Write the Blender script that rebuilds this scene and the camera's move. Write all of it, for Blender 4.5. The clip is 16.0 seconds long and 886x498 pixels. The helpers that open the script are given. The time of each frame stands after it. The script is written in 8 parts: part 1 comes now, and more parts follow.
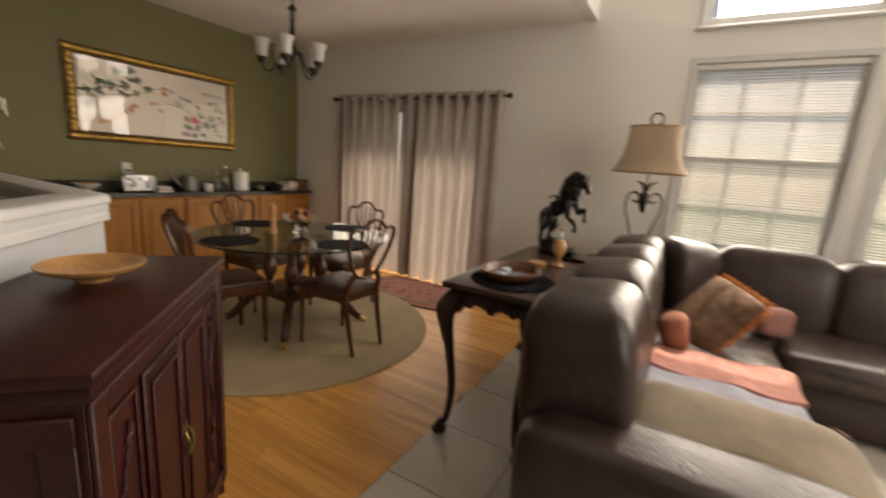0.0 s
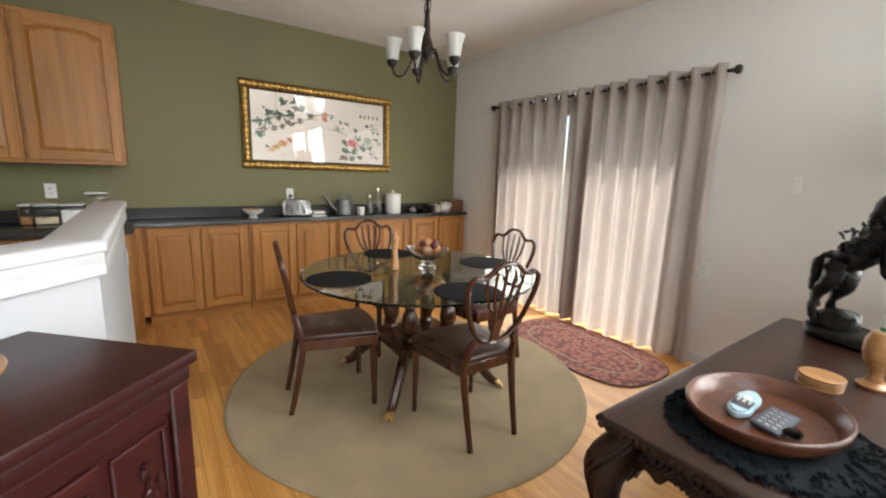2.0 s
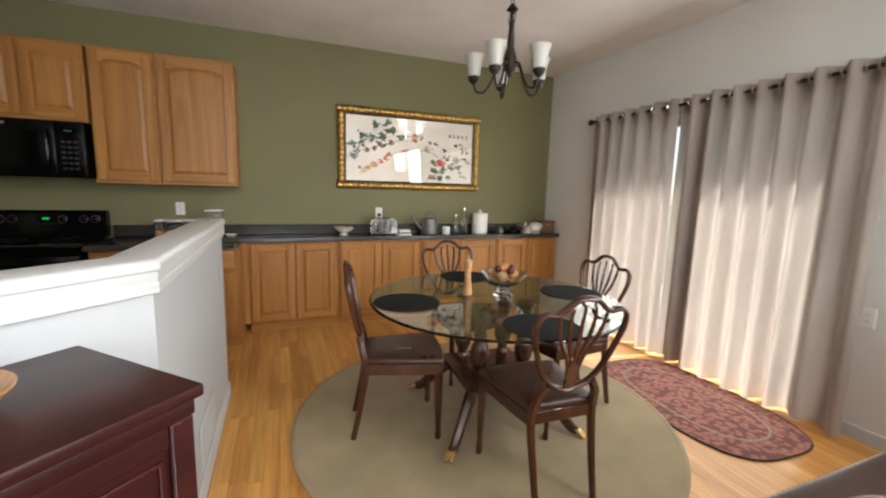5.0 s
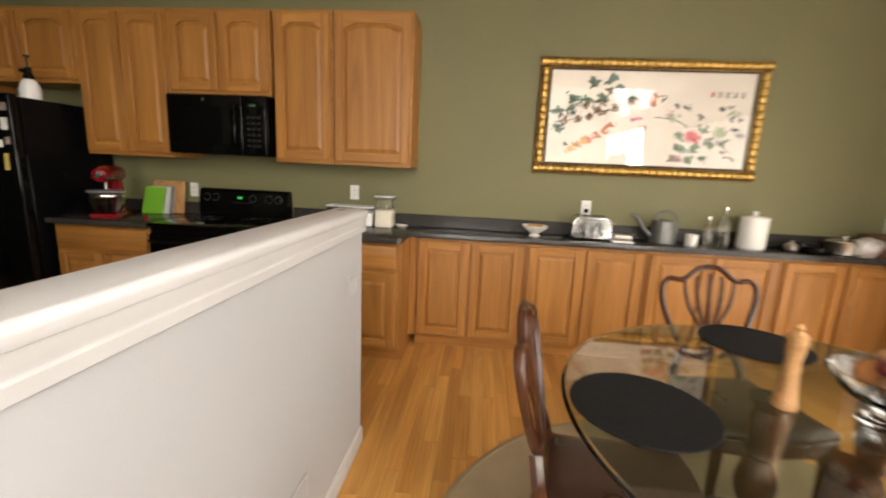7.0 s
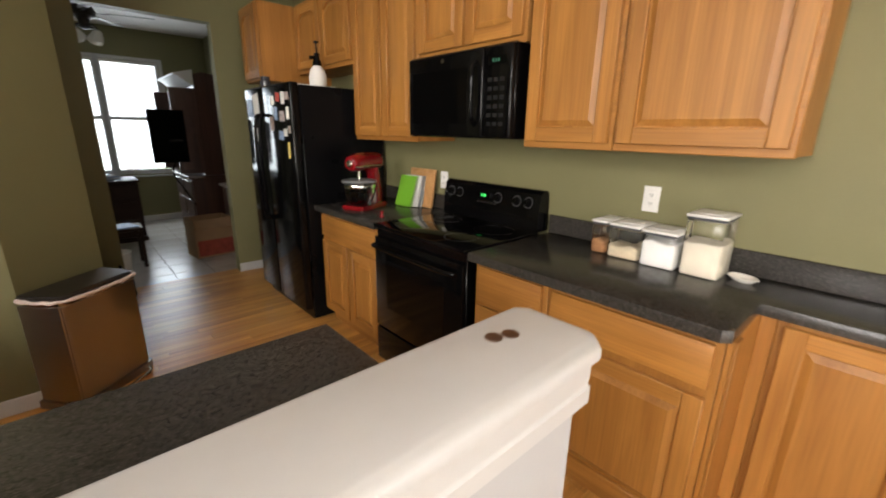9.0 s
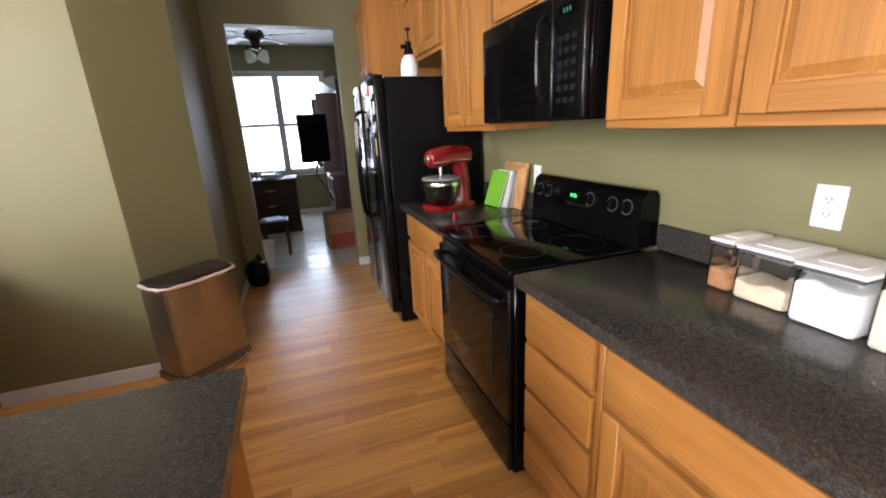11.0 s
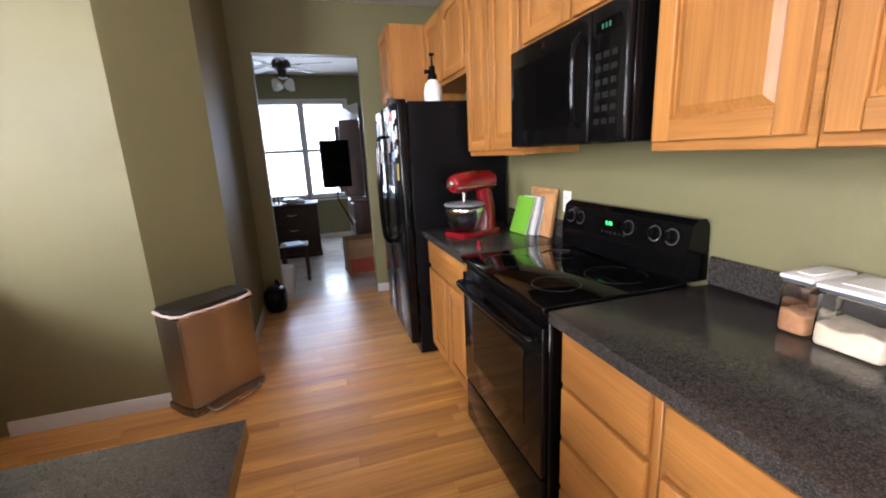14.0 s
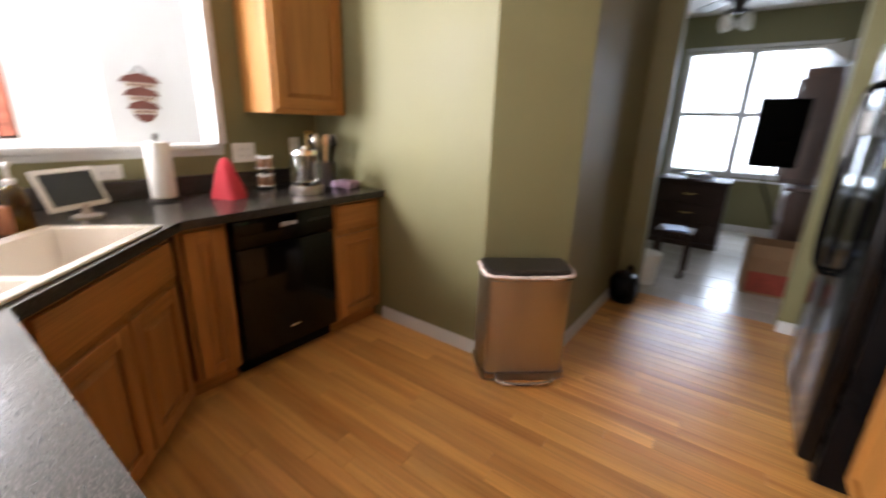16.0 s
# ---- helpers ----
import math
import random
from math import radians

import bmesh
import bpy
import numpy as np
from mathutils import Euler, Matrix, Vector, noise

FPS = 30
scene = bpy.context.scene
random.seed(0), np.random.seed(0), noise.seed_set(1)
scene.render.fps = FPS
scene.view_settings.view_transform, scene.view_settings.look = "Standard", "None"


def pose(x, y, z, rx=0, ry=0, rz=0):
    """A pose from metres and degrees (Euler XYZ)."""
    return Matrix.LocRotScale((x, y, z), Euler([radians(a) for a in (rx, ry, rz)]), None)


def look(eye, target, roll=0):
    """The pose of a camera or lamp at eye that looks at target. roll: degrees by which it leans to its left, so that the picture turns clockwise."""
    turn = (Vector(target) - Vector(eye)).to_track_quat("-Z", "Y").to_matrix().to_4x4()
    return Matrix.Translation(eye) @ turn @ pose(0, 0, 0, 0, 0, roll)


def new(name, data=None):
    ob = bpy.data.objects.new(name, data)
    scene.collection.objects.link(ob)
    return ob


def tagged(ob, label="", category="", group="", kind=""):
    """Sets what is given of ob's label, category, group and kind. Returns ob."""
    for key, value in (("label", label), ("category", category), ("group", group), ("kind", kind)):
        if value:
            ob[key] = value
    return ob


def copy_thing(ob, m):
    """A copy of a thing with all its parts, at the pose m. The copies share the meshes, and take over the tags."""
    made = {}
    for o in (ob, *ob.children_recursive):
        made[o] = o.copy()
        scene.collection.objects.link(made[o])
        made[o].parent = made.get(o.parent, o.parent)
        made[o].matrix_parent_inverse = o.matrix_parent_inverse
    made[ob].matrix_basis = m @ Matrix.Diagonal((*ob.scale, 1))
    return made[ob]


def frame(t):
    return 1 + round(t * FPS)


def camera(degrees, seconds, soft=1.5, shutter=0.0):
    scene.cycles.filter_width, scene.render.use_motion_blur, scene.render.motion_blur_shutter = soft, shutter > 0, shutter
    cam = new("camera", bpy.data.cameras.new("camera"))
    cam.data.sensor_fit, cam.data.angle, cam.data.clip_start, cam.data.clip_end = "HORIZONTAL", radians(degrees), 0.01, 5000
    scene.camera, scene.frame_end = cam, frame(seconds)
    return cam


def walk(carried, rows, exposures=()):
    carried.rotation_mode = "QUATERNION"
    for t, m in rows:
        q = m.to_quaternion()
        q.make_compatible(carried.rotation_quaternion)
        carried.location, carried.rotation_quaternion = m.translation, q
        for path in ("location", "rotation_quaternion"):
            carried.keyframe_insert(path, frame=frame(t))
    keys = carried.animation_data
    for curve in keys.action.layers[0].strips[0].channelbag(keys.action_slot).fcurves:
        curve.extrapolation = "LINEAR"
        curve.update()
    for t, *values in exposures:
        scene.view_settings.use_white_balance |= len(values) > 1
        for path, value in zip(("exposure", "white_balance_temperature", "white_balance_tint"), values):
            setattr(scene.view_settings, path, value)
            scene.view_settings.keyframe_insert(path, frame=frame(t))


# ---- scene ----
# camera and its walk
cam = camera(94.3, 16.0, 1.9, 0.5)
PATH = [
    (0, (0.724, 0.454, 1.376), (-0.243, 2.162, 0.988), 4.2),
    (0.3, (0.628, 0.600, 1.378), (-0.571, 2.159, 1.025), 4.1),
    (0.5, (0.559, 0.693, 1.381), (-0.723, 2.178, 0.992), 3.4),
    (1, (0.405, 0.916, 1.382), (-0.958, 2.323, 0.981), 2.1),
    (1.5, (0.294, 1.108, 1.393), (-1.164, 2.421, 1.002), 1.6),
    (2, (0.291, 1.297, 1.395), (-1.306, 2.445, 1.035), 1.8),
    (2.5, (0.317, 1.398, 1.432), (-1.352, 2.466, 1.163), 1.5),
    (3, (0.321, 1.404, 1.452), (-1.359, 2.466, 1.229), 0.9),
    (3.2, (0.325, 1.41, 1.45), (-1.356, 2.472, 1.232), 0.8),
    (5.3, (0.142, 1.523, 1.406), (-1.734, 2.146, 1.106), 1.4),
    (5.5, (0.026, 1.488, 1.42), (-1.875, 2.025, 1.112), 1.1),
    (6, (-0.224, 1.542, 1.394), (-2.177, 1.8, 1.047), 0.5),
    (6.5, (-0.557, 1.694, 1.406), (-2.526, 1.76, 1.066), 1.4),
    (7, (-0.904, 1.711, 1.375), (-2.86, 1.535, 0.999), 2.6),
    (7.5, (-1.276, 1.632, 1.436), (-3.133, 1.041, 0.988), 2.0),
    (8, (-1.706, 1.592, 1.445), (-3.322, 0.504, 0.993), 1.6),
    (8.5, (-2.014, 1.481, 1.437), (-3.46, 0.188, 0.948), 1.6),
    (9, (-2.264, 1.409, 1.443), (-3.559, -0.014, 0.895), 1.0),
    (9.5, (-2.538, 1.422, 1.426), (-3.57, -0.187, 0.839), 0.4),
    (9.7, (-2.59, 1.425, 1.445), (-3.545, -0.221, 0.83), -0.4),
    (11.8, (-3.019, 1.257, 1.4), (-3.547, -0.597, 0.864), -1.3),
    (12, (-3.027, 1.247, 1.404), (-3.544, -0.61, 0.867), -1.0),
    (12.5, (-2.985, 1.226, 1.395), (-3.523, -0.63, 0.88), -0.6),
    (13, (-2.945, 1.22, 1.402), (-3.514, -0.634, 0.918), -1.5),
    (13.5, (-2.901, 1.201, 1.41), (-3.499, -0.649, 0.942), -2.3),
    (14, (-2.915, 1.205, 1.405), (-3.474, -0.656, 0.955), -2.7),
    (14.5, (-3.01, 1.18, 1.395), (-3.442, -0.726, 0.969), -2.5),
    (15, (-3.02, 1.003, 1.39), (-3.173, -0.947, 0.976), -1.6),
    (15.5, (-3.091, 0.713, 1.396), (-2.584, -1.168, 0.939), 0.0),
    (16, (-3.083, 0.505, 1.348), (-1.954, -1.037, 0.758), 1.8),
]
walk(cam, [(t, look(eye, target, roll)) for t, eye, target, roll in PATH], [(0, -0.2, 7900, 14), (0.5, 0.18, 7000, 10), (1.5, 0.78, 6200, 8), (3, 0.86, 6100, 7), (5.5, 0.88, 6350, 8), (6.5, 1.2, 6900, 11), (7.5, 1.36, 7000, 12), (9.5, 2.03, 6700, 12), (12, 2.65, 5900, 20), (14.5, 2.7, 5900, 20), (15.5, 2.92, 5900, 18), (16, 2.85, 6150, 16)])

# world and light
world = bpy.data.worlds.new("world")
scene.world = world
world.use_nodes = True
wn = world.node_tree
sky = wn.nodes.new("ShaderNodeTexSky")
sky.sky_type, sky.sun_disc = "NISHITA", False
sky.sun_elevation, sky.sun_rotation = radians(58), radians(-12)
wn.links.new(sky.outputs[0], wn.nodes["Background"].inputs[0])
wn.nodes["Background"].inputs[1].default_value = 0.07


def lamp(name, kind, energy, m, color=(1, 1, 1), **settings):
    data = bpy.data.lights.new(name, kind)
    data.energy, data.color = energy, color
    for key, value in settings.items():
        if key == "size":
            data.size = value
        elif key == "size_y":
            data.shape, data.size_y = "RECTANGLE", value
        elif key == "angle":
            data.angle = value
    ob = new(name, data)
    ob.matrix_world = m
    return ob


N = 4.68
SUN_FROM = Vector((0.11, 0.52, 0.85))
lamp("sun", "SUN", 5.0, look(SUN_FROM * 20, (0, 0, 0)), (1, 0.95, 0.86), angle=radians(0.6))
# daylight in the openings
lamp("slider_sky", "AREA", 3.0, look((-2.25, N + 0.25, 1.10), (-2.25, 0, 1.0)), (1, 0.96, 0.90), size=1.9, size_y=1.9)
lamp("slider_daylight", "AREA", 13, look((-2.20, N - 0.22, 1.08), (-2.20, 0, 0.9)), (1, 0.97, 0.92), size=2.1, size_y=2.0)
for wx in (1.20, 2.48):
    lamp("window_daylight", "AREA", 36, look((wx, N - 0.04, 1.60), (wx, 0, 1.2)), (1, 0.98, 0.95), size=1.0, size_y=1.45)
    lamp("clerestory_daylight", "AREA", 42, look((wx, N - 0.04, 3.45), (wx - 0.6, 0, 1.2)), (1, 0.98, 0.95), size=1.0, size_y=1.45)
lamp("window_sky", "AREA", 2.5, look((1.85, N + 0.25, 1.60), (1.85, 0, 1.5)), (0.95, 0.97, 1), size=2.2, size_y=1.5)
# two fill lamps in the added east windows, which stay out of view
lamp("east_fill", "AREA", 44, look((3.56, 1.5, 1.65), (-0.9, 4.3, 1.9)), (1, 0.98, 0.96), size=2.4, size_y=1.5)
lamp("east_upper_fill", "AREA", 30, look((3.56, 1.5, 3.45), (-2.0, -0.3, 0.3)), (1, 0.98, 0.96), size=2.4, size_y=1.5)
lamp("office_daylight", "AREA", 3.0, look((-2.82, -6.40, 1.60), (-2.82, 0, 1.2)), (0.72, 0.86, 1), size=1.45, size_y=1.6)
lamp("office_sky", "AREA", 11, look((-2.82, -6.80, 1.60), (-2.82, 0, 1.5)), (0.80, 0.90, 1), size=1.45, size_y=1.6)
# added fill for the north wall; no opening or fitting stands here
lamp("hall_fill", "AREA", 3, look((3.45, -2.0, 2.3), (-0.3, 4.2, 1.5)), (0.95, 0.97, 1), size=2.0, size_y=2.4)


# materials
def nodes_of(name):
    m = bpy.data.materials.new(name)
    m.use_nodes = True
    t = m.node_tree
    return m, t, t.nodes["Principled BSDF"]


def tone(c, k):
    return (min(1, c[0] * k), min(1, c[1] * k), min(1, c[2] * k), 1)


def noise_node(t, scale, detail=4.0, stretch=(1, 1, 1), seed=False, space="Object"):
    co = t.nodes.new("ShaderNodeTexCoord")
    mp = t.nodes.new("ShaderNodeMapping")
    mp.inputs["Scale"].default_value = stretch
    t.links.new(co.outputs[space], mp.inputs[0])
    if seed:
        info = t.nodes.new("ShaderNodeObjectInfo")
        mul = t.nodes.new("ShaderNodeMath")
        mul.operation = "MULTIPLY"
        mul.inputs[1].default_value = 37.0
        t.links.new(info.outputs["Random"], mul.inputs[0])
        t.links.new(mul.outputs[0], mp.inputs["Location"])
    n = t.nodes.new("ShaderNodeTexNoise")
    n.inputs["Scale"].default_value, n.inputs["Detail"].default_value = scale, detail
    t.links.new(mp.outputs[0], n.inputs["Vector"])
    return n


def ramp(t, src, stops):
    r = t.nodes.new("ShaderNodeValToRGB")
    e = r.color_ramp.elements
    e[0].position, e[0].color = stops[0]
    e[1].position, e[1].color = stops[-1]
    for p, c in stops[1:-1]:
        k = e.new(p)
        k.color = c
    t.links.new(src, r.inputs[0])
    return r


def mixed(t, a, b, fac, how="MULTIPLY"):
    m = t.nodes.new("ShaderNodeMix")
    m.data_type, m.blend_type = "RGBA", how
    m.inputs[0].default_value = fac
    t.links.new(a, m.inputs[6])
    t.links.new(b, m.inputs[7])
    return m.outputs[2]


def bumped(t, b, src, strength, distance=0.002):
    n = t.nodes.new("ShaderNodeBump")
    n.inputs["Strength"].default_value, n.inputs["Distance"].default_value = strength, distance
    t.links.new(src, n.inputs["Height"])
    t.links.new(n.outputs[0], b.inputs["Normal"])


def mat(name, c, rough=0.5, metal=0.0, var=0.12, scale=4.0, fine=60.0, bump=0.15, stretch=(1, 1, 1), coat=0.0, per=0.0, space="Object", sheen=0.0):
    """A surface of one colour with broad and fine variation."""
    m, t, b = nodes_of(name)
    n1 = noise_node(t, scale, 5, stretch, space=space)
    n2 = noise_node(t, fine, 3, stretch, space=space)
    r1 = ramp(t, n1.outputs[0], [(0.3, tone(c, 1 - var)), (0.7, tone(c, 1 + var))])
    r2 = ramp(t, n2.outputs[0], [(0.3, tone((1, 1, 1), 1 - var * 0.6)), (0.7, (1, 1, 1, 1))])
    col = mixed(t, r1.outputs[0], r2.outputs[0], 1.0)
    if per:
        info = t.nodes.new("ShaderNodeObjectInfo")
        rp = ramp(t, info.outputs["Random"], [(0, tone((1, 1, 1), 1 - per)), (1, (1, 1, 1, 1))])
        col = mixed(t, col, rp.outputs[0], 1.0)
    t.links.new(col, b.inputs["Base Color"])
    rr = ramp(t, n1.outputs[0], [(0.3, tone((1, 1, 1), max(0.02, rough - 0.06))), (0.7, tone((1, 1, 1), min(1, rough + 0.06)))])
    t.links.new(rr.outputs[0], b.inputs["Roughness"])
    b.inputs["Metallic"].default_value = metal
    b.inputs["Coat Weight"].default_value = coat
    b.inputs["Coat Roughness"].default_value = 0.12
    b.inputs["Sheen Weight"].default_value = sheen
    if bump:
        bumped(t, b, n2.outputs[0], bump)
    return m


def wood(name, dark, light, axis=2, rough=0.38, coat=0.15, scale=9.0, per=0.12, bump=0.12, streak=0.5):
    """Grain that runs along one axis of the piece, with fine pores."""
    m, t, b = nodes_of(name)
    st = [1.0, 1.0, 1.0]
    st[axis] = 0.07
    n1 = noise_node(t, scale, 6, st, True)
    n1.inputs["Distortion"].default_value = 1.2
    st2 = [1.0, 1.0, 1.0]
    st2[axis] = 0.025
    n2 = noise_node(t, scale * 16, 3, st2, True)
    r1 = ramp(t, n1.outputs[0], [(0.28, (*dark, 1)), (0.5, tuple((a + c) / 2 for a, c in zip(dark, light)) + (1,)), (0.72, (*light, 1))])
    r2 = ramp(t, n2.outputs[0], [(0.35, tone((1, 1, 1), 1 - streak * 0.6)), (0.6, (1, 1, 1, 1))])
    col = mixed(t, r1.outputs[0], r2.outputs[0], 0.7)
    info = t.nodes.new("ShaderNodeObjectInfo")
    rp = ramp(t, info.outputs["Random"], [(0, tone((1, 1, 1), 1 - per)), (1, (1, 1, 1, 1))])
    col = mixed(t, col, rp.outputs[0], 1.0)
    t.links.new(col, b.inputs["Base Color"])
    b.inputs["Roughness"].default_value = rough
    b.inputs["Coat Weight"].default_value, b.inputs["Coat Roughness"].default_value = coat, 0.15
    bumped(t, b, n2.outputs[0], bump, 0.001)
    return m


def glass(name, c=(1, 1, 1), rough=0.0, ior=1.45):
    m, t, b = nodes_of(name)
    b.inputs["Base Color"].default_value = (*c, 1)
    b.inputs["Roughness"].default_value, b.inputs["IOR"].default_value = rough, ior
    b.inputs["Transmission Weight"].default_value = 1.0
    return m


def glow(name, c, strength):
    m, t, b = nodes_of(name)
    b.inputs["Base Color"].default_value = (*c, 1)
    b.inputs["Emission Color"].default_value = (*c, 1)
    b.inputs["Emission Strength"].default_value = strength
    return m


def cloth_through(name, c, share=0.5, weave=500.0):
    """Thin cloth that lets daylight through."""
    m, t, b = nodes_of(name)
    n = noise_node(t, 6.0, 4, (1, 1, 0.25))
    n2 = noise_node(t, weave, 2)
    r = ramp(t, n.outputs[0], [(0.3, tone(c, 0.9)), (0.7, tone(c, 1.08))])
    r2 = ramp(t, n2.outputs[0], [(0.3, (0.86, 0.86, 0.86, 1)), (0.7, (1, 1, 1, 1))])
    col = mixed(t, r.outputs[0], r2.outputs[0], 1.0)
    t.links.new(col, b.inputs["Base Color"])
    b.inputs["Roughness"].default_value = 0.9
    tr = t.nodes.new("ShaderNodeBsdfTranslucent")
    t.links.new(col, tr.inputs[0])
    mx = t.nodes.new("ShaderNodeMixShader")
    mx.inputs[0].default_value = share
    t.links.new(b.outputs[0], mx.inputs[1])
    t.links.new(tr.outputs[0], mx.inputs[2])
    t.links.new(mx.outputs[0], t.nodes["Material Output"].inputs[0])
    return m


def speckled(name, base, flecks, rough=0.28, scale=220.0):
    m, t, b = nodes_of(name)
    n1 = noise_node(t, scale, 2)
    n2 = noise_node(t, scale * 0.35, 3)
    r1 = ramp(t, n1.outputs[0], [(0.42, (*base, 1)), (0.58, tone(base, 1.8)), (0.74, (*flecks, 1))])
    r2 = ramp(t, n2.outputs[0], [(0.35, (0.6, 0.6, 0.6, 1)), (0.65, (1, 1, 1, 1))])
    t.links.new(mixed(t, r1.outputs[0], r2.outputs[0], 1.0), b.inputs["Base Color"])
    b.inputs["Roughness"].default_value = rough
    bumped(t, b, n1.outputs[0], 0.05, 0.0005)
    return m


OLIVE = mat("olive_paint", (0.190, 0.177, 0.082), 0.62, var=0.05, scale=1.5, fine=170, bump=0.22)
GREIGE = mat("greige_paint", (0.74, 0.725, 0.69), 0.65, var=0.03, scale=1.2, fine=170, bump=0.2)
WHITE = mat("white_paint", (0.50, 0.515, 0.535), 0.6, var=0.03, scale=1.5, fine=170, bump=0.15)
CEIL = mat("ceiling_paint", (0.82, 0.78, 0.74), 0.85, var=0.06, scale=2.0, fine=45, bump=0.6)
TRIM = mat("gloss_trim", (0.58, 0.585, 0.585), 0.42, var=0.03, fine=40, bump=0.05)
OAK = wood("golden_oak", (0.325, 0.130, 0.024), (0.500, 0.226, 0.050), 2, rough=0.46, coat=0.05, streak=0.4)
OAKH = wood("golden_oak_rail", (0.325, 0.130, 0.024), (0.500, 0.226, 0.050), 0, rough=0.46, coat=0.05, streak=0.4)
PLANK = wood("oak_floor", (0.52, 0.215, 0.046), (0.88, 0.47, 0.130), 0, rough=0.34, coat=0.1, scale=6, per=0.26, streak=0.5)
COUNTER = speckled("speckled_laminate", (0.033, 0.030, 0.027), (0.105, 0.096, 0.085), 0.2, 260.0)
COUNTER.node_tree.nodes["Principled BSDF"].inputs["Specular IOR Level"].default_value = 0.4
BLACK = mat("black_enamel", (0.0028, 0.0028, 0.003), 0.12, var=0.1, fine=30, bump=0.0, coat=0.4)
BLACKTEX = mat("black_textured_steel", (0.0035, 0.0035, 0.004), 0.3, var=0.1, fine=400, bump=0.3)
BLACKGLASS = mat("black_glass", (0.002, 0.002, 0.0022), 0.05, var=0.05, bump=0.0, coat=0.6)
for black in (BLACK, BLACKTEX, BLACKGLASS):
    black.node_tree.nodes["Principled BSDF"].inputs["Specular IOR Level"].default_value = 0.2
    black.node_tree.nodes["Principled BSDF"].inputs["Coat Weight"].default_value = 0.04
BLACKTEX.node_tree.nodes["Principled BSDF"].inputs["Specular IOR Level"].default_value = 0.1
CHROME = mat("chrome", (0.75, 0.74, 0.72), 0.14, 1.0, var=0.04, bump=0.0)
STEEL = mat("brushed_steel", (0.46, 0.42, 0.38), 0.34, 1.0, var=0.05, scale=3, fine=150, bump=0.05, stretch=(1, 1, 0.05))
BRONZE = mat("dark_bronze", (0.045, 0.036, 0.030), 0.42, 0.7, var=0.35, scale=14, fine=90, bump=0.25)
BRASS = mat("brass", (0.62, 0.42, 0.16), 0.3, 1.0, var=0.15, scale=20, bump=0.1)
MAHOG = wood("dark_mahogany", (0.038, 0.012, 0.006), (0.105, 0.034, 0.014), 2, rough=0.25, coat=0.35, scale=8, per=0.1)
ROSEW = wood("red_rosewood", (0.022, 0.0042, 0.0042), (0.056, 0.0095, 0.0085), 0, rough=0.40, coat=0.03, scale=5, per=0.05)
CARVED = wood("carved_brown_wood", (0.025, 0.011, 0.0075), (0.058, 0.025, 0.017), 1, rough=0.34, coat=0.1, scale=6, per=0.05)
for lacquer in (ROSEW, CARVED):
    lacquer.node_tree.nodes["Principled BSDF"].inputs["Specular IOR Level"].default_value = 0.32
BLOND = wood("blond_wood", (0.42, 0.20, 0.075), (0.66, 0.37, 0.15), 0, rough=0.35, scale=10)
LEATHER = mat("brown_leather", (0.036, 0.022, 0.018), 0.33, var=0.25, scale=7, fine=240, bump=0.35)
t = LEATHER.node_tree
t.nodes["Principled BSDF"].inputs["Specular IOR Level"].default_value = 0.45
crease = noise_node(t, 11.0, 4, (1, 1, 0.45))
crease.inputs["Distortion"].default_value = 1.8
fold = ramp(t, crease.outputs[0], [(0.42, (1, 1, 1, 1)), (0.50, (0.25, 0.25, 0.25, 1)), (0.58, (1, 1, 1, 1))])
bumped(t, t.nodes["Principled BSDF"], fold.outputs[0], 0.22, 0.005)
STATUE = mat("cast_dark_bronze", (0.020, 0.017, 0.014), 0.40, 0.55, var=0.6, scale=25, fine=140, bump=0.6)
SEATL = mat("oxblood_leather", (0.055, 0.022, 0.014), 0.32, var=0.25, scale=9, fine=260, bump=0.25)
SISAL, t, b = nodes_of("sisal")
wv = t.nodes.new("ShaderNodeTexWave")
wv.inputs["Scale"].default_value, wv.inputs["Distortion"].default_value, wv.inputs["Detail Scale"].default_value = 8.0, 0.8, 14.0
co = t.nodes.new("ShaderNodeTexCoord")
t.links.new(co.outputs["Object"], wv.inputs["Vector"])
n1 = noise_node(t, 130, 3)
n2 = noise_node(t, 3, 5)
r1 = ramp(t, wv.outputs[1], [(0.1, (0.50, 0.425, 0.30, 1)), (0.75, (0.80, 0.71, 0.55, 1))])
r2 = ramp(t, n1.outputs[0], [(0.35, (0.66, 0.66, 0.66, 1)), (0.6, (1, 1, 1, 1))])
r3 = ramp(t, n2.outputs[0], [(0.3, (0.9, 0.9, 0.9, 1)), (0.7, (1, 1, 1, 1))])
t.links.new(mixed(t, mixed(t, r1.outputs[0], r2.outputs[0], 1.0), r3.outputs[0], 1.0), b.inputs["Base Color"])
b.inputs["Roughness"].default_value = 0.95
bumped(t, b, n1.outputs[0], 0.8)
CURTAIN = cloth_through("linen_curtain", (0.57, 0.50, 0.45), 0.45)
HEM = cloth_through("curtain_hem", (0.46, 0.40, 0.36), 0.14)
FROST_LENS = mat("frosted_lens", (0.70, 0.69, 0.66), 0.5, var=0.03, bump=0.0)
CERAMIC = mat("white_ceramic", (0.80, 0.78, 0.73), 0.2, var=0.03, bump=0.0)
PLASTICW = mat("white_plastic", (0.78, 0.77, 0.74), 0.35, var=0.02, bump=0.0)
CLEAR = glass("clear_glass")
TABLEGLASS = glass("tinted_table_glass", (0.60, 0.66, 0.58), 0.0, 1.45)
RED = mat("red_enamel", (0.19, 0.004, 0.008), 0.15, var=0.06, bump=0.0, coat=0.5)
GOLD = mat("gilt", (0.72, 0.47, 0.14), 0.32, 0.9, var=0.35, scale=30, fine=160, bump=0.3)
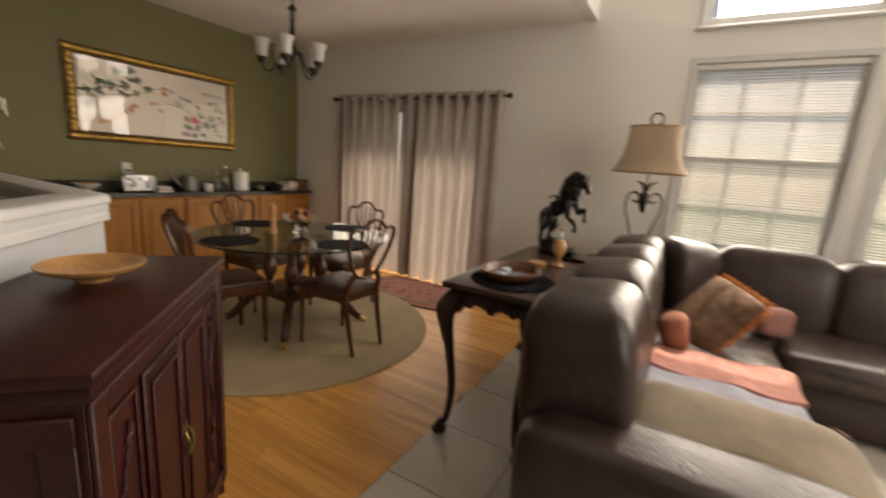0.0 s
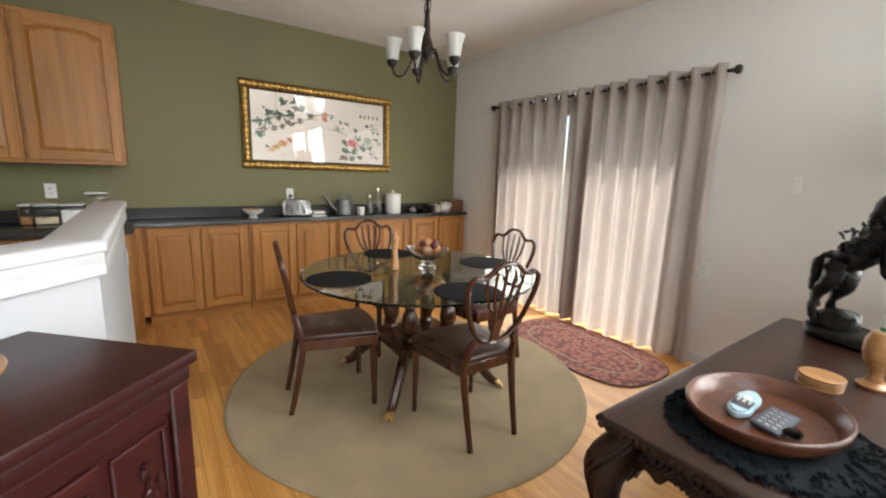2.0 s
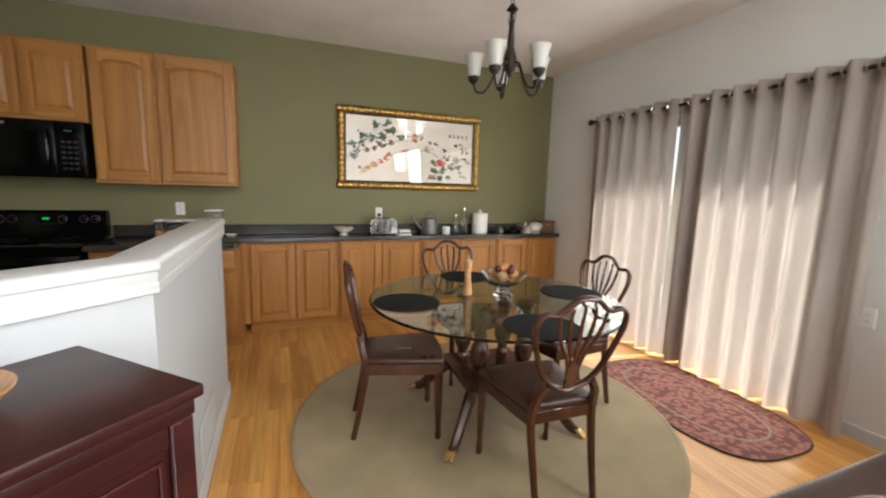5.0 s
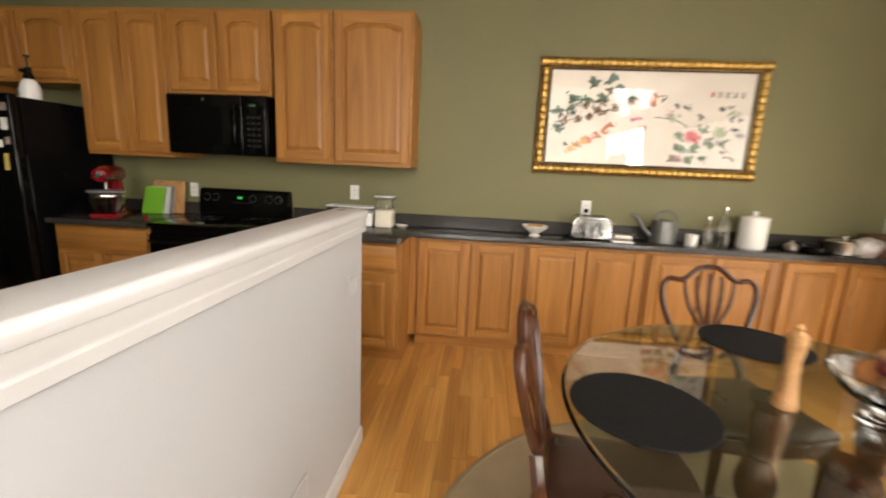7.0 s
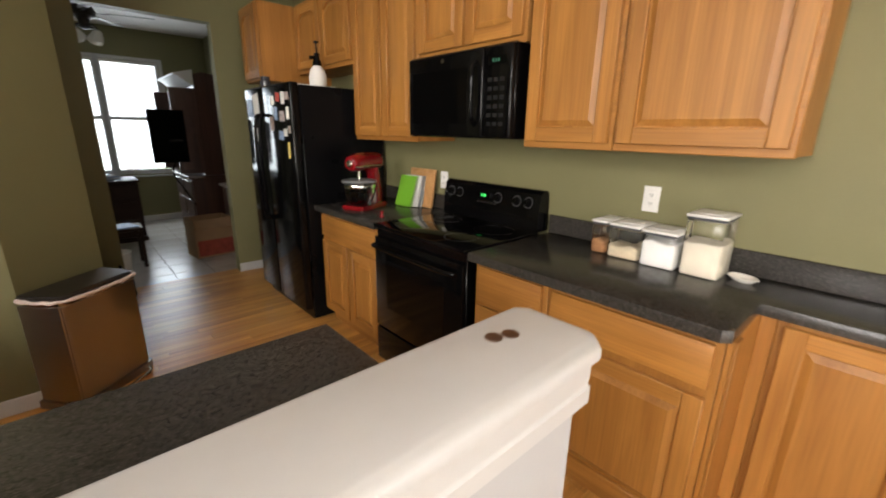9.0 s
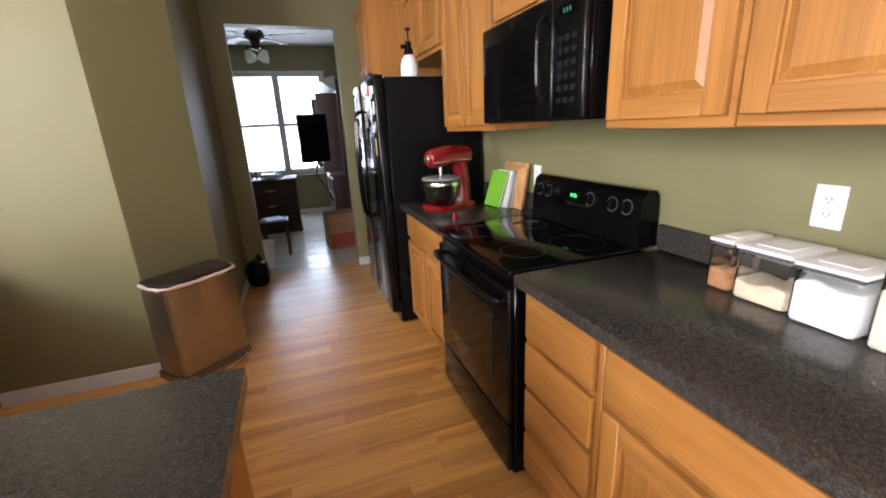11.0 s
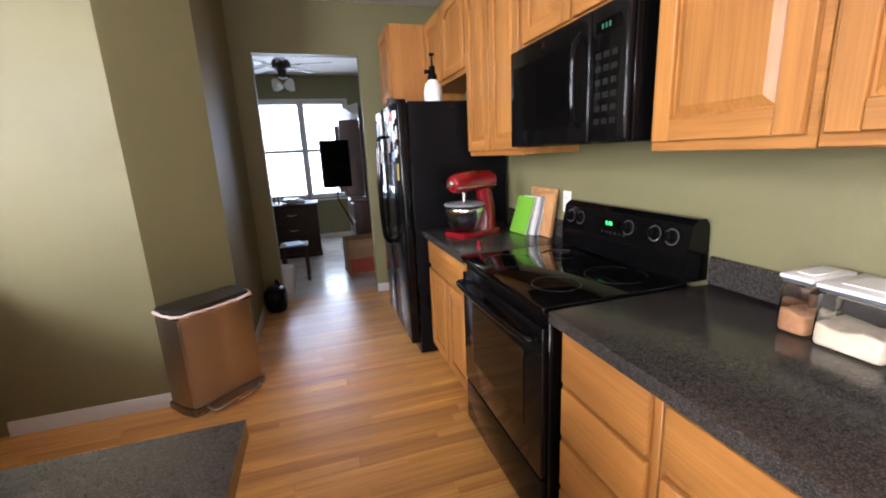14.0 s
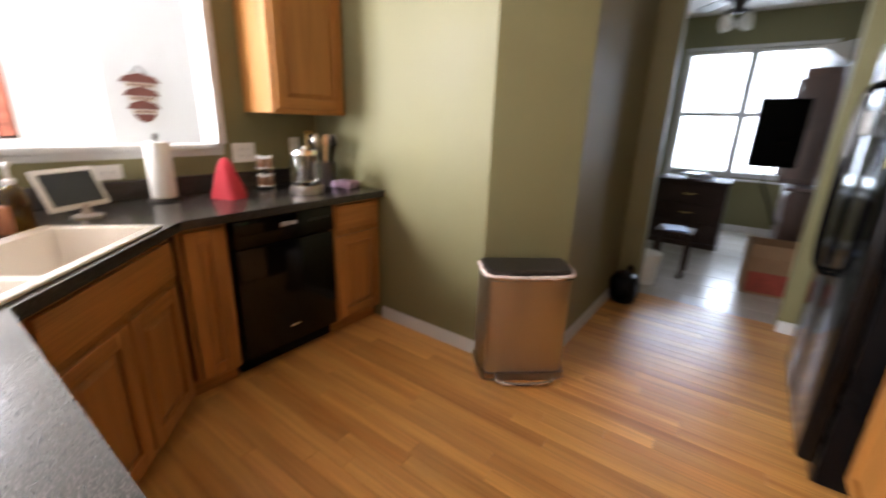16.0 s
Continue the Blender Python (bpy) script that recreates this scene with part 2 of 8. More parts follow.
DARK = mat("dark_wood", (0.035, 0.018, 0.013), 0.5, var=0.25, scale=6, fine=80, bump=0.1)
DARK.node_tree.nodes["Principled BSDF"].inputs["Specular IOR Level"].default_value = 0.18
TILE = mat("ceramic_tile", (0.60, 0.56, 0.50), 0.24, var=0.10, scale=2.5, fine=30, bump=0.05, per=0.08)
GROUT = mat("grout", (0.30, 0.27, 0.23), 0.9, var=0.15, fine=200, bump=0.3)
SUBFLOOR = mat("floor_gap", (0.10, 0.045, 0.018), 0.8)


# mesh helpers
def box(x0, x1, y0, y1, z0, z1, bevel=0.0, bm=None, seg=1):
    one = bmesh.new()
    vs = [one.verts.new((x, y, z)) for x in (x0, x1) for y in (y0, y1) for z in (z0, z1)]
    for f in ((0, 1, 3, 2), (4, 6, 7, 5), (0, 4, 5, 1), (2, 3, 7, 6), (0, 2, 6, 4), (1, 5, 7, 3)):
        one.faces.new([vs[i] for i in f])
    if bevel:
        bmesh.ops.bevel(one, geom=one.edges[:], offset=bevel, segments=seg, affect="EDGES", profile=0.5)
    if bm is None:
        return one
    return merge(bm, one)


def merge(bm, other, m=None):
    if m is not None:
        other.transform(m)
    me = bpy.data.meshes.new("tmp")
    other.to_mesh(me)
    bm.from_mesh(me)
    bpy.data.meshes.remove(me)
    other.free()
    return bm


def lathe(profile, seg=24, bm=None, at=(0, 0, 0), squash=1.0, wave=None):
    """A turned form: rows of (radius, height). wave(angle, height) scales the radius."""
    bm = bm or bmesh.new()
    rings = []
    for r, z in profile:
        ring = []
        for i in range(seg):
            a = 2 * math.pi * i / seg
            k = max(r, 1e-5) * (wave(a, z) if wave else 1)
            ring.append(bm.verts.new((at[0] + k * math.cos(a), at[1] + k * math.sin(a) * squash, at[2] + z)))
        rings.append(ring)
    for a, b in zip(rings, rings[1:]):
        for i in range(seg):
            bm.faces.new((a[i], a[(i + 1) % seg], b[(i + 1) % seg], b[i]))
    bm.faces.new(rings[0][::-1])
    bm.faces.new(rings[-1])
    return bm


def tube(points, radius, seg=8, bm=None, squash=1.0, closed=False):
    """A round or flattened bar along points; radius is one number or one a point."""
    bm = bm or bmesh.new()
    pts = [Vector(p) for p in points]
    n = len(pts)
    rad = [radius] * n if isinstance(radius, (int, float)) else list(radius)
    side, rings = None, []
    for i, p in enumerate(pts):
        a = pts[(i - 1) % n] if closed else pts[max(i - 1, 0)]
        b = pts[(i + 1) % n] if closed else pts[min(i + 1, n - 1)]
        d = (b - a).normalized()
        if side is None:
            side = d.cross(Vector((0, 0, 1)) if abs(d.z) < 0.9 else Vector((0, 1, 0))).normalized()
        side = (side - d * side.dot(d)).normalized()
        up = d.cross(side)
        rings.append([bm.verts.new(p + rad[i] * (math.cos(2 * math.pi * k / seg) * side + squash * math.sin(2 * math.pi * k / seg) * up)) for k in range(seg)])
    last = n if closed else n - 1
    for i in range(last):
        a, b = rings[i], rings[(i + 1) % n]
        for k in range(seg):
            bm.faces.new((a[k], a[(k + 1) % seg], b[(k + 1) % seg], b[k]))
    if not closed:
        bm.faces.new(rings[0][::-1])
        bm.faces.new(rings[-1])
    return bm


def prism(pts, y0, y1, inset=0.0, bm=None):
    """An outline in x and z drawn out from y0 to y1; its face at y1 is drawn in by inset."""
    bm = bm or bmesh.new()
    xs, zs = [p[0] for p in pts], [p[1] for p in pts]
    cx, cz, w, h = (min(xs) + max(xs)) / 2, (min(zs) + max(zs)) / 2, max(xs) - min(xs), max(zs) - min(zs)
    kx, kz = (w - 2 * inset) / w, (h - 2 * inset) / h
    a = [bm.verts.new((x, y0, z)) for x, z in pts]
    b = [bm.verts.new((cx + (x - cx) * kx, y1, cz + (z - cz) * kz)) for x, z in pts]
    n = len(pts)
    for i in range(n):
        bm.faces.new((a[i], a[(i + 1) % n], b[(i + 1) % n], b[i]))
    bm.faces.new(a[::-1])
    bm.faces.new(b)
    bmesh.ops.recalc_face_normals(bm, faces=bm.faces[:])
    return bm


def spread(points, n=8):
    """A smooth line through a few points."""
    p = [Vector(q) for q in points]
    p = [2 * p[0] - p[1], *p, 2 * p[-1] - p[-2]]
    out = []
    for i in range(1, len(p) - 2):
        for k in range(n):
            u = k / n
            out.append(0.5 * (2 * p[i] + (p[i + 1] - p[i - 1]) * u + (2 * p[i - 1] - 5 * p[i] + 4 * p[i + 1] - p[i + 2]) * u * u + (3 * p[i] - p[i - 1] - 3 * p[i + 1] + p[i + 2]) * u ** 3))
    return [*out, p[-2]]


def mesh_of(name, bm, material, sharp=38):
    bmesh.ops.recalc_face_normals(bm, faces=bm.faces[:])
    me = bpy.data.meshes.new(name)
    bm.to_mesh(me)
    bm.free()
    me.materials.append(material)
    if sharp:
        me.polygons.foreach_set("use_smooth", [True] * len(me.polygons))
        me.set_sharp_from_angle(angle=radians(sharp))
    return me


def part(name, bm, material, parent, label="", m=None, sharp=38):
    ob = new(name, mesh_of(name, bm, material, sharp))
    ob.parent = parent
    if m is not None:
        ob.matrix_basis = m
    return tagged(ob, label)


def thing(name, m, label, category, group=""):
    ob = new(name)
    ob.empty_display_size = 0.1
    ob.matrix_basis = m
    return tagged(ob, label, category, group)


def solid(name, bm, material, m, label, category, group="", sharp=38):
    ob = new(name, mesh_of(name, bm, material, sharp))
    ob.matrix_basis = m
    return tagged(ob, label, category, group)


def setting(name, bm, material, label="", category="", sharp=0, parent=None):
    ob = new(name, mesh_of(name, bm, material, sharp))
    if parent:
        ob.parent = parent
        return tagged(ob, label)
    return tagged(ob, label, category, kind="structure")


I = Matrix()
W, H = -4.22, 2.80
HALL, DOORY = -2.33, -3.03

# walls
setting("wall_west", box(W - 0.12, W, -6.62, N + 0.14, 0, H), OLIVE, "olive green painted wall with fine roller texture", "wall")


def holed_wall(name, a0, a1, z1, holes, y0, y1, material, label, along="x"):
    """A wall from a0 to a1, with openings (a, b, low, high) through it."""
    bm = bmesh.new()
    cuts = sorted({a0, a1, *[h[0] for h in holes], *[h[1] for h in holes]})
    for a, b in zip(cuts, cuts[1:]):
        inside = sorted([h for h in holes if h[0] <= a and b <= h[1]], key=lambda h: h[2])
        low = 0.0
        for h in [*inside, (0, 0, z1, z1)]:
            if h[2] > low:
                if along == "x":
                    box(a, b, y0, y1, low, h[2], bm=bm)
                else:
                    box(y0, y1, a, b, low, h[2], bm=bm)
            low = max(low, h[3])
    bmesh.ops.remove_doubles(bm, verts=bm.verts[:], dist=1e-5)
    return setting(name, bm, material, label, "wall")


SLIDER = (-3.20, -1.24, 0.0, 2.05)
WIN = [(0.65, 1.75, 0.84, 2.38), (1.93, 3.03, 0.84, 2.38), (0.65, 1.75, 2.68, 4.2), (1.93, 3.03, 2.68, 4.2)]
holed_wall("wall_north", W, 3.72, 5.3, [SLIDER, *WIN], N, N + 0.14, GREIGE, "pale grey painted outer wall with door and windows")
# added openings: nothing shows windows in this wall, they hold the fill lamps
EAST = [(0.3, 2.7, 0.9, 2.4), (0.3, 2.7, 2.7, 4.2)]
holed_wall("wall_east", -3.2, N, 5.3, EAST, 3.6, 3.72, GREIGE, "pale grey living room wall with added, unseen windows", "y")
setting("wall_living_south", box(-0.38, 3.6, -3.32, -3.2, 0, 5.3), WHITE, "white painted living room wall", "wall")
setting("wall_stair", box(1.75, 1.87, -3.2, -0.83, 0, 5.3), WHITE, "white painted partition with a hanging plaque", "wall")
setting("bulkhead", box(-0.33, -0.21, -3.2, N, H, 5.3), GREIGE, "pale grey wall above the lower ceiling", "wall")
setting("ceiling", box(W - 0.12, -0.33, -3.2, N + 0.14, H, H + 0.12), CEIL, "textured off-white low ceiling", "ceiling")
setting("ceiling_living", box(-0.33, 3.72, -3.32, N + 0.14, 5.3, 5.42), CEIL, "textured high living room ceiling", "ceiling")

# kitchen walls: the stretch beside the dishwasher, its chamfer, the hall side
CY = -1.41


def standing(pts, z0, z1):
    bm = bmesh.new()
    lo = [bm.verts.new((x, y, z0)) for x, y in pts]
    hi = [bm.verts.new((x, y, z1)) for x, y in pts]
    k = len(pts)
    for i in range(k):
        bm.faces.new((lo[i], lo[(i + 1) % k], hi[(i + 1) % k], hi[i]))
    bm.faces.new(lo[::-1])
    bm.faces.new(hi)
    bmesh.ops.recalc_face_normals(bm, faces=bm.faces[:])
    return bm


setting("wall_kitchen_south", standing([(-0.38, CY), (-1.97, CY), (HALL, CY - 0.36), (HALL, DOORY), (-0.38, DOORY)], 0, H), OLIVE, "olive green painted wall with a chamfered corner", "wall")
holed_wall("wall_hall_end", W, -0.38, H, [(-3.44, -2.50, 0, 2.35)], DOORY - 0.12, DOORY, OLIVE, "olive green wall with a cased opening")
setting("wall_pass", box(-0.52, -0.38, CY, -0.75, 0, H), OLIVE, "olive green wall beside the serving opening", "wall")

# the far room
holed_wall("wall_office_south", W, -0.88, H, [(-3.56, -2.08, 0.74, 2.37)], -6.62, -6.5, OLIVE, "olive wall of the far room with a wide window")
setting("wall_office_east", box(-1.0, -0.88, -6.5, DOORY - 0.12, 0, H), OLIVE, "olive wall of the far room", "wall")
setting("ceiling_office", box(W - 0.12, -0.88, -6.62, -3.2, H, H + 0.12), CEIL, "white ceiling of the far room", "ceiling")
LAWN = mat("lawn", (0.07, 0.11, 0.035), 0.95, var=0.4, scale=0.8, fine=30, bump=0.5)
setting("eave", box(-4.6, 0.1, N + 0.142, 5.27, 2.55, 2.70), TRIM, "white boxed eave over the patio door", "eave")
setting("ground", box(-60, 60, -60, 60, -0.30, -0.12), LAWN, "green lawn round the house", "ground")
setting("patio", box(-4.6, 0.2, N + 0.15, N + 3.2, -0.118, -0.04), mat("concrete", (0.42, 0.40, 0.37), 0.9, var=0.15, scale=3, fine=120, bump=0.3), "pale concrete patio", "patio")


LEAFY = mat("tree_leaf", (0.075, 0.13, 0.035), 0.6, var=0.5, scale=1.2, fine=20, bump=0.0)
BARK = mat("tree_bark", (0.10, 0.075, 0.055), 0.9, var=0.3, scale=8, fine=60, bump=0.6)


def garden_tree(x, y, h, r, seed):
    """A trunk with limbs and a loose crown of single leaves."""
    rng = random.Random(seed)
    c = thing("garden_tree", pose(x, y, -0.12), "leafy green garden tree on the lawn", "tree", "garden trees")
    part("trunk", tube(spread([(0, 0, 0), (0.08, 0.05, h * 0.25), (-0.05, 0.0, h * 0.5), (0.05, 0.05, h * 0.8)], 5), [0.16 - 0.008 * i for i in range(16)], 10), BARK, c)
    limbs, leaves = bmesh.new(), []
    faces = []
    for i in range(16):
        a, z = rng.uniform(0, 6.283), h * rng.uniform(0.22, 0.8)
        tip = Vector((r * rng.uniform(0.5, 1) * math.cos(a), r * rng.uniform(0.5, 1) * math.sin(a), z + h * rng.uniform(0.05, 0.22)))
        tube(spread([(0, 0, z), tuple(tip * 0.5 + Vector((0, 0, z * 0.5 + 0.1))), tuple(tip)], 4), [0.05 - 0.004 * k for k in range(9)], 6, limbs)
        for _ in range(170):
            q = tip * rng.uniform(0.55, 1.05) + Vector((rng.gauss(0, 0.32), rng.gauss(0, 0.32), rng.gauss(0, 0.28)))
            q.z = max(q.z, 0.25)
            u = Vector((rng.gauss(0, 1), rng.gauss(0, 1), rng.gauss(0, 0.6))).normalized()
            v = u.cross(Vector((rng.gauss(0, 1), rng.gauss(0, 1), rng.gauss(0, 1)))).normalized()
            k = len(leaves)
            leaves += [q - u * 0.07, q + v * 0.035, q + u * 0.07, q - v * 0.035]
            faces.append((k, k + 1, k + 2, k + 3))
    part("limbs", limbs, BARK, c)
    me = bpy.data.meshes.new("crown")
    me.from_pydata([tuple(p) for p in leaves], [], faces)
    me.materials.append(LEAFY)
    crown = new("crown", me)
    crown.parent = c
    tagged(crown, "loose crown of green leaves")
    return c


# the low wall between kitchen and dining, with its cap
s2 = 0.7071
OUT = [(-2.742, 1.165), (-1.195, 1.165), (-0.38, 0.35), (-0.38, -0.749), (-0.48, -0.749), (-0.48, 0.309), (-1.236, 1.065), (-2.742, 1.065)]
low_wall = setting("half_wall", standing(OUT, 0, 1.081), WHITE, "white half wall with a moulded cap", "wall")


END_CUT = 0.015


def outline_at(g):
    k = g * 0.414
    return [(-2.742 - g, 1.165 + g - END_CUT), (-2.742 - g + END_CUT, 1.165 + g), (-1.195 + k, 1.165 + g), (-0.38 + g, 0.35 + k), (-0.38 + g, -0.748), (-0.48 - g, -0.748),
            (-0.48 - g, 0.309 - k), (-1.236 - k, 1.065 - g), (-2.742 - g + END_CUT, 1.065 - g), (-2.742 - g, 1.065 - g + END_CUT)]


def moulding(name, rows):
    """A moulding round the half wall: rows of how far it stands out, and the height."""
    bm = bmesh.new()
    rings = [[bm.verts.new((x, y, z)) for x, y in outline_at(g)] for g, z in rows]
    for a, b in zip(rings, rings[1:]):
        for i in range(len(a)):
            bm.faces.new((a[i], a[(i + 1) % len(a)], b[(i + 1) % len(a)], b[i]))
    bm.faces.new(rings[0][::-1])
    bm.faces.new(rings[-1])
    return setting(name, bm, TRIM, sharp=32, parent=low_wall)


moulding("trim", [(0.003, 1.082), (0.017, 1.0835), (0.019, 1.086), (0.019, 1.110), (0.0165, 1.1135), (0.0160, 1.117), (0.0175, 1.124), (0.0175, 1.1495)])
moulding("cap", [(0.021, 1.150), (0.0245, 1.152), (0.0255, 1.157), (0.0250, 1.168), (0.0215, 1.178), (0.016, 1.1835), (0.010, 1.185)])

setting("kitchen_face", standing([(-0.4805, -0.749), (-0.4805, 0.3085), (-1.20, 1.0282), (-1.2219, 1.0063), (-0.511, 0.2962), (-0.511, -0.749)], 0.92, 1.118), OLIVE, parent=low_wall)


def skirting(pts, name="baseboard"):
    """A skirting board along the room side of a wall."""
    bm = bmesh.new()
    for (x0, y0), (x1, y1) in zip(pts, pts[1:]):
        d = Vector((x1 - x0, y1 - y0, 0))
        m = Matrix.Translation((x0, y0, 0)) @ Matrix.Rotation(math.atan2(d.y, d.x), 4, "Z")
        b = prism([(0, 0), (0.012, 0), (0.012, 0.065), (0.006, 0.083), (0, 0.085)], 0, d.length)
        merge(bm, b, m @ Matrix(((0, 1, 0, 0), (1, 0, 0, 0), (0, 0, 1, 0), (0, 0, 0, 1))))
    return setting(name, bm, TRIM, "white painted wooden skirting board", "baseboard", sharp=30)


skirting([(-1.97, CY), (-1.17, CY)])
skirting([(HALL, DOORY), (HALL, CY - 0.36), (-1.97, CY)])
skirting([(-2.742, 1.165), (-1.195, 1.165)])
skirting([(-3.75, DOORY), (-3.44, DOORY)])
skirting([(-3.21, N), (-3.89, N)])
skirting([(3.6, N), (-1.23, N)])
skirting([(-4.22, -6.5), (-1.0, -6.5)])


# floors: boards run along x
def strip_floor(name, x0, x1, y0, y1, width, lengths, material, near, label, skip):
    base = setting(name, box(x0, x1, y0, y1, -0.10, -0.010), SUBFLOOR, label, "floor")
    rng = random.Random(5)
    cells = []
    y = y0
    while y < y1 - 0.01:
        x = x0 - rng.random() * 0.8
        while x < x1:
            k = rng.uniform(*lengths)
            a, b = max(x, x0), min(x + k, x1)
            if b - a > 0.03 and not skip((a + b) / 2, y):
                cells.append((a, b, y, min(y + width, y1)))
            x += k
        y += width
    cells.sort(key=lambda c: near((c[0] + c[1]) / 2, (c[2] + c[3]) / 2))
    shared = {}
    for i, (a, b, c, d) in enumerate(cells[:300]):
        k = (round((b - a) * 20), round((d - c) * 500))
        if k not in shared:
            w, v = (b - a) / 2 - 0.0004, (d - c) / 2 - 0.0004
            shared[k] = mesh_of("plank", box(-w, w, -v, v, -0.012, 0, 0.0009), material, 0)
        ob = new("plank", shared[k])
        ob.parent = base
        ob.location = ((a + b) / 2, (c + d) / 2, 0)
        ob.scale = ((b - a) / 2 / max(0.01, max(abs(v.co.x) for v in shared[k].vertices) + 0.0006), 1, 1)
    rest = bmesh.new()
    for a, b, c, d in cells[300:]:
        box(a + 0.0004, b - 0.0004, c + 0.0004, d - 0.0004, -0.012, 0, bm=rest)
    if cells[300:]:
        ob = setting("planks", rest, material, parent=base)
        tagged(ob, kind="stuff")
    return base


def tile_floor(name, x0, x1, y0, y1, size, near, label):
    base = setting(name, box(x0, x1, y0, y1, -0.10, -0.004), GROUT, label, "floor")
    cells = []
    nx, ny = int(math.ceil((x1 - x0) / size)), int(math.ceil((y1 - y0) / size))
    for i in range(nx):
        for j in range(ny):
            cells.append((x0 + i * size, y0 + j * size))
    cells.sort(key=lambda c: near(*c))
    full = mesh_of("tile", box(0.003, size - 0.003, 0.003, size - 0.003, -0.02, 0, 0.0025), TILE, 0)
    for x, y in cells[:300]:
        w, d = min(size, x1 - x), min(size, y1 - y)
        if w < 0.02 or d < 0.02:
            continue
        ob = new("tile", full if w > size - 1e-6 and d > size - 1e-6 else mesh_of("tile", box(0.003, w - 0.001, 0.003, d - 0.001, -0.02, 0, 0.001), TILE, 0))
        ob.parent, ob.location = base, (x, y, 0)
    return base


# cabinets: the front looks along -y, x runs along the wall, the wall stands at y = 0
def arch(w, h, rise, n=10):
    """A panel outline with a shallow arched top."""
    pts = [(-w / 2, 0), (w / 2, 0), (w / 2, h - rise)]
    for i in range(1, n):
        u = i / n
        x = w / 2 - w * u
        k = min(1.0, max(0.0, (1 - abs(2 * u - 1)) * 2.2))
        pts.append((x, h - rise + rise * (3 * k * k - 2 * k ** 3)))
    pts.append((-w / 2, h - rise))
    return pts


def door_leaf(w, h, parent, x, z, y, arched=False, name="door", rail=0.060):
    """A framed door with a raised panel; its back lies at y."""
    leaf = part(name, box(-w / 2, w / 2, -0.006, 0, 0, h, 0.001), OAK, parent, m=pose(x, y, z))
    for sx in (-1, 1):
        part("stile", box(min(sx * w / 2, sx * (w / 2 - rail)), max(sx * w / 2, sx * (w / 2 - rail)), -0.021, -0.0058, 0, h, 0.003), OAK, leaf)
    iw, ih = w - 2 * rail, h - 2 * rail
    part("rail", box(-iw / 2, iw / 2, -0.0205, -0.0058, 0, rail, 0.003), OAKH, leaf)
    rise = min(0.035, iw * 0.16) if arched else 0.0
    if arched:
        top = arch(iw, ih, rise)[2:]
        pts = [(px, rail + pz) for px, pz in top] + [(-iw / 2, h), (iw / 2, h)]
        part("rail", prism(pts, -0.0058, -0.0205), OAKH, leaf)
    else:
        part("rail", box(-iw / 2, iw / 2, -0.0205, -0.0058, h - rail, h, 0.003), OAKH, leaf)
    pw, ph = iw - 0.012, ih - 0.012
    pts = [(px, rail + 0.006 + pz) for px, pz in (arch(pw, ph, rise) if arched else [(-pw / 2, 0), (pw / 2, 0), (pw / 2, ph), (-pw / 2, ph)])]
    part("panel", prism(pts, -0.0062, -0.0170, 0.024), OAK, leaf, sharp=20)
    return leaf


def drawer_front(w, h, parent, x, z, y):
    return part("drawer", box(x - w / 2, x + w / 2, y - 0.020, y, z, z + h, 0.004, seg=2), OAKH, parent)


def upper(y0, y1, z0, z1, doors, depth=0.305, at=None, label="golden oak wall cabinet with raised panel doors", last=False):
    w = y1 - y0
    c = thing("wall_cabinet", at or pose(W, (y0 + y1) / 2, 0, 0, 0, 90), label, "cabinet", "kitchen wall cabinets")
    part("body", box(-w / 2 + 0.0005, w / 2 - 0.0005, -depth, -0.002, z0, z1, 0.002), OAK, c)
    part("face_frame", box(-w / 2 + 0.0005, w / 2 - 0.0005, -depth - 0.012, -depth - 0.0005, z0 - 0.004, z1 + 0.004, 0.003), OAKH, c)
    n = doors
    gap = 0.018
    dw = (w - gap * (n + 1)) / n
    for i in range(n):
        door_leaf(dw, z1 - z0 - 0.05, c, -w / 2 + gap + dw / 2 + i * (dw + gap), z0 + 0.025, -depth - 0.0125, True)
    return c


def lower(y0, y1, layout, depth, at=None, label="golden oak base cabinet with raised panel doors", width=None, toe=0.06):
    """layout: 'doors n' or 'drawers n' or 'mixed n' (a drawer over each bay's door)."""
    w = width or y1 - y0
    c = thing("base_cabinet", at or pose(W, (y0 + y1) / 2, 0, 0, 0, 90), label, "cabinet", "kitchen base cabinets")
    part("body", box(-w / 2 + 0.0005, w / 2 - 0.0005, -depth, -0.002, 0.095, 0.874, 0.002), OAK, c)
    part("plinth", box(-w / 2 + 0.0005, w / 2 - 0.0005, -depth + toe, -0.01, 0.0, 0.0945), OAKH, c, "oak toe board")
    kind, n = layout.split()
    n = int(n)
    f = -depth - 0.0005
    gap = 0.022
    if kind == "drawers":
        h = (0.74 - gap * (n - 1)) / n
        for i in range(n):
            drawer_front(w - 0.045, h, c, 0, 0.115 + i * (h + gap), f)
    else:
        bw = (w - gap * (n + 1)) / n
        for i in range(n):
            x = -w / 2 + gap + bw / 2 + i * (bw + gap)
            if kind == "mixed":
                door_leaf(bw, 0.545, c, x, 0.12, f)
            else:
                door_leaf(bw, 0.735, c, x, 0.115, f)
        if kind == "mixed":
            drawer_front(w - 2 * gap, 0.15, c, 0, 0.70, f)
    return c


MW0, MW1 = -0.635, 0.145
upper(0.165, 0.603, 1.385, 2.425, 1)
upper(0.605, 1.18, 1.385, 2.425, 1)
upper(MW0, MW1, 1.845, 2.425, 2)
upper(-1.36, MW0 - 0.004, 1.385, 2.425, 2)
upper(-2.28, -1.364, 1.90, 2.425, 2, label="short golden oak wall cabinet above the refrigerator")
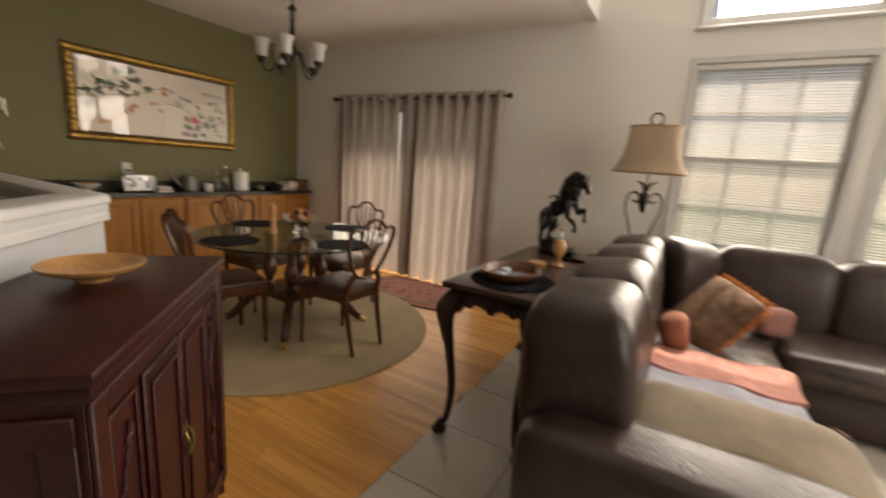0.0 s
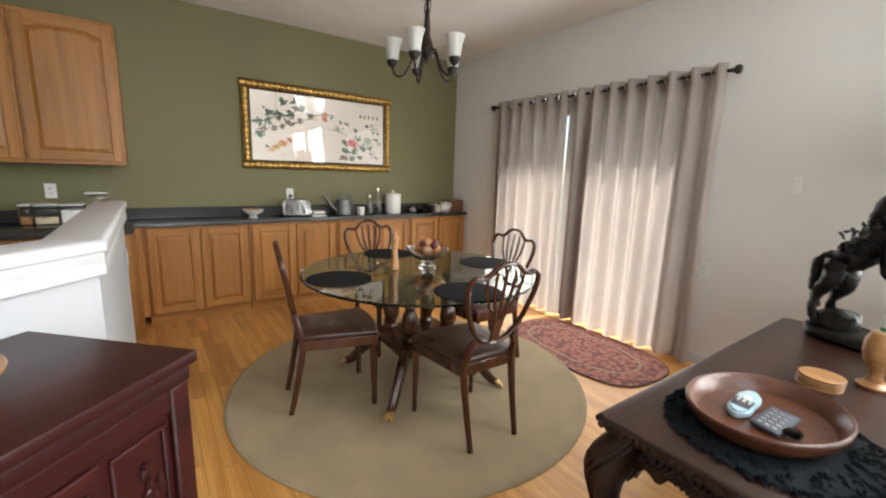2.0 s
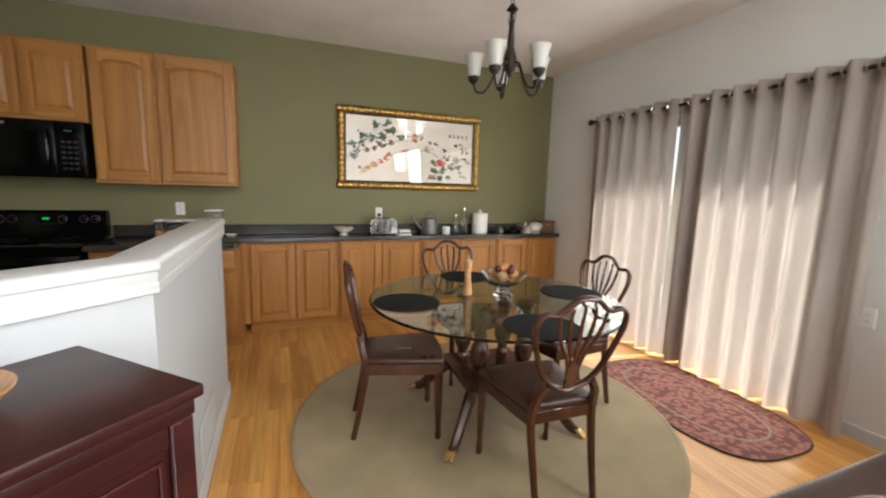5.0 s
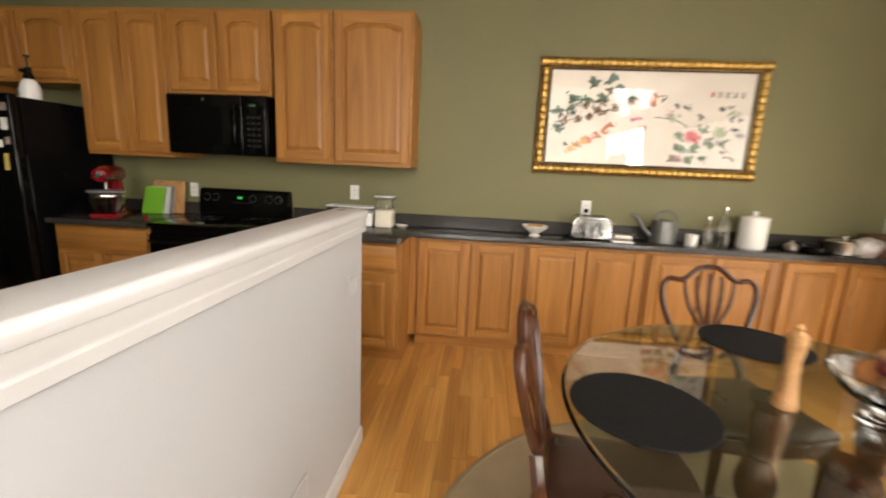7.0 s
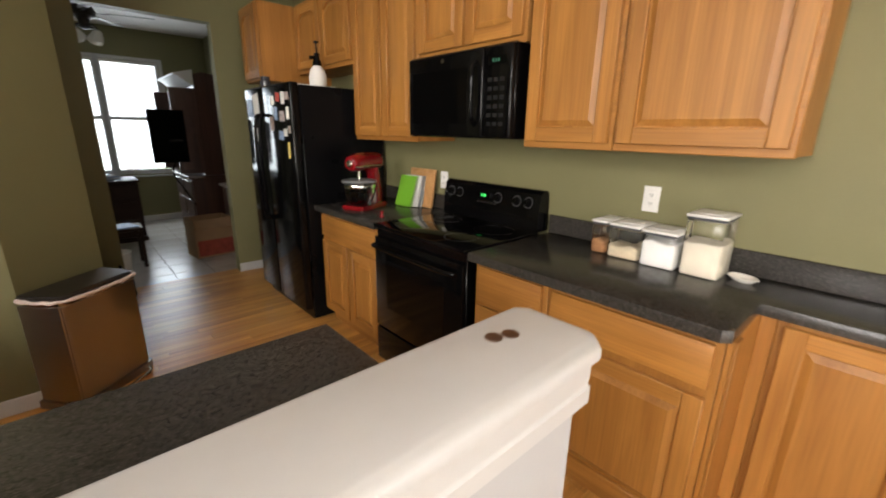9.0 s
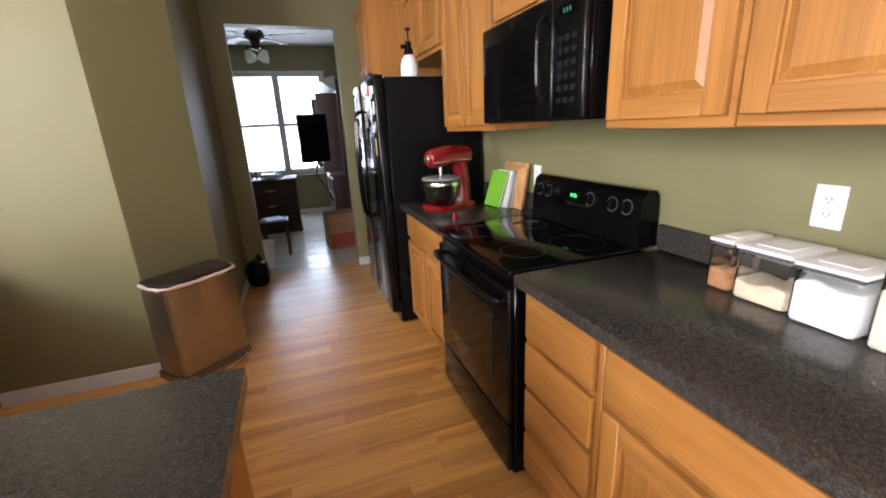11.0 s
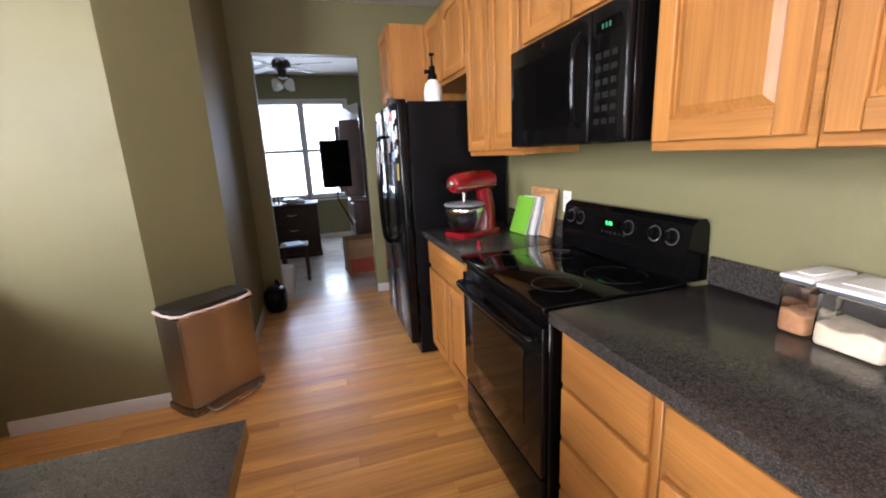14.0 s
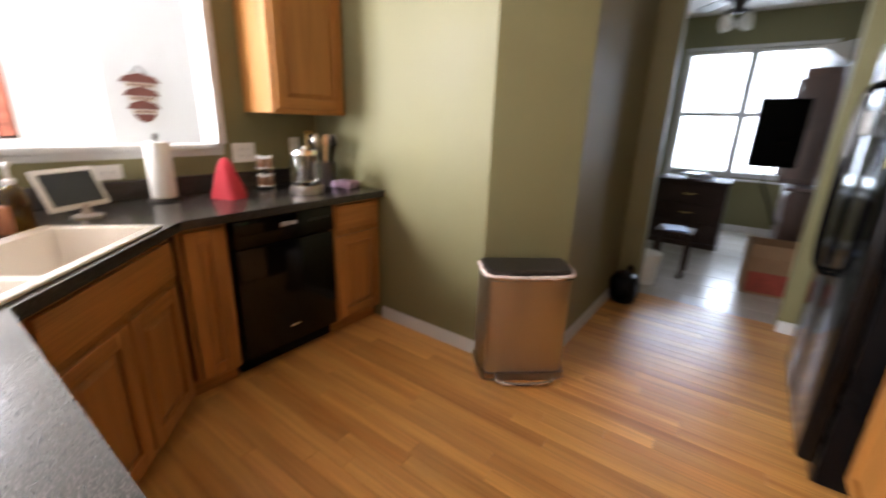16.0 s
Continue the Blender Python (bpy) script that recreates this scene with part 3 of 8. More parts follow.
# the deep cabinet at the far end
deep = thing("wall_cabinet", pose(W, -2.50, 0, 0, 0, 90), "deep golden oak cabinet beside the refrigerator", "cabinet", "kitchen wall cabinets")
part("body", box(-0.20, 0.20, -0.62, -0.002, 1.83, 2.425, 0.003), OAK, deep)
door_leaf(0.36, 0.55, deep, 0, 1.852, -0.6205, True)

lower(0.165, 0.56, "drawers 4", 0.61, label="golden oak base cabinet with four drawers")
lower(0.564, 1.17, "mixed 1", 0.61, label="golden oak base cabinet with a drawer over a door")
lower(-1.40, MW0 - 0.01, "mixed 2", 0.61, label="golden oak base cabinet with a wide drawer and two doors")
RUN = (1.235, 2.052, 2.918, 3.825, 4.670)
for a, b in zip(RUN, RUN[1:]):
    lower(a, b - 0.004, "doors 2", 0.285, label="shallow golden oak base cabinet in the dining run")
part_fill = thing("end_panel", I, "oak end panel where the counter steps back", "panel")


part("board", box(W + 0.01, W + 0.61, 1.1715, 1.1875, 0.095, 0.874, 0.002), OAK, part_fill)
part("stile", box(W + 0.555, W + 0.612, 1.188, 1.1975, 0.095, 0.874, 0.002), OAK, part_fill)
part("filler", box(W + 0.01, W + 0.288, 1.188, 1.2345, 0.095, 0.874, 0.002), OAK, part_fill, "oak filler strip")
part("plinth", box(W + 0.01, W + 0.55, 1.1715, 1.1875, 0, 0.0945), OAKH, part_fill)


# worktops
def top_slab(pts, name, label, z0=0.875, z1=0.915):
    bm = standing(pts, z0, z1)
    bmesh.ops.bevel(bm, geom=[e for e in bm.edges if e.verts[0].co.z > z1 - 1e-4 and e.verts[1].co.z > z1 - 1e-4], offset=0.006, segments=2, affect="EDGES", profile=0.5)
    return solid(name, bm, COUNTER, I, label, "worktop")


long_top = top_slab([(W + 0.002, 0.150), (W + 0.655, 0.150), (W + 0.655, 1.160), (W + 0.630, 1.185), (W + 0.325, 1.185), (W + 0.325, N - 0.003), (W + 0.002, N - 0.003)], "worktop", "dark speckled laminate worktop that steps back along the dining wall")
part("backsplash", box(W + 0.002, W + 0.022, 0.150, N - 0.003, 0.9155, 1.015, 0.003), COUNTER, long_top)
left_top = top_slab([(W + 0.002, -1.425), (W + 0.655, -1.425), (W + 0.655, -0.640), (W + 0.002, -0.640)], "worktop", "dark speckled laminate worktop between range and refrigerator")
part("backsplash", box(W + 0.002, W + 0.022, -1.425, -0.640, 0.9155, 1.015, 0.003), COUNTER, left_top)

# range
rg = thing("range", pose(W, (MW0 + MW1) / 2, 0, 0, 0, 90), "black freestanding electric range with a glass cooktop", "range")
part("body", box(-0.378, 0.378, -0.640, -0.03, 0.03, 0.895, 0.004), BLACK, rg)
part("cooktop", box(-0.378, 0.378, -0.668, -0.085, 0.8955, 0.921, 0.006, seg=2), BLACKGLASS, rg, "black ceramic glass cooktop")
for ex, ey, er in ((-0.19, -0.50, 0.115), (0.19, -0.50, 0.09), (-0.19, -0.24, 0.09), (0.19, -0.24, 0.115)):
    bm = lathe([(er, 0), (er, 0.0006), (er - 0.004, 0.0006), (er - 0.004, 0)], 40)
    part("burner_ring", bm, mat("burner_print", (0.012, 0.012, 0.013), 0.3, bump=0.0), rg, m=pose(ex, ey, 0.9208))
oven = part("oven_door", box(-0.372, 0.372, -0.664, -0.6405, 0.275, 0.845, 0.006, seg=2), BLACK, rg)
part("window", box(-0.25, 0.25, -0.6665, -0.6645, 0.42, 0.72, 0.0006), BLACKGLASS, oven)
part("handle", tube(spread([(-0.34, -0.668, 0.80), (-0.31, -0.705, 0.80), (0, -0.712, 0.80), (0.31, -0.705, 0.80), (0.34, -0.668, 0.80)], 6), 0.013, 10), BLACK, oven, "black bar handle")
part("drawer", box(-0.372, 0.372, -0.662, -0.6405, 0.045, 0.262, 0.006, seg=2), BLACK, rg, "storage drawer")
back = part("control_panel", prism([(-0.015, 0.9215), (0.088, 0.9215), (0.088, 1.03), (0.070, 1.125), (0.045, 1.145), (0.012, 1.145), (-0.005, 1.12)], -0.378, 0.378), BLACK, rg,
            m=Matrix(((0, 1, 0, 0), (-1, 0, 0, -0.015), (0, 0, 1, 0), (0, 0, 0, 1))))
for kx in (-0.31, -0.235, 0.085, 0.225, 0.305):
    if abs(kx) > 0.02:
        kb = part("knob", lathe([(0.027, 0), (0.026, 0.004), (0.019, 0.006), (0.017, 0.022), (0.010, 0.024)], 20), BLACK, rg, "black dial with a pale pointer", m=pose(kx, -0.0985, 1.075, 80, 0, 0))
        part("dial_ring", lathe([(0.031, 0), (0.031, 0.0015), (0.028, 0.0015), (0.028, 0)], 28), mat("dial_print", (0.07, 0.07, 0.072), 0.5, bump=0.0), kb, m=pose(0, 0, 0.0005))
part("display", box(-0.075, 0.03, -0.106, -0.099, 1.062, 1.095, 0.001), BLACKGLASS, rg)
for i, dx in enumerate((-0.040, -0.022, -0.010)):
    part("digit", box(dx, dx + 0.007, -0.1072, -0.1064, 1.071, 1.087), glow("green_digits", (0.05, 0.9, 0.18), 0.35), rg, "green lit clock digit")
for i in range(6):
    part("button", box(-0.075 + i * 0.027, -0.060 + i * 0.027, -0.1045, -0.1025, 1.033, 1.043, 0.0008), mat("button_print", (0.0045, 0.0045, 0.005), 0.5, bump=0.0), rg)

# microwave
mw = thing("microwave", pose(W, (MW0 + MW1) / 2, 1.415, 0, 0, 90), "black over-the-range microwave oven", "microwave")
part("body", box(-0.379, 0.379, -0.365, -0.003, 0, 0.425, 0.004), BLACK, mw)
md = part("door", box(-0.379, 0.20, -0.395, -0.3655, 0.003, 0.418, 0.010, seg=3), BLACK, mw)
part("window", box(-0.34, 0.10, -0.3975, -0.3955, 0.07, 0.34, 0.0006), BLACKGLASS, md)
part("handle", tube(spread([(0.155, -0.396, 0.06), (0.160, -0.425, 0.10), (0.163, -0.432, 0.21), (0.160, -0.425, 0.32), (0.155, -0.396, 0.36)], 6), 0.010, 8), BLACK, md, "black curved handle")
mp = part("control_panel", box(0.206, 0.379, -0.395, -0.3655, 0.003, 0.418, 0.010, seg=3), BLACK, mw)
part("display", box(0.235, 0.345, -0.3965, -0.3953, 0.335, 0.37), BLACKGLASS, mp)
for i in range(3):
    part("digit", box(0.262 + i * 0.017, 0.270 + i * 0.017, -0.3975, -0.3967, 0.345, 0.360), glow("dim_digits", (0.02, 0.10, 0.06), 0.12), mp, "green lit clock digit")
for i in range(3):
    for j in range(6):
        part("button", box(0.236 + i * 0.038, 0.262 + i * 0.038, -0.3963, -0.3953, 0.06 + j * 0.040, 0.078 + j * 0.040), bpy.data.materials["button_print"], mp)
part("badge", lathe([(0.012, 0), (0.012, 0.001)], 20), CHROME, md, "round badge", m=pose(-0.09, -0.3952, 0.385, 90, 0, 0))
part("grille", box(-0.379, 0.379, -0.372, -0.3655, 0.4185, 0.4245, 0.0), BLACKTEX, mw)

# refrigerator
FY0, FY1 = -2.345, -1.435
fr = thing("refrigerator", pose(W, (FY0 + FY1) / 2, 0, 0, 0, 90), "black side-by-side refrigerator covered with magnets and notes", "refrigerator")
part("body", box(-0.455, 0.455, -0.70, -0.03, 0.02, 1.735, 0.004), BLACKTEX, fr)
part("grille", box(-0.445, 0.445, -0.705, -0.7005, 0.012, 0.09, 0.002), BLACK, fr)
for a, b, hx in ((-0.455, -0.055, -0.095), (-0.049, 0.455, -0.010)):
    d = part("door", box(a, b, -0.770, -0.7055, 0.10, 1.75, 0.014, seg=3), BLACK, fr)
    part("handle", tube(spread([(hx, -0.772, 0.75), (hx, -0.822, 0.80), (hx, -0.835, 1.15), (hx, -0.822, 1.50), (hx, -0.772, 1.55)], 6), 0.012, 8), BLACK, d, "long black bow handle")
rng = random.Random(11)
papers = [mat("note_paper", (0.72, 0.70, 0.64), 0.8, bump=0.0), mat("photo_print", (0.30, 0.22, 0.18), 0.3, var=0.5, scale=30, bump=0.0), mat("magnet_red", (0.45, 0.05, 0.03), 0.5, bump=0.0),
          mat("magnet_yellow", (0.55, 0.40, 0.10), 0.5, bump=0.0), mat("postcard_blue", (0.25, 0.35, 0.50), 0.4, var=0.4, scale=30, bump=0.0)]
for i, (mx, mz, mwid, mh, k) in enumerate(((0.40, 1.66, 0.06, 0.05, 1), (0.33, 1.65, 0.06, 0.08, 0), (0.24, 1.66, 0.07, 0.06, 2), (0.40, 1.55, 0.05, 0.08, 0), (0.30, 1.53, 0.09, 0.07, 1),
                                           (0.19, 1.55, 0.05, 0.09, 4), (0.41, 1.44, 0.04, 0.05, 1), (0.34, 1.42, 0.06, 0.05, 0), (0.38, 1.30, 0.035, 0.11, 3), (0.26, 1.40, 0.08, 0.06, 4),
                                           (0.14, 1.64, 0.06, 0.06, 0), (0.10, 1.48, 0.07, 0.10, 1), (-0.20, 1.62, 0.12, 0.16, 0), (-0.34, 1.60, 0.10, 0.13, 4), (-0.25, 1.40, 0.13, 0.10, 0))):
    tilt = pose(mx, -0.7705, mz, 0, rng.uniform(-9, 9), 0)
    solid("fridge_note" if k in (0, 4) else "fridge_magnet", box(-mwid / 2, mwid / 2, -0.003, 0, -mh / 2, mh / 2, 0.0008), papers[k], fr.matrix_basis @ tilt, "small coloured note or magnet on the refrigerator door", "magnet", "refrigerator magnets")

# sink run: dishwasher side, diagonal sink, peninsula
PX = -0.52
DWM = pose(PX, 0, 0, 0, 0, -90)
lower(0, 0, "mixed 1", 0.62, at=pose(PX, -1.215, 0, 0, 0, -90), width=0.385, label="narrow golden oak base cabinet beside the dishwasher")
dw = thing("dishwasher", pose(PX, -0.715, 0, 0, 0, -90), "black built-in dishwasher with a recessed handle", "dishwasher")
part("body", box(-0.299, 0.299, -0.60, -0.02, 0.10, 0.868, 0.003), BLACKTEX, dw)
dd = part("door", box(-0.297, 0.297, -0.640, -0.6005, 0.115, 0.715, 0.006, seg=2), BLACK, dw)
dp = part("control_panel", box(-0.297, 0.297, -0.648, -0.6005, 0.722, 0.866, 0.008, seg=2), BLACK, dw)
part("latch", box(-0.05, 0.05, -0.655, -0.6485, 0.80, 0.825, 0.003), CHROME, dp, "grey latch handle")
part("badge", box(-0.03, 0.03, -0.642, -0.6405, 0.21, 0.222, 0.0006), CHROME, dd, "small silver badge")
part("toe_panel", box(-0.297, 0.297, -0.56, -0.5, 0.01, 0.098, 0.002), BLACKTEX, dw)
for i in range(4):
    part("button", box(0.13 + i * 0.035, 0.152 + i * 0.035, -0.6495, -0.6483, 0.80, 0.815, 0.0004), bpy.data.materials["button_print"], dp)
lower(0, 0, "doors 1", 0.62, at=pose(PX, -0.29, 0, 0, 0, -90), width=0.22, label="narrow golden oak base cabinet beside the sink")
# diagonal sink base
sc = thing("base_cabinet", pose(-1.475, 0.135, 0, 0, 0, -45), "golden oak corner sink base with two doors", "cabinet", "kitchen base cabinets")
part("body", box(-0.375, 0.375, 0.0, 0.45, 0.095, 0.72, 0.002), OAK, sc)
part("apron", box(-0.375, 0.375, -0.0005, 0.02, 0.7205, 0.874, 0.002), OAKH, sc)
part("plinth", box(-0.37, 0.37, 0.055, 0.40, 0.0, 0.0945), OAKH, sc, "oak toe board")
for sx in (-1, 1):
    door_leaf(0.335, 0.545, sc, sx * 0.178, 0.12, -0.0012)
drawer_front(0.70, 0.15, sc, 0, 0.70, -0.0012)
lower(0, 0, "doors 2", 0.62, at=pose(-2.245, 1.063, 0, 0, 0, 0), width=0.92, label="golden oak peninsula base cabinet")
SINK = pose(-1.40, 0.338, 0.9155, 0, 0, -45)


def slab_with_hole(outer, inner, z0, z1):
    """A slab of one outline with another cut out of it."""
    bm = bmesh.new()
    edges = []
    for loop in (outer, inner):
        vs = [bm.verts.new((x, y, z1)) for x, y in loop]
        edges += [bm.edges.new((a, b)) for a, b in zip(vs, vs[1:] + vs[:1])]
    bmesh.ops.triangle_fill(bm, use_beauty=True, edges=edges)
    top = bm.faces[:]
    low = bmesh.ops.extrude_face_region(bm, geom=top)["geom"]
    for v in low:
        if isinstance(v, bmesh.types.BMVert):
            v.co.z = z0
    bmesh.ops.recalc_face_normals(bm, faces=bm.faces[:])
    return bm


hole = [tuple((SINK @ Vector((x, y, 0)))[:2]) for x, y in ((-0.395, -0.185), (0.395, -0.185), (0.395, 0.185), (-0.395, 0.185))]
pen_top = solid("worktop", slab_with_hole([(-0.522, CY + 0.002), (-0.522, 0.324), (-1.262, 1.063), (-2.735, 1.063), (-2.735, 0.405), (-1.80, 0.405), (-1.20, -0.19), (-1.20, CY + 0.002)], hole, 0.875, 0.915), COUNTER, I, "dark speckled laminate worktop round the corner sink", "worktop")
part("backsplash", box(-0.542, -0.522, CY + 0.002, 0.31, 0.9155, 1.015, 0.003), COUNTER, pen_top)
part("backsplash", box(-0.50, 0.46, -0.012, 0.008, 0.9155, 1.015, 0.003), COUNTER, pen_top, m=pose(-0.878, 0.662, 0, 0, 0, -45))
part("backsplash", box(-2.72, -1.28, 1.043, 1.063, 0.9155, 1.015, 0.003), COUNTER, pen_top)
ud = thing("wall_cabinet", pose(PX, -1.15, 0, 0, 0, -90), "golden oak wall cabinet above the dishwasher", "cabinet", "kitchen wall cabinets")
part("body", box(-0.258, 0.258, -0.305, -0.002, 1.37, 2.425, 0.002), OAK, ud)
part("face_frame", box(-0.258, 0.258, -0.317, -0.3055, 1.366, 2.429, 0.003), OAKH, ud)
door_leaf(0.475, 1.005, ud, 0, 1.395, -0.3175, True)
# sink: a drop-in bowl
sk = thing("sink", SINK, "cream enamel double bowl drop-in sink", "sink")
CREAM = mat("cream_enamel", (0.76, 0.70, 0.62), 0.22, var=0.03, bump=0.0)
rim = bmesh.new()
for a in (box(-0.42, 0.42, -0.21, -0.172, 0, 0.011, 0.005, seg=2), box(-0.42, 0.42, 0.150, 0.21, 0, 0.011, 0.005, seg=2), box(-0.42, -0.378, -0.173, 0.151, 0, 0.011, 0.004), box(0.378, 0.42, -0.173, 0.151, 0, 0.011, 0.004), box(-0.168, -0.132, -0.173, 0.151, -0.012, 0.006, 0.004)):
    merge(rim, a)
part("rim", rim, CREAM, sk)
for x0, x1 in ((-0.378, -0.168), (-0.132, 0.378)):
    bowl = bmesh.new()
    rings = []
    for g, z in ((0.0, 0.006), (0.006, -0.02), (0.016, -0.12), (0.030, -0.150), (0.060, -0.160)):
        rings.append([bowl.verts.new((x, y, z)) for x, y in ((x0 + g, -0.172 + g), (x1 - g, -0.172 + g), (x1 - g, 0.150 - g), (x0 + g, 0.150 - g))])
    for a, b in zip(rings, rings[1:]):
        for k in range(4):
            bowl.faces.new((a[k], a[(k + 1) % 4], b[(k + 1) % 4], b[k]))
    bowl.faces.new(rings[-1])
    part("bowl", bowl, CREAM, sk, "deep enamel bowl", sharp=50)
    part("drain", lathe([(0.040, 0), (0.040, 0.002), (0.030, 0.003), (0.005, 0.001)], 24), CHROME, sk, "steel drain", m=pose((x0 + x1) / 2, -0.01, -0.1598))
part("faucet", tube(spread([(0, 0.18, 0.011), (0, 0.18, 0.16), (0, 0.15, 0.24), (0, 0.05, 0.26), (0, 0.0, 0.20)], 6), [0.018] * 10 + [0.012] * 15, 10), CHROME, sk)


# dining table
TC = (-1.955, 2.73)
dt = thing("dining_table", pose(*TC, 0.012, 0, 0, -4), "round glass-topped dining table on a dark mahogany pedestal", "table")
glass_top = part("tabletop", lathe([(0.745, 0.738), (0.757, 0.741), (0.76, 0.745), (0.757, 0.749), (0.745, 0.752)], 72), TABLEGLASS, dt, "clear tinted round glass top", sharp=8)
glass_top.visible_shadow = False
part("platform", box(-0.24, 0.24, -0.24, 0.24, 0.26, 0.315, 0.008, seg=2), MAHOG, dt)
col = [(0.040, 0.315), (0.044, 0.34), (0.030, 0.36), (0.034, 0.38), (0.052, 0.42), (0.056, 0.46), (0.045, 0.51), (0.030, 0.54), (0.040, 0.555), (0.032, 0.575), (0.040, 0.62), (0.046, 0.67), (0.036, 0.70), (0.052, 0.715), (0.055, 0.737)]
for k in range(4):
    a = math.radians(45 + 90 * k)
    part("column", lathe(col, 18, at=(0.20 * math.cos(a), 0.20 * math.sin(a), 0)), MAHOG, dt, "turned mahogany column")
    d = Vector((math.cos(a), math.sin(a), 0))
    line = spread([d * 0.18 + Vector((0, 0, 0.27)), d * 0.30 + Vector((0, 0, 0.25)), d * 0.40 + Vector((0, 0, 0.16)), d * 0.50 + Vector((0, 0, 0.055)), d * 0.545 + Vector((0, 0, 0.032))], 5)
    leg = part("leg", tube(line, [0.042 - 0.0010 * i for i in range(len(line))], 8, squash=1.15), MAHOG, dt, "sabre leg")
    claw = bmesh.new()
    for s in (-0.016, 0, 0.016):
        side = Vector((-d.y, d.x, 0)) * s
        tube(spread([d * 0.52 + side * 0.4 + Vector((0, 0, 0.046)), d * 0.555 + side + Vector((0, 0, 0.036)), d * 0.585 + side * 1.3 + Vector((0, 0, 0.010))], 4), 0.011, 6, claw)
    part("claw_foot", claw, BRASS, leg, "brass lion paw foot")


# chairs with an open shield back
def dining_chair(m):
    c = thing("dining_chair", m, "dark mahogany shield-back dining chair with a brown leather seat", "chair", "chairs round the table")
    fw, bw, dep = 0.46, 0.36, 0.42

    def outline(k, zz):
        return [(-fw / 2 * k, dep / 2 * k), (-fw / 4 * k, (dep / 2 + 0.025) * k), (0, (dep / 2 + 0.032) * k), (fw / 4 * k, (dep / 2 + 0.025) * k), (fw / 2 * k, dep / 2 * k), (bw / 2 * k, -dep / 2 * k), (-bw / 2 * k, -dep / 2 * k)]

    rim = standing(outline(1.0, 0), 0.385, 0.445)
    bmesh.ops.bevel(rim, geom=rim.edges[:], offset=0.004, segments=1, affect="EDGES")
    part("seat_frame", rim, MAHOG, c)
    seat = bmesh.new()
    rows = []
    for k, z in ((0.965, 0.4455), (0.985, 0.454), (0.985, 0.463), (0.960, 0.473), (0.88, 0.481), (0.70, 0.487), (0.42, 0.490), (0.15, 0.491)):
        edge = outline(k, 0)
        fine = []
        for (ax, ay), (bx, by) in zip(edge, edge[1:] + edge[:1]):
            fine += [(ax + (bx - ax) * i / 4, ay + (by - ay) * i / 4) for i in range(4)]
        rows.append([seat.verts.new((x, y, z)) for x, y in fine])
    for lo, hi in zip(rows, rows[1:]):
        for i in range(len(lo)):
            seat.faces.new((lo[i], lo[(i + 1) % len(lo)], hi[(i + 1) % len(lo)], hi[i]))
    seat.faces.new(rows[0][::-1])
    seat.faces.new(rows[-1])
    part("seat", seat, SEATL, c, "padded brown leather seat", sharp=60)
    for sx in (-1, 1):
        part("leg", tube([(sx * 0.205, 0.190, 0.40), (sx * 0.207, 0.192, 0.20), (sx * 0.208, 0.195, 0.05), (sx * 0.208, 0.195, 0.045), (sx * 0.208, 0.195, 0.0)], [0.026, 0.021, 0.015, 0.019, 0.017], 4), MAHOG, c, "tapered front leg", sharp=30)
        line = spread([(sx * 0.150, -0.275, 0.0), (sx * 0.155, -0.235, 0.20), (sx * 0.160, -0.205, 0.40), (sx * 0.150, -0.226, 0.52), (sx * 0.115, -0.240, 0.58)], 5)
        part("leg", tube(line, [0.016 + 0.0005 * min(i, 12) for i in range(len(line))], 6), MAHOG, c, "curved back leg")

    def back(x, z):
        return Vector((x, -0.213 - 0.20 * max(0, z - 0.45), z))

    # shield: pointed foot, wide shoulders, a raised middle of the crest
    half = [(0.0, 0.545), (0.085, 0.570), (0.150, 0.640), (0.195, 0.740), (0.222, 0.830), (0.218, 0.890), (0.185, 0.918), (0.140, 0.912), (0.105, 0.925), (0.055, 0.965), (0.0, 0.975)]
    ring = [back(x, z) for x, z in half] + [back(-x, z) for x, z in half[-2:0:-1]]
    ring = spread([*ring, ring[0]], 3)[:-1]
    part("back_frame", tube(ring, 0.0155, 8, squash=0.8, closed=True), MAHOG, c, "shield-shaped back frame")
    for x in (-0.100, -0.052, 0.0, 0.052, 0.100):
        line = spread([back(x * 0.22, 0.60), back(x * 0.42, 0.70), back(x * 0.95, 0.80), back(x * 1.15, 0.90), back(x * 1.02, 0.945 - abs(x) * 0.25)], 5)
        part("splat", tube(line, [0.011 - 0.004 * abs(2 * i / (len(line) - 1) - 1) for i in range(len(line))], 6, squash=0.8), MAHOG, c, "slender curved back rib")
    part("carving", prism([(-0.030, 0.555), (0.030, 0.555), (0.024, 0.62), (0.034, 0.66), (0.0, 0.70), (-0.034, 0.66), (-0.024, 0.62)], -0.008, 0.008, 0.004), MAHOG, c, "small carved urn", m=pose(0, -0.126, 0, 0, 0, 0) @ Matrix.Translation((0, 0.004, 0)) @ pose(0, 0, 0, 11.3, 0, 0))
    return c


ch = dining_chair(pose(-2.03, 2.165, 0.012, 0, 0, -11))
copy_thing(ch, pose(-1.39, 2.68, 0.012, 0, 0, 88))
copy_thing(ch, pose(-2.57, 2.82, 0.012, 0, 0, -84))
copy_thing(ch, pose(-1.95, 3.27, 0.012, 0, 0, 178))

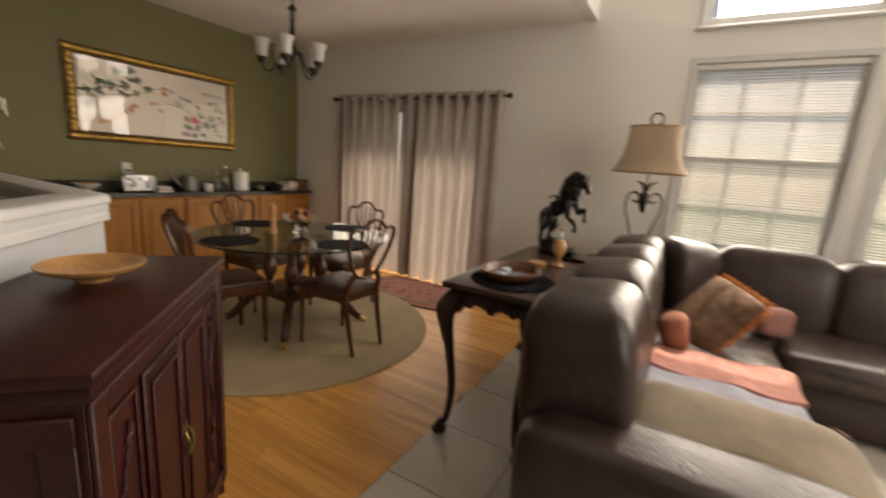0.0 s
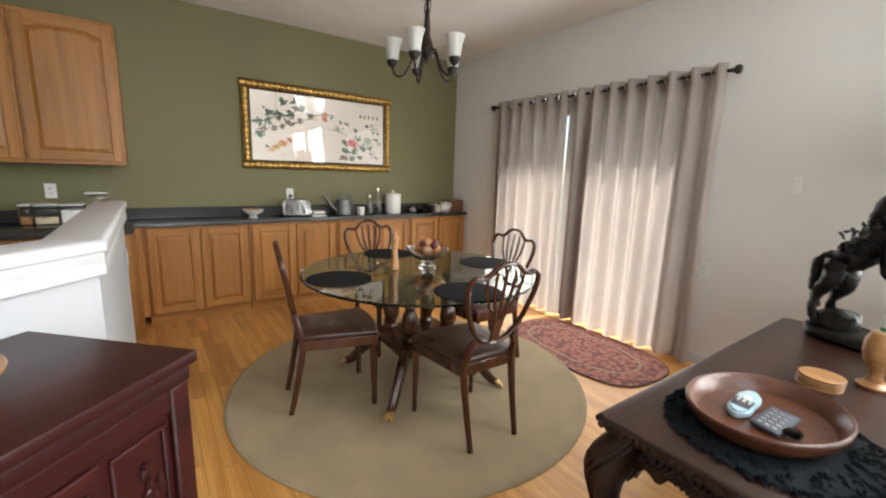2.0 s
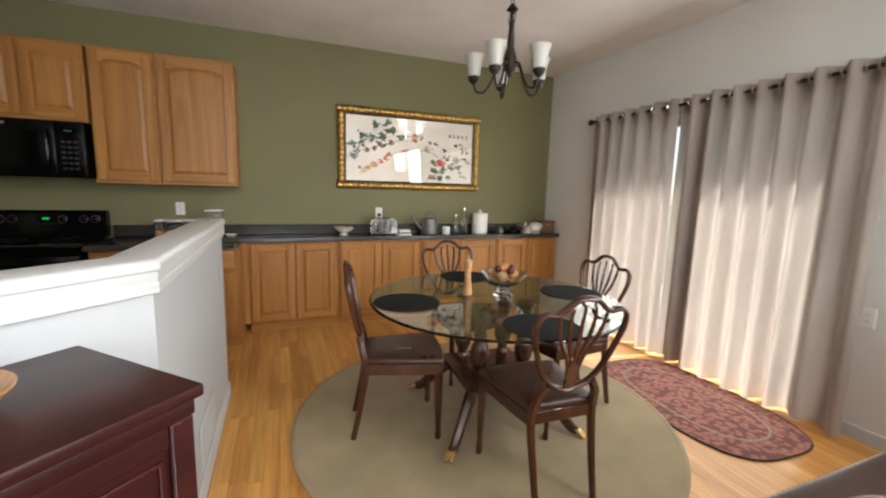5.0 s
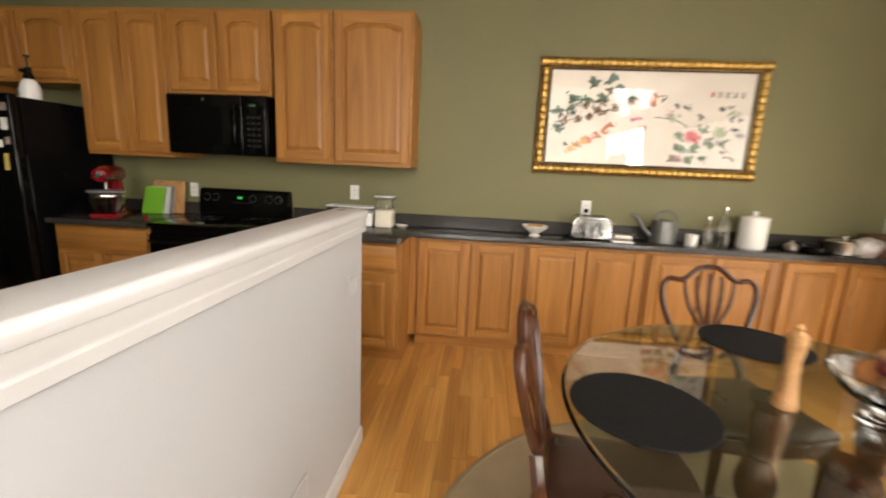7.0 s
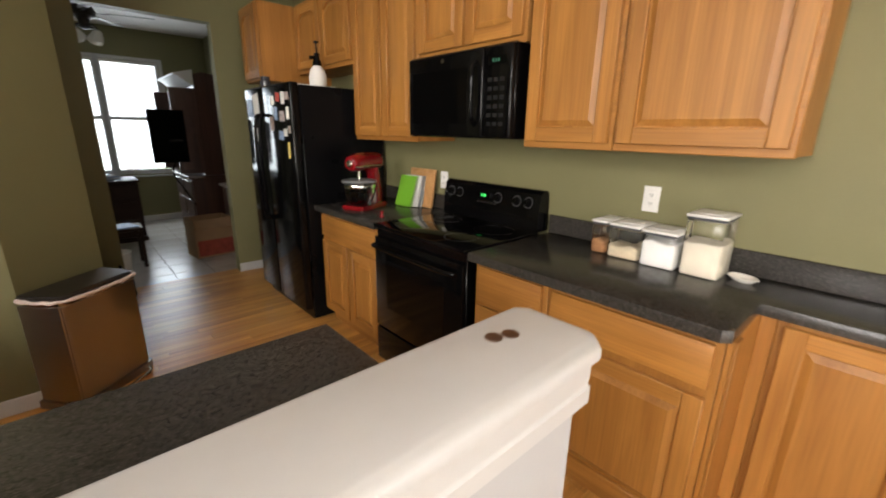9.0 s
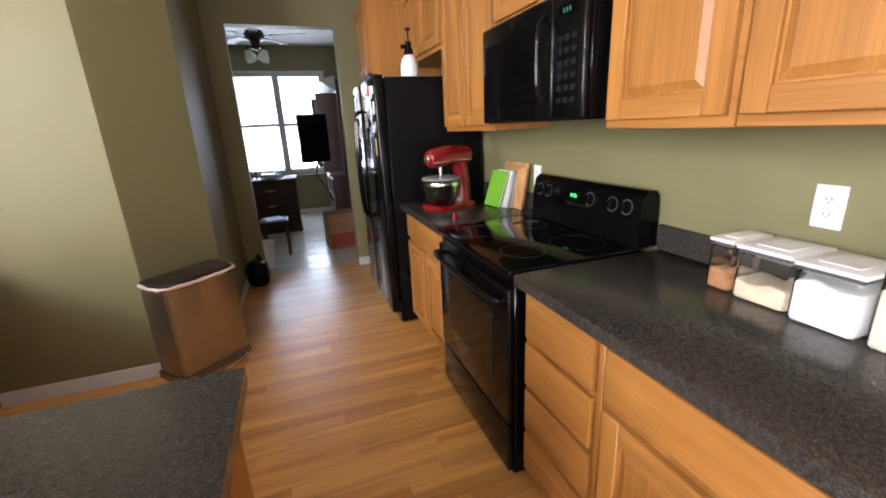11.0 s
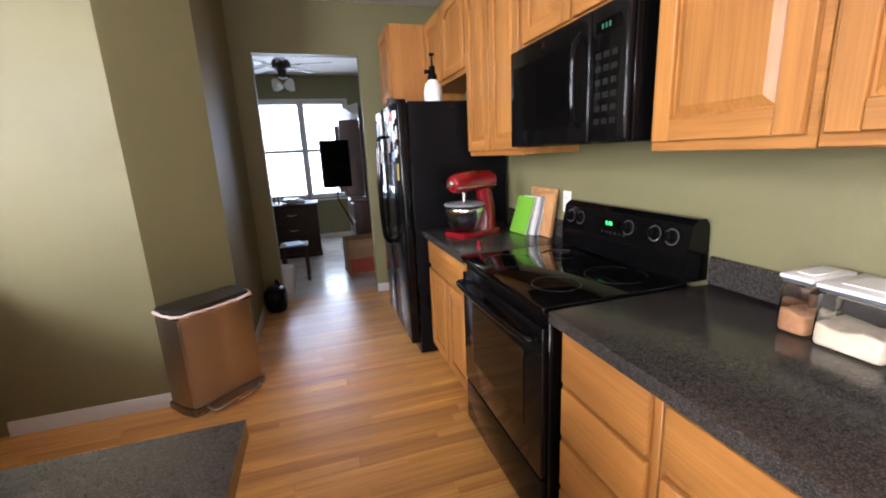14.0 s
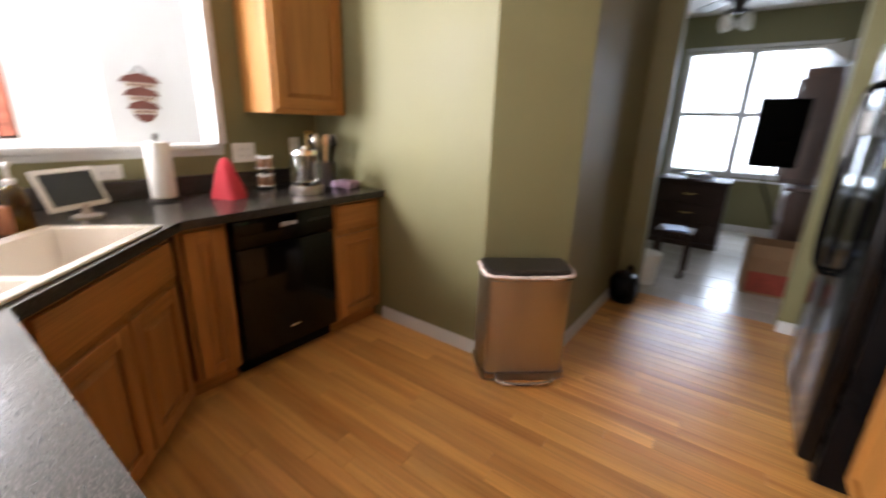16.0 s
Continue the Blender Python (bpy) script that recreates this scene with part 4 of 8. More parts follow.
# round rug and the patterned mat at the door
rug = solid("round_rug", lathe([(1.150, 0), (1.16, 0.004), (1.155, 0.010), (1.135, 0.012)], 96), SISAL, pose(-1.99, 2.70, 0.0005), "round beige woven sisal rug with a bound edge", "rug")
part("binding", lathe([(1.133, 0.0122), (1.135, 0.0140), (1.154, 0.0125), (1.163, 0.006), (1.163, 0.0005), (1.150, 0.0003)], 96), mat("rug_binding", (0.36, 0.28, 0.17), 0.9, fine=300, bump=0.4), rug, "brown binding")


AGED = mat("aged_brass", (0.30, 0.21, 0.09), 0.38, 0.9, var=0.4, scale=40, bump=0.2)
# red lacquered cabinet against the slanting half wall: front looks along -y
CM = pose(-0.576, 0.877, 0, 0, 0, -45 + 180)
cc = thing("sideboard", CM, "dark red lacquered rosewood cabinet with carved panels and brass lock", "cabinet")
part("top", box(-0.452, 0.452, -0.232, 0.232, 0.962, 0.99, 0.006, seg=2), ROSEW, cc, "polished dark red top")
part("cornice", box(-0.438, 0.438, -0.221, 0.225, 0.925, 0.9615, 0.006, seg=2), ROSEW, cc)
part("body", box(-0.430, 0.430, -0.205, 0.222, 0.10, 0.9245, 0.003), ROSEW, cc)
for sx in (-1, 1):
    part("corner_post", box(min(sx * 0.434, sx * 0.385), max(sx * 0.434, sx * 0.385), -0.219, -0.2055, 0.06, 0.9245, 0.004), ROSEW, cc)
part("apron", box(-0.384, 0.384, -0.216, -0.2055, 0.06, 0.13, 0.006), ROSEW, cc)
part("top_rail", box(-0.384, 0.384, -0.217, -0.2055, 0.875, 0.9245, 0.004), ROSEW, cc)


def moulded(x0, x1, z0, z1, y, parent, name="panel_moulding"):
    bm = bmesh.new()
    for a in (box(x0, x1, y - 0.007, y, z0, z0 + 0.010, 0.002), box(x0, x1, y - 0.007, y, z1 - 0.010, z1, 0.002), box(x0, x0 + 0.010, y - 0.0065, y, z0, z1, 0.002), box(x1 - 0.010, x1, y - 0.0065, y, z0, z1, 0.002)):
        merge(bm, a)
    return part(name, bm, ROSEW, parent)


def carving(x, z0, z1, y, parent, seed):
    """A low relief of stems and leaves."""
    rng = random.Random(seed)
    bm = bmesh.new()
    n = 14
    line = [(x + 0.020 * math.sin(i * 0.9 + seed), y - 0.002, z0 + (z1 - z0) * i / n) for i in range(n + 1)]
    tube(spread(line, 3), 0.0065, 6, bm)
    for i in range(26):
        k = rng.random()
        c = Vector((x + 0.020 * math.sin(k * n * 0.9 + seed) + rng.uniform(-0.018, 0.018), y - 0.003, z0 + (z1 - z0) * k))
        leaf = lathe([(0.002, -0.016), (0.008, -0.006), (0.009, 0.003), (0.002, 0.018)], 7)
        merge(bm, leaf, Matrix.Translation(c) @ Matrix.Rotation(rng.uniform(0, 6.28), 4, "Y") @ Matrix.Diagonal((1, 0.75, rng.uniform(0.8, 1.4), 1)))
    return part("carving", bm, ROSEW, parent, "carved flowering vine relief")


for sx in (-1, 1):
    x = sx * 0.310
    moulded(x - 0.062, x + 0.062, 0.17, 0.855, -0.2055, cc)
    carving(x, 0.22, 0.80, -0.206, cc, 3 if sx > 0 else 8)
    d = part("door", box(min(sx * 0.003, sx * 0.225), max(sx * 0.003, sx * 0.225), -0.216, -0.2055, 0.15, 0.868, 0.004), ROSEW, cc)
    moulded(min(sx * 0.03, sx * 0.198), max(sx * 0.03, sx * 0.198), 0.185, 0.832, -0.2165, d)
    part("lock_plate", box(min(sx * 0.004, sx * 0.024), max(sx * 0.004, sx * 0.024), -0.2195, -0.2165, 0.53, 0.59, 0.001), AGED, d, "aged brass plate")
    part("pull", tube(spread([(sx * 0.014, -0.221, 0.572), (sx * 0.017, -0.230, 0.55), (sx * 0.014, -0.232, 0.52), (sx * 0.012, -0.226, 0.500)], 4), 0.006, 8), AGED, d, "aged brass drop pull")
for sx in (-1, 1):
    for y in (-0.190, 0.195):
        part("foot", tube(spread([(sx * 0.405, y, 0.105), (sx * 0.410, y, 0.05), (sx * 0.405, y, 0.0)], 4), [0.030, 0.029, 0.027, 0.025, 0.022, 0.020, 0.022, 0.024, 0.022], 4), ROSEW, cc)
    bm = bmesh.new()
    xx = sx * 0.430
    for a in (box(min(xx, xx + sx * 0.010), max(xx, xx + sx * 0.010), -0.19, 0.20, 0.84, 0.9, 0.003), box(min(xx, xx + sx * 0.010), max(xx, xx + sx * 0.010), -0.19, -0.13, 0.13, 0.842, 0.003), box(min(xx, xx + sx * 0.010), max(xx, xx + sx * 0.010), 0.14, 0.20, 0.13, 0.842, 0.003)):
        merge(bm, a)
    part("side_frame", bm, ROSEW, cc)
solid("wooden_bowl", lathe([(0.050, 0.0), (0.054, 0.010), (0.058, 0.014), (0.098, 0.026), (0.134, 0.044), (0.140, 0.055), (0.137, 0.057), (0.129, 0.050), (0.095, 0.034), (0.05, 0.024), (0.0, 0.022)], 48), BLOND, pose(-0.69, 0.945, 0.9905) @ Matrix.Scale(0.9, 4), "wide shallow turned blond wooden bowl on the red cabinet", "bowl")


def puff(sx, sy, sz, e1=0.35, e2=0.35, n=10, m=24):
    """A cushion: a box with swelling, rounded sides (half sizes)."""
    def p(v, e):
        return math.copysign(abs(v) ** e, v)
    bm = bmesh.new()
    rings = []
    for i in range(1, n):
        a = -math.pi / 2 + math.pi * i / n
        rings.append([bm.verts.new((sx * p(math.cos(a), e1) * p(math.cos(2 * math.pi * k / m), e2), sy * p(math.cos(a), e1) * p(math.sin(2 * math.pi * k / m), e2), sz * p(math.sin(a), e1))) for k in range(m)])
    for a, b in zip(rings, rings[1:]):
        for k in range(m):
            bm.faces.new((a[k], a[(k + 1) % m], b[(k + 1) % m], b[k]))
    bm.faces.new(rings[0][::-1])
    bm.faces.new(rings[-1])
    return bm


def rumple(bm, k, size):
    for v in bm.verts:
        v.co += k * Vector(noise.noise_vector(v.co * size))
    return bm


# curtains on a rod
rod = thing("curtain_rod", pose(-2.17, N - 0.095, 2.145), "dark metal curtain rod with round finials", "curtain rod")
part("rod", tube([(-1.17, 0, 0), (1.17, 0, 0)], 0.013, 12), BRONZE, rod)
for sx in (-1, 1):
    part("finial", lathe([(0.010, 0), (0.018, 0.006), (0.012, 0.014), (0.028, 0.030), (0.032, 0.046), (0.024, 0.062), (0.004, 0.070)], 16), BRONZE, rod, m=pose(sx * 1.168, 0, 0, 0, 90 * sx, 0))
    part("bracket", box(sx * 1.10 - 0.008, sx * 1.10 + 0.008, 0.0, 0.094, -0.012, 0.012, 0.003), BRONZE, rod)


def curtain(x0, x1, folds, seed, hem, group="curtain panels"):
    c = thing("curtain", pose(0, N - 0.095, 0), "taupe linen-look grommet curtain with daylight behind it", "curtain", group)
    rng = random.Random(seed)
    nx, nz = folds * 12, 22
    ph = rng.uniform(0, 1)
    bm = bmesh.new()
    grid = []
    for j in range(nz + 1):
        z = 0.014 + (2.195 - 0.014) * j / nz
        low = 1 - j / nz
        row = []
        for i in range(nx + 1):
            u = i / nx
            x = x0 + (x1 - x0) * u + 0.018 * low * math.sin(u * 9 + seed)
            a = 2 * math.pi * folds * (u + 0.012 * math.sin(u * 13 + seed) * low)
            y = (0.050 + 0.016 * low * math.sin(3.1 * u * folds + seed)) * math.sin(a) + 0.02 * low * math.sin(u * 7 + seed * 2)
            row.append(bm.verts.new((x, y, z + 0.006 * math.sin(a) * low)))
        grid.append(row)
    spots = [[v.co.copy() for v in row] for row in grid]
    for j in range(nz):
        for i in range(nx):
            bm.faces.new((grid[j][i], grid[j][i + 1], grid[j + 1][i + 1], grid[j + 1][i]))
    part("cloth", bm, CURTAIN, c, sharp=80)
    # the doubled leading edge
    hm = bmesh.new()
    cols = [i for i in range(nx + 1) if hem[0] <= i / nx <= hem[1]]
    at = [[hm.verts.new(spots[j][i] + Vector((0, -0.004, 0))) for i in cols] for j in range(nz + 1)]
    for j in range(nz):
        for i in range(len(cols) - 1):
            hm.faces.new((at[j][i], at[j][i + 1], at[j + 1][i + 1], at[j + 1][i]))
    part("hem", hm, HEM, c, "folded-back edge", sharp=80)
    # heading band
    hb = bmesh.new()
    top = []
    for z in (2.075, 2.197):
        row = []
        for i in range(nx + 1):
            u = i / nx
            a = 2 * math.pi * folds * u
            row.append(hb.verts.new((x0 + (x1 - x0) * u, 0.0505 * math.sin(a) - 0.0025, z)))
        top.append(row)
    for i in range(nx):
        hb.faces.new((top[0][i], top[0][i + 1], top[1][i + 1], top[1][i]))
    part("heading", hb, CURTAIN, c, "doubled heading band", sharp=80)
    for i in range(2 * folds):
        u = (i + 0.0) / (2 * folds)
        if u <= 0.001:
            continue
        ring = [(0.024 * math.cos(k * math.pi / 8), 0, 0.024 * math.sin(k * math.pi / 8)) for k in range(16)]
        part("grommet", tube(ring, 0.006, 6, closed=True), CHROME, c, "silver grommet", m=pose(x0 + (x1 - x0) * u, -0.006, 2.145, 0, 0, 50 if i % 2 else -50))
    return c


curtain(-3.31, -2.34, 6, 1, (0.0, 0.10))
curtain(-2.31, -1.02, 8, 4, (0.03, 0.22))

# sliding door behind the curtains
sd = setting("door_slider", box(SLIDER[0], SLIDER[1], N + 0.03, N + 0.11, 0.0, 0.03), TRIM, "white sliding glass patio door", "door")
for a in ((SLIDER[0], SLIDER[0] + 0.05), (SLIDER[1] - 0.05, SLIDER[1]), (-2.26, -2.18)):
    setting("stile", box(a[0], a[1], N + 0.04, N + 0.10, 0.03, 2.0, 0.004), TRIM, parent=sd)
setting("rail", box(SLIDER[0], SLIDER[1], N + 0.035, N + 0.105, 2.0, 2.05, 0.004), TRIM, parent=sd)
for a, b, y in ((SLIDER[0] + 0.05, -2.26, 0.065), (-2.18, SLIDER[1] - 0.05, 0.078)):
    p = setting("pane", box(a, b, N + y, N + y + 0.006, 0.03, 2.0), CLEAR, parent=sd)
    p.visible_shadow = False
setting("casing", box(SLIDER[0] - 0.004, SLIDER[1] + 0.004, N - 0.004, N + 0.03, 2.046, 2.052), TRIM, parent=sd)

# windows with slatted blinds
BLIND = cloth_through("blind_slat", (0.72, 0.71, 0.68), 0.45)


def house_window(name, x0, x1, z0, z1, y0, y1, face, drop, label, tilt=24, grid=True):
    """A cased window with muntins. face: -1 when the room lies towards -y, 1 when towards +y."""
    w = setting(name, box(x0 - 0.005, x1 + 0.005, min(y0, y1), max(y0, y1), z0 - 0.001, z0 + 0.018), TRIM, label, "window")
    room = y0
    ym = (y0 + y1) / 2
    for n, b in (("frame", box(x0, x0 + 0.045, ym - 0.03, ym + 0.03, z0 + 0.018, z1, 0.003)), ("frame", box(x1 - 0.045, x1, ym - 0.03, ym + 0.03, z0 + 0.018, z1, 0.003)),
                 ("frame", box(x0 + 0.045, x1 - 0.045, ym - 0.03, ym + 0.03, z1 - 0.045, z1, 0.003)), ("frame", box(x0 + 0.045, x1 - 0.045, ym - 0.03, ym + 0.03, z0 + 0.018, z0 + 0.06, 0.003)),
                 ("sash_rail", box(x0 + 0.045, x1 - 0.045, ym - 0.028, ym + 0.028, (z0 + z1) / 2 - 0.022, (z0 + z1) / 2 + 0.022, 0.003))):
        setting(n, b, TRIM, parent=w)
    for k in (1, 2) if grid else ():
        x = x0 + (x1 - x0) * k / 3
        setting("muntin", box(x - 0.010, x + 0.010, ym - 0.012, ym + 0.012, z0 + 0.06, z1 - 0.045), TRIM, parent=w)
    for k in (1, 3) if grid else ():
        z = z0 + (z1 - z0) * k / 4
        setting("muntin", box(x0 + 0.045, x1 - 0.045, ym - 0.0118, ym + 0.0118, z - 0.010, z + 0.010), TRIM, parent=w)
    p = setting("pane", box(x0 + 0.045, x1 - 0.045, ym - 0.003, ym + 0.003, z0 + 0.06, z1 - 0.045), CLEAR, parent=w)
    p.visible_shadow = False
    # trim round the opening
    for n, b in (("casing", box(x0 - 0.045, x0 - 0.0, room - 0.016 if face < 0 else room, room if face < 0 else room + 0.016, z0 - 0.02, z1 + 0.045, 0.004)),
                 ("casing", box(x1, x1 + 0.045, room - 0.016 if face < 0 else room, room if face < 0 else room + 0.016, z0 - 0.02, z1 + 0.045, 0.004)),
                 ("casing", box(x0, x1, room - 0.0155 if face < 0 else room, room if face < 0 else room + 0.0155, z1, z1 + 0.045, 0.004)),
                 ("sill", box(x0 - 0.06, x1 + 0.06, room - 0.05 if face < 0 else room, room if face < 0 else room + 0.05, z0 - 0.045, z0 - 0.02, 0.006))):
        setting(n, b, TRIM, parent=w)
    # blind
    yb = room + (0.035 if face < 0 else -0.035)
    c = thing("window_blind", pose((x0 + x1) / 2, yb, 0), "white slatted window blind, lowered with tilted slats", "blind", "window blinds")
    hw = (x1 - x0) / 2 - 0.012
    part("headrail", box(-hw, hw, -0.02, 0.02, z1 - 0.045, z1 - 0.005, 0.003), PLASTICW, c)
    sl = bmesh.new()
    arc = [(-0.0125, -0.0015), (-0.004, 0.0008), (0.004, 0.0008), (0.0125, -0.0015)]
    va = [[sl.verts.new((x, y, z)) for y, z in arc] for x in (-hw, hw)]
    for i in range(3):
        sl.faces.new((va[0][i], va[1][i], va[1][i + 1], va[0][i + 1]))
    me = mesh_of("slat", sl, BLIND, 60)
    z = z1 - 0.06
    k = 0
    while z > z1 - 0.06 - drop * (z1 - z0 - 0.08):
        ob = new("slat", me)
        ob.parent = c
        ob.matrix_basis = pose(0, 0, z, (-1 if face < 0 else 1) * (tilt + 3 * math.sin(k * 0.7)), 0, 0)
        z -= 0.0225
        k += 1
    part("bottom_rail", box(-hw, hw, -0.013, 0.013, z - 0.012, z + 0.002, 0.003), PLASTICW, c)
    for sx in (-0.7, 0.7):
        part("ladder_cord", box(sx * hw - 0.002, sx * hw + 0.002, -0.0145, -0.0135, z, z1 - 0.045), PLASTICW, c)
    return w


for i, (a, b, c, d) in enumerate(WIN):
    house_window("window_%d" % (i + 1), a, b, c, d, N, N + 0.14, -1, 1.0 if i < 2 else 0.30, "white framed living room window with a grid")
house_window("window_5", -3.56, -2.83, 0.74, 2.37, -6.5, -6.62, 1, 0.45, "white framed window of the far room", 4, False)
house_window("window_6", -2.81, -2.08, 0.74, 2.37, -6.5, -6.62, 1, 0.45, "white framed window of the far room", 4, False)
# frames and panes for the unseen east windows, added along with their lamps
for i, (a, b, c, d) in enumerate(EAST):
    w = setting("window_%d" % (7 + i), box(3.6, 3.72, a, b, c, c + 0.02), TRIM, "unseen white framed east window, added to let light in", "window")
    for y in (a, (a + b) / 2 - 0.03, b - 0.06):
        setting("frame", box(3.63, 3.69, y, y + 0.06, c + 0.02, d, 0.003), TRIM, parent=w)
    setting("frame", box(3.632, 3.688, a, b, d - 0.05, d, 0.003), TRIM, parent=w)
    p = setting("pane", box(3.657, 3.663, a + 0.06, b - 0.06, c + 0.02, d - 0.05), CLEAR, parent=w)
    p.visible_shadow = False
setting("mullion", box(-2.83, -2.81, -6.60, -6.50, 0.74, 2.37), TRIM, "white post between two windows", "trim")

# carved table behind the sofa
st = thing("sofa_table", pose(0.02, 2.81, 0), "long carved dark wood table with cabriole legs behind the sofa", "table")
tp = standing([(-0.245, -0.66), (-0.22, -0.675), (0.22, -0.675), (0.245, -0.66), (0.245, 0.66), (0.22, 0.675), (-0.22, 0.675), (-0.245, 0.66)], 0.808, 0.838)
bmesh.ops.bevel(tp, geom=[e for e in tp.edges if abs(e.verts[0].co.z - e.verts[1].co.z) < 1e-4], offset=0.010, segments=3, affect="EDGES", profile=0.5)
part("tabletop", tp, CARVED, st, "polished dark brown top with a carved edge")
bead = bmesh.new()
rngb = random.Random(2)
for sx in (-1, 1):
    k = -0.655
    while k < 0.655:
        merge(bead, puff(0.006, rngb.uniform(0.007, 0.010), 0.009, 0.9, 0.9, 5, 8), pose(sx * 0.246, k, 0.820))
        k += 0.018
for sy in (-1, 1):
    k = -0.225
    while k < 0.225:
        merge(bead, puff(rngb.uniform(0.007, 0.010), 0.006, 0.009, 0.9, 0.9, 5, 8), pose(k, sy * 0.676, 0.820))
        k += 0.018
tagged(part("edge_carving", bead, CARVED, st, "knobbly carved table edge"), kind="stuff")


def apron(w, n, rise):
    """A shaped apron outline between two legs."""
    pts = [(-w / 2, 0.806), (w / 2, 0.806)]
    for i in range(n + 1):
        u = 1 - 2 * i / n
        pts.append((u * w / 2, 0.735 - 0.055 * abs(u) ** 3 + 0.016 * math.cos(u * math.pi * 5) - (0.045 if abs(u) < 0.14 else 0)))
    return pts


for sy in (-1, 1):
    a = part("apron", prism(apron(0.36, 28, 0.05), -0.012, 0.012, 0.002), CARVED, st, "scalloped carved apron", m=pose(0, sy * 0.60, 0))
    cv = bmesh.new()
    for i in range(12):
        x = -0.16 + 0.32 * i / 11
        merge(cv, puff(0.022, 0.010, 0.012, 0.8, 0.8, 6, 10), pose(x, 0.013 * sy, 0.752 + 0.012 * math.sin(i * 2.2), 0, 35 * math.sin(i * 1.7), 0))
    for i in range(26):
        x, s = -0.165 + 0.33 * i / 25, 1 if i < 13 else -1
        tube(spread([(x, 0.012 * sy, 0.722 + 0.03 * abs(x) / 0.16), (x + 0.010 * s, 0.019 * sy, 0.745), (x + 0.030 * s, 0.017 * sy, 0.760), (x + 0.038 * s, 0.012 * sy, 0.785)], 3), [0.0065, 0.0065, 0.006, 0.006, 0.006, 0.005, 0.005, 0.004, 0.004, 0.003], 6, cv)
    part("leaf_carving", cv, CARVED, a, "carved acanthus leaf relief")
for sx in (-1, 1):
    a = part("apron", prism(apron(1.16, 60, 0.05), -0.012, 0.012, 0.002), CARVED, st, "scalloped carved apron", m=pose(sx * 0.185, 0, 0, 0, 0, 90))
    cv = bmesh.new()
    for i in range(70):
        x, s = -0.55 + 1.10 * i / 69, 1 if i < 35 else -1
        tube(spread([(x, -0.012 * sx, 0.735), (x + 0.010 * s, -0.019 * sx, 0.752), (x + 0.030 * s, -0.017 * sx, 0.765), (x + 0.038 * s, -0.012 * sx, 0.787)], 3), [0.0065, 0.0065, 0.006, 0.006, 0.006, 0.005, 0.005, 0.004, 0.004, 0.003], 6, cv)
    part("leaf_carving", cv, CARVED, a, "carved acanthus leaf relief")
for sx in (-1, 1):
    for sy in (-1, 1):
        line = spread([(sx * 0.175, sy * 0.590, 0.805), (sx * 0.205, sy * 0.625, 0.74), (sx * 0.222, sy * 0.640, 0.66), (sx * 0.200, sy * 0.620, 0.48), (sx * 0.180, sy * 0.600, 0.26), (sx * 0.190, sy * 0.610, 0.10), (sx * 0.210, sy * 0.628, 0.05)], 5)
        rad = [0.030 + 0.026 * math.exp(-((i - 7) / 5.0) ** 2) - 0.0005 * i for i in range(len(line))]
        lg = part("leg", tube(line, rad, 12), CARVED, st, "heavy carved cabriole leg")
        for k in range(9):
            a = math.atan2(sy, sx) + (k - 4) * 0.32
            kn = bmesh.new()
            rim = [line[i] + Vector((math.cos(a - 0.10 * (i - 3)), math.sin(a - 0.10 * (i - 3)), 0)) * (rad[i] + 0.001) for i in range(2, 15, 2)]
            tube(spread(rim, 2), [0.0075 - 0.0004 * i for i in range(2 * (len(rim) - 1) + 1)], 6, kn)
            part("carved_leaf", kn, CARVED, lg)
        ft = bmesh.new()
        for k in (-1, 0, 1):
            d = Vector((sx * 0.9 + k * 0.45 * sy, sy * 0.9 - k * 0.45 * sx, 0)).normalized()
            o = Vector((sx * 0.205, sy * 0.623, 0))
            tube(spread([o + Vector((0, 0, 0.075)), o + d * 0.024 + Vector((0, 0, 0.045)), o + d * 0.042 + Vector((0, 0, 0.014))], 4), 0.016, 8, ft)
        merge(ft, puff(0.028, 0.028, 0.026, 1, 1, 8, 12), pose(sx * 0.208, sy * 0.626, 0.027))
        part("claw_foot", ft, CARVED, lg, "ball and claw foot")

# things on the carved table
TT = 0.8385
fringe = rumple(lathe([(0.185, 0.0), (0.195, 0.003), (0.19, 0.005), (0.15, 0.006)], 40), 0.003, 40)
rfr = random.Random(21)
for k in range(520):
    a, r = rfr.uniform(0, 6.283), (0.20 if k < 300 else rfr.uniform(0.13, 0.19))
    q = Vector((r * math.cos(a), r * math.sin(a), 0.006))
    d = Vector((math.cos(a + rfr.gauss(0, 0.7)), math.sin(a + rfr.gauss(0, 0.7)), 0)) * rfr.uniform(0.010, 0.024)
    tube([q - d * 0.5, q + Vector((0, 0, rfr.uniform(0.001, 0.006))), q + d * 0.6 - Vector((0, 0, 0.003))], 0.0022, 4, fringe)
FRINGE = mat("black_fringe", (0.012, 0.016, 0.020), 0.95, var=0.4, fine=160, bump=1.0)
FRINGE.node_tree.nodes["Principled BSDF"].inputs["Specular IOR Level"].default_value = 0.15
solid("placemat", fringe, FRINGE, pose(0.045, 2.395, TT), "round black fringed placemat", "placemat")
tray = lathe([(0.135, 0.0), (0.154, 0.004), (0.176, 0.030), (0.180, 0.052), (0.174, 0.058), (0.164, 0.050), (0.148, 0.016), (0.12, 0.010), (0.0, 0.009)], 48, squash=1.25)
TRAYW = wood("tray_wood", (0.075, 0.022, 0.009), (0.155, 0.052, 0.021), 0, rough=0.30, coat=0.15)
tray_ob = solid("wooden_tray", tray, TRAYW, pose(0.022, 2.425, TT + 0.008, 0, 0, -10) @ Matrix.Scale(0.82, 4), "oval polished reddish wooden tray", "tray")
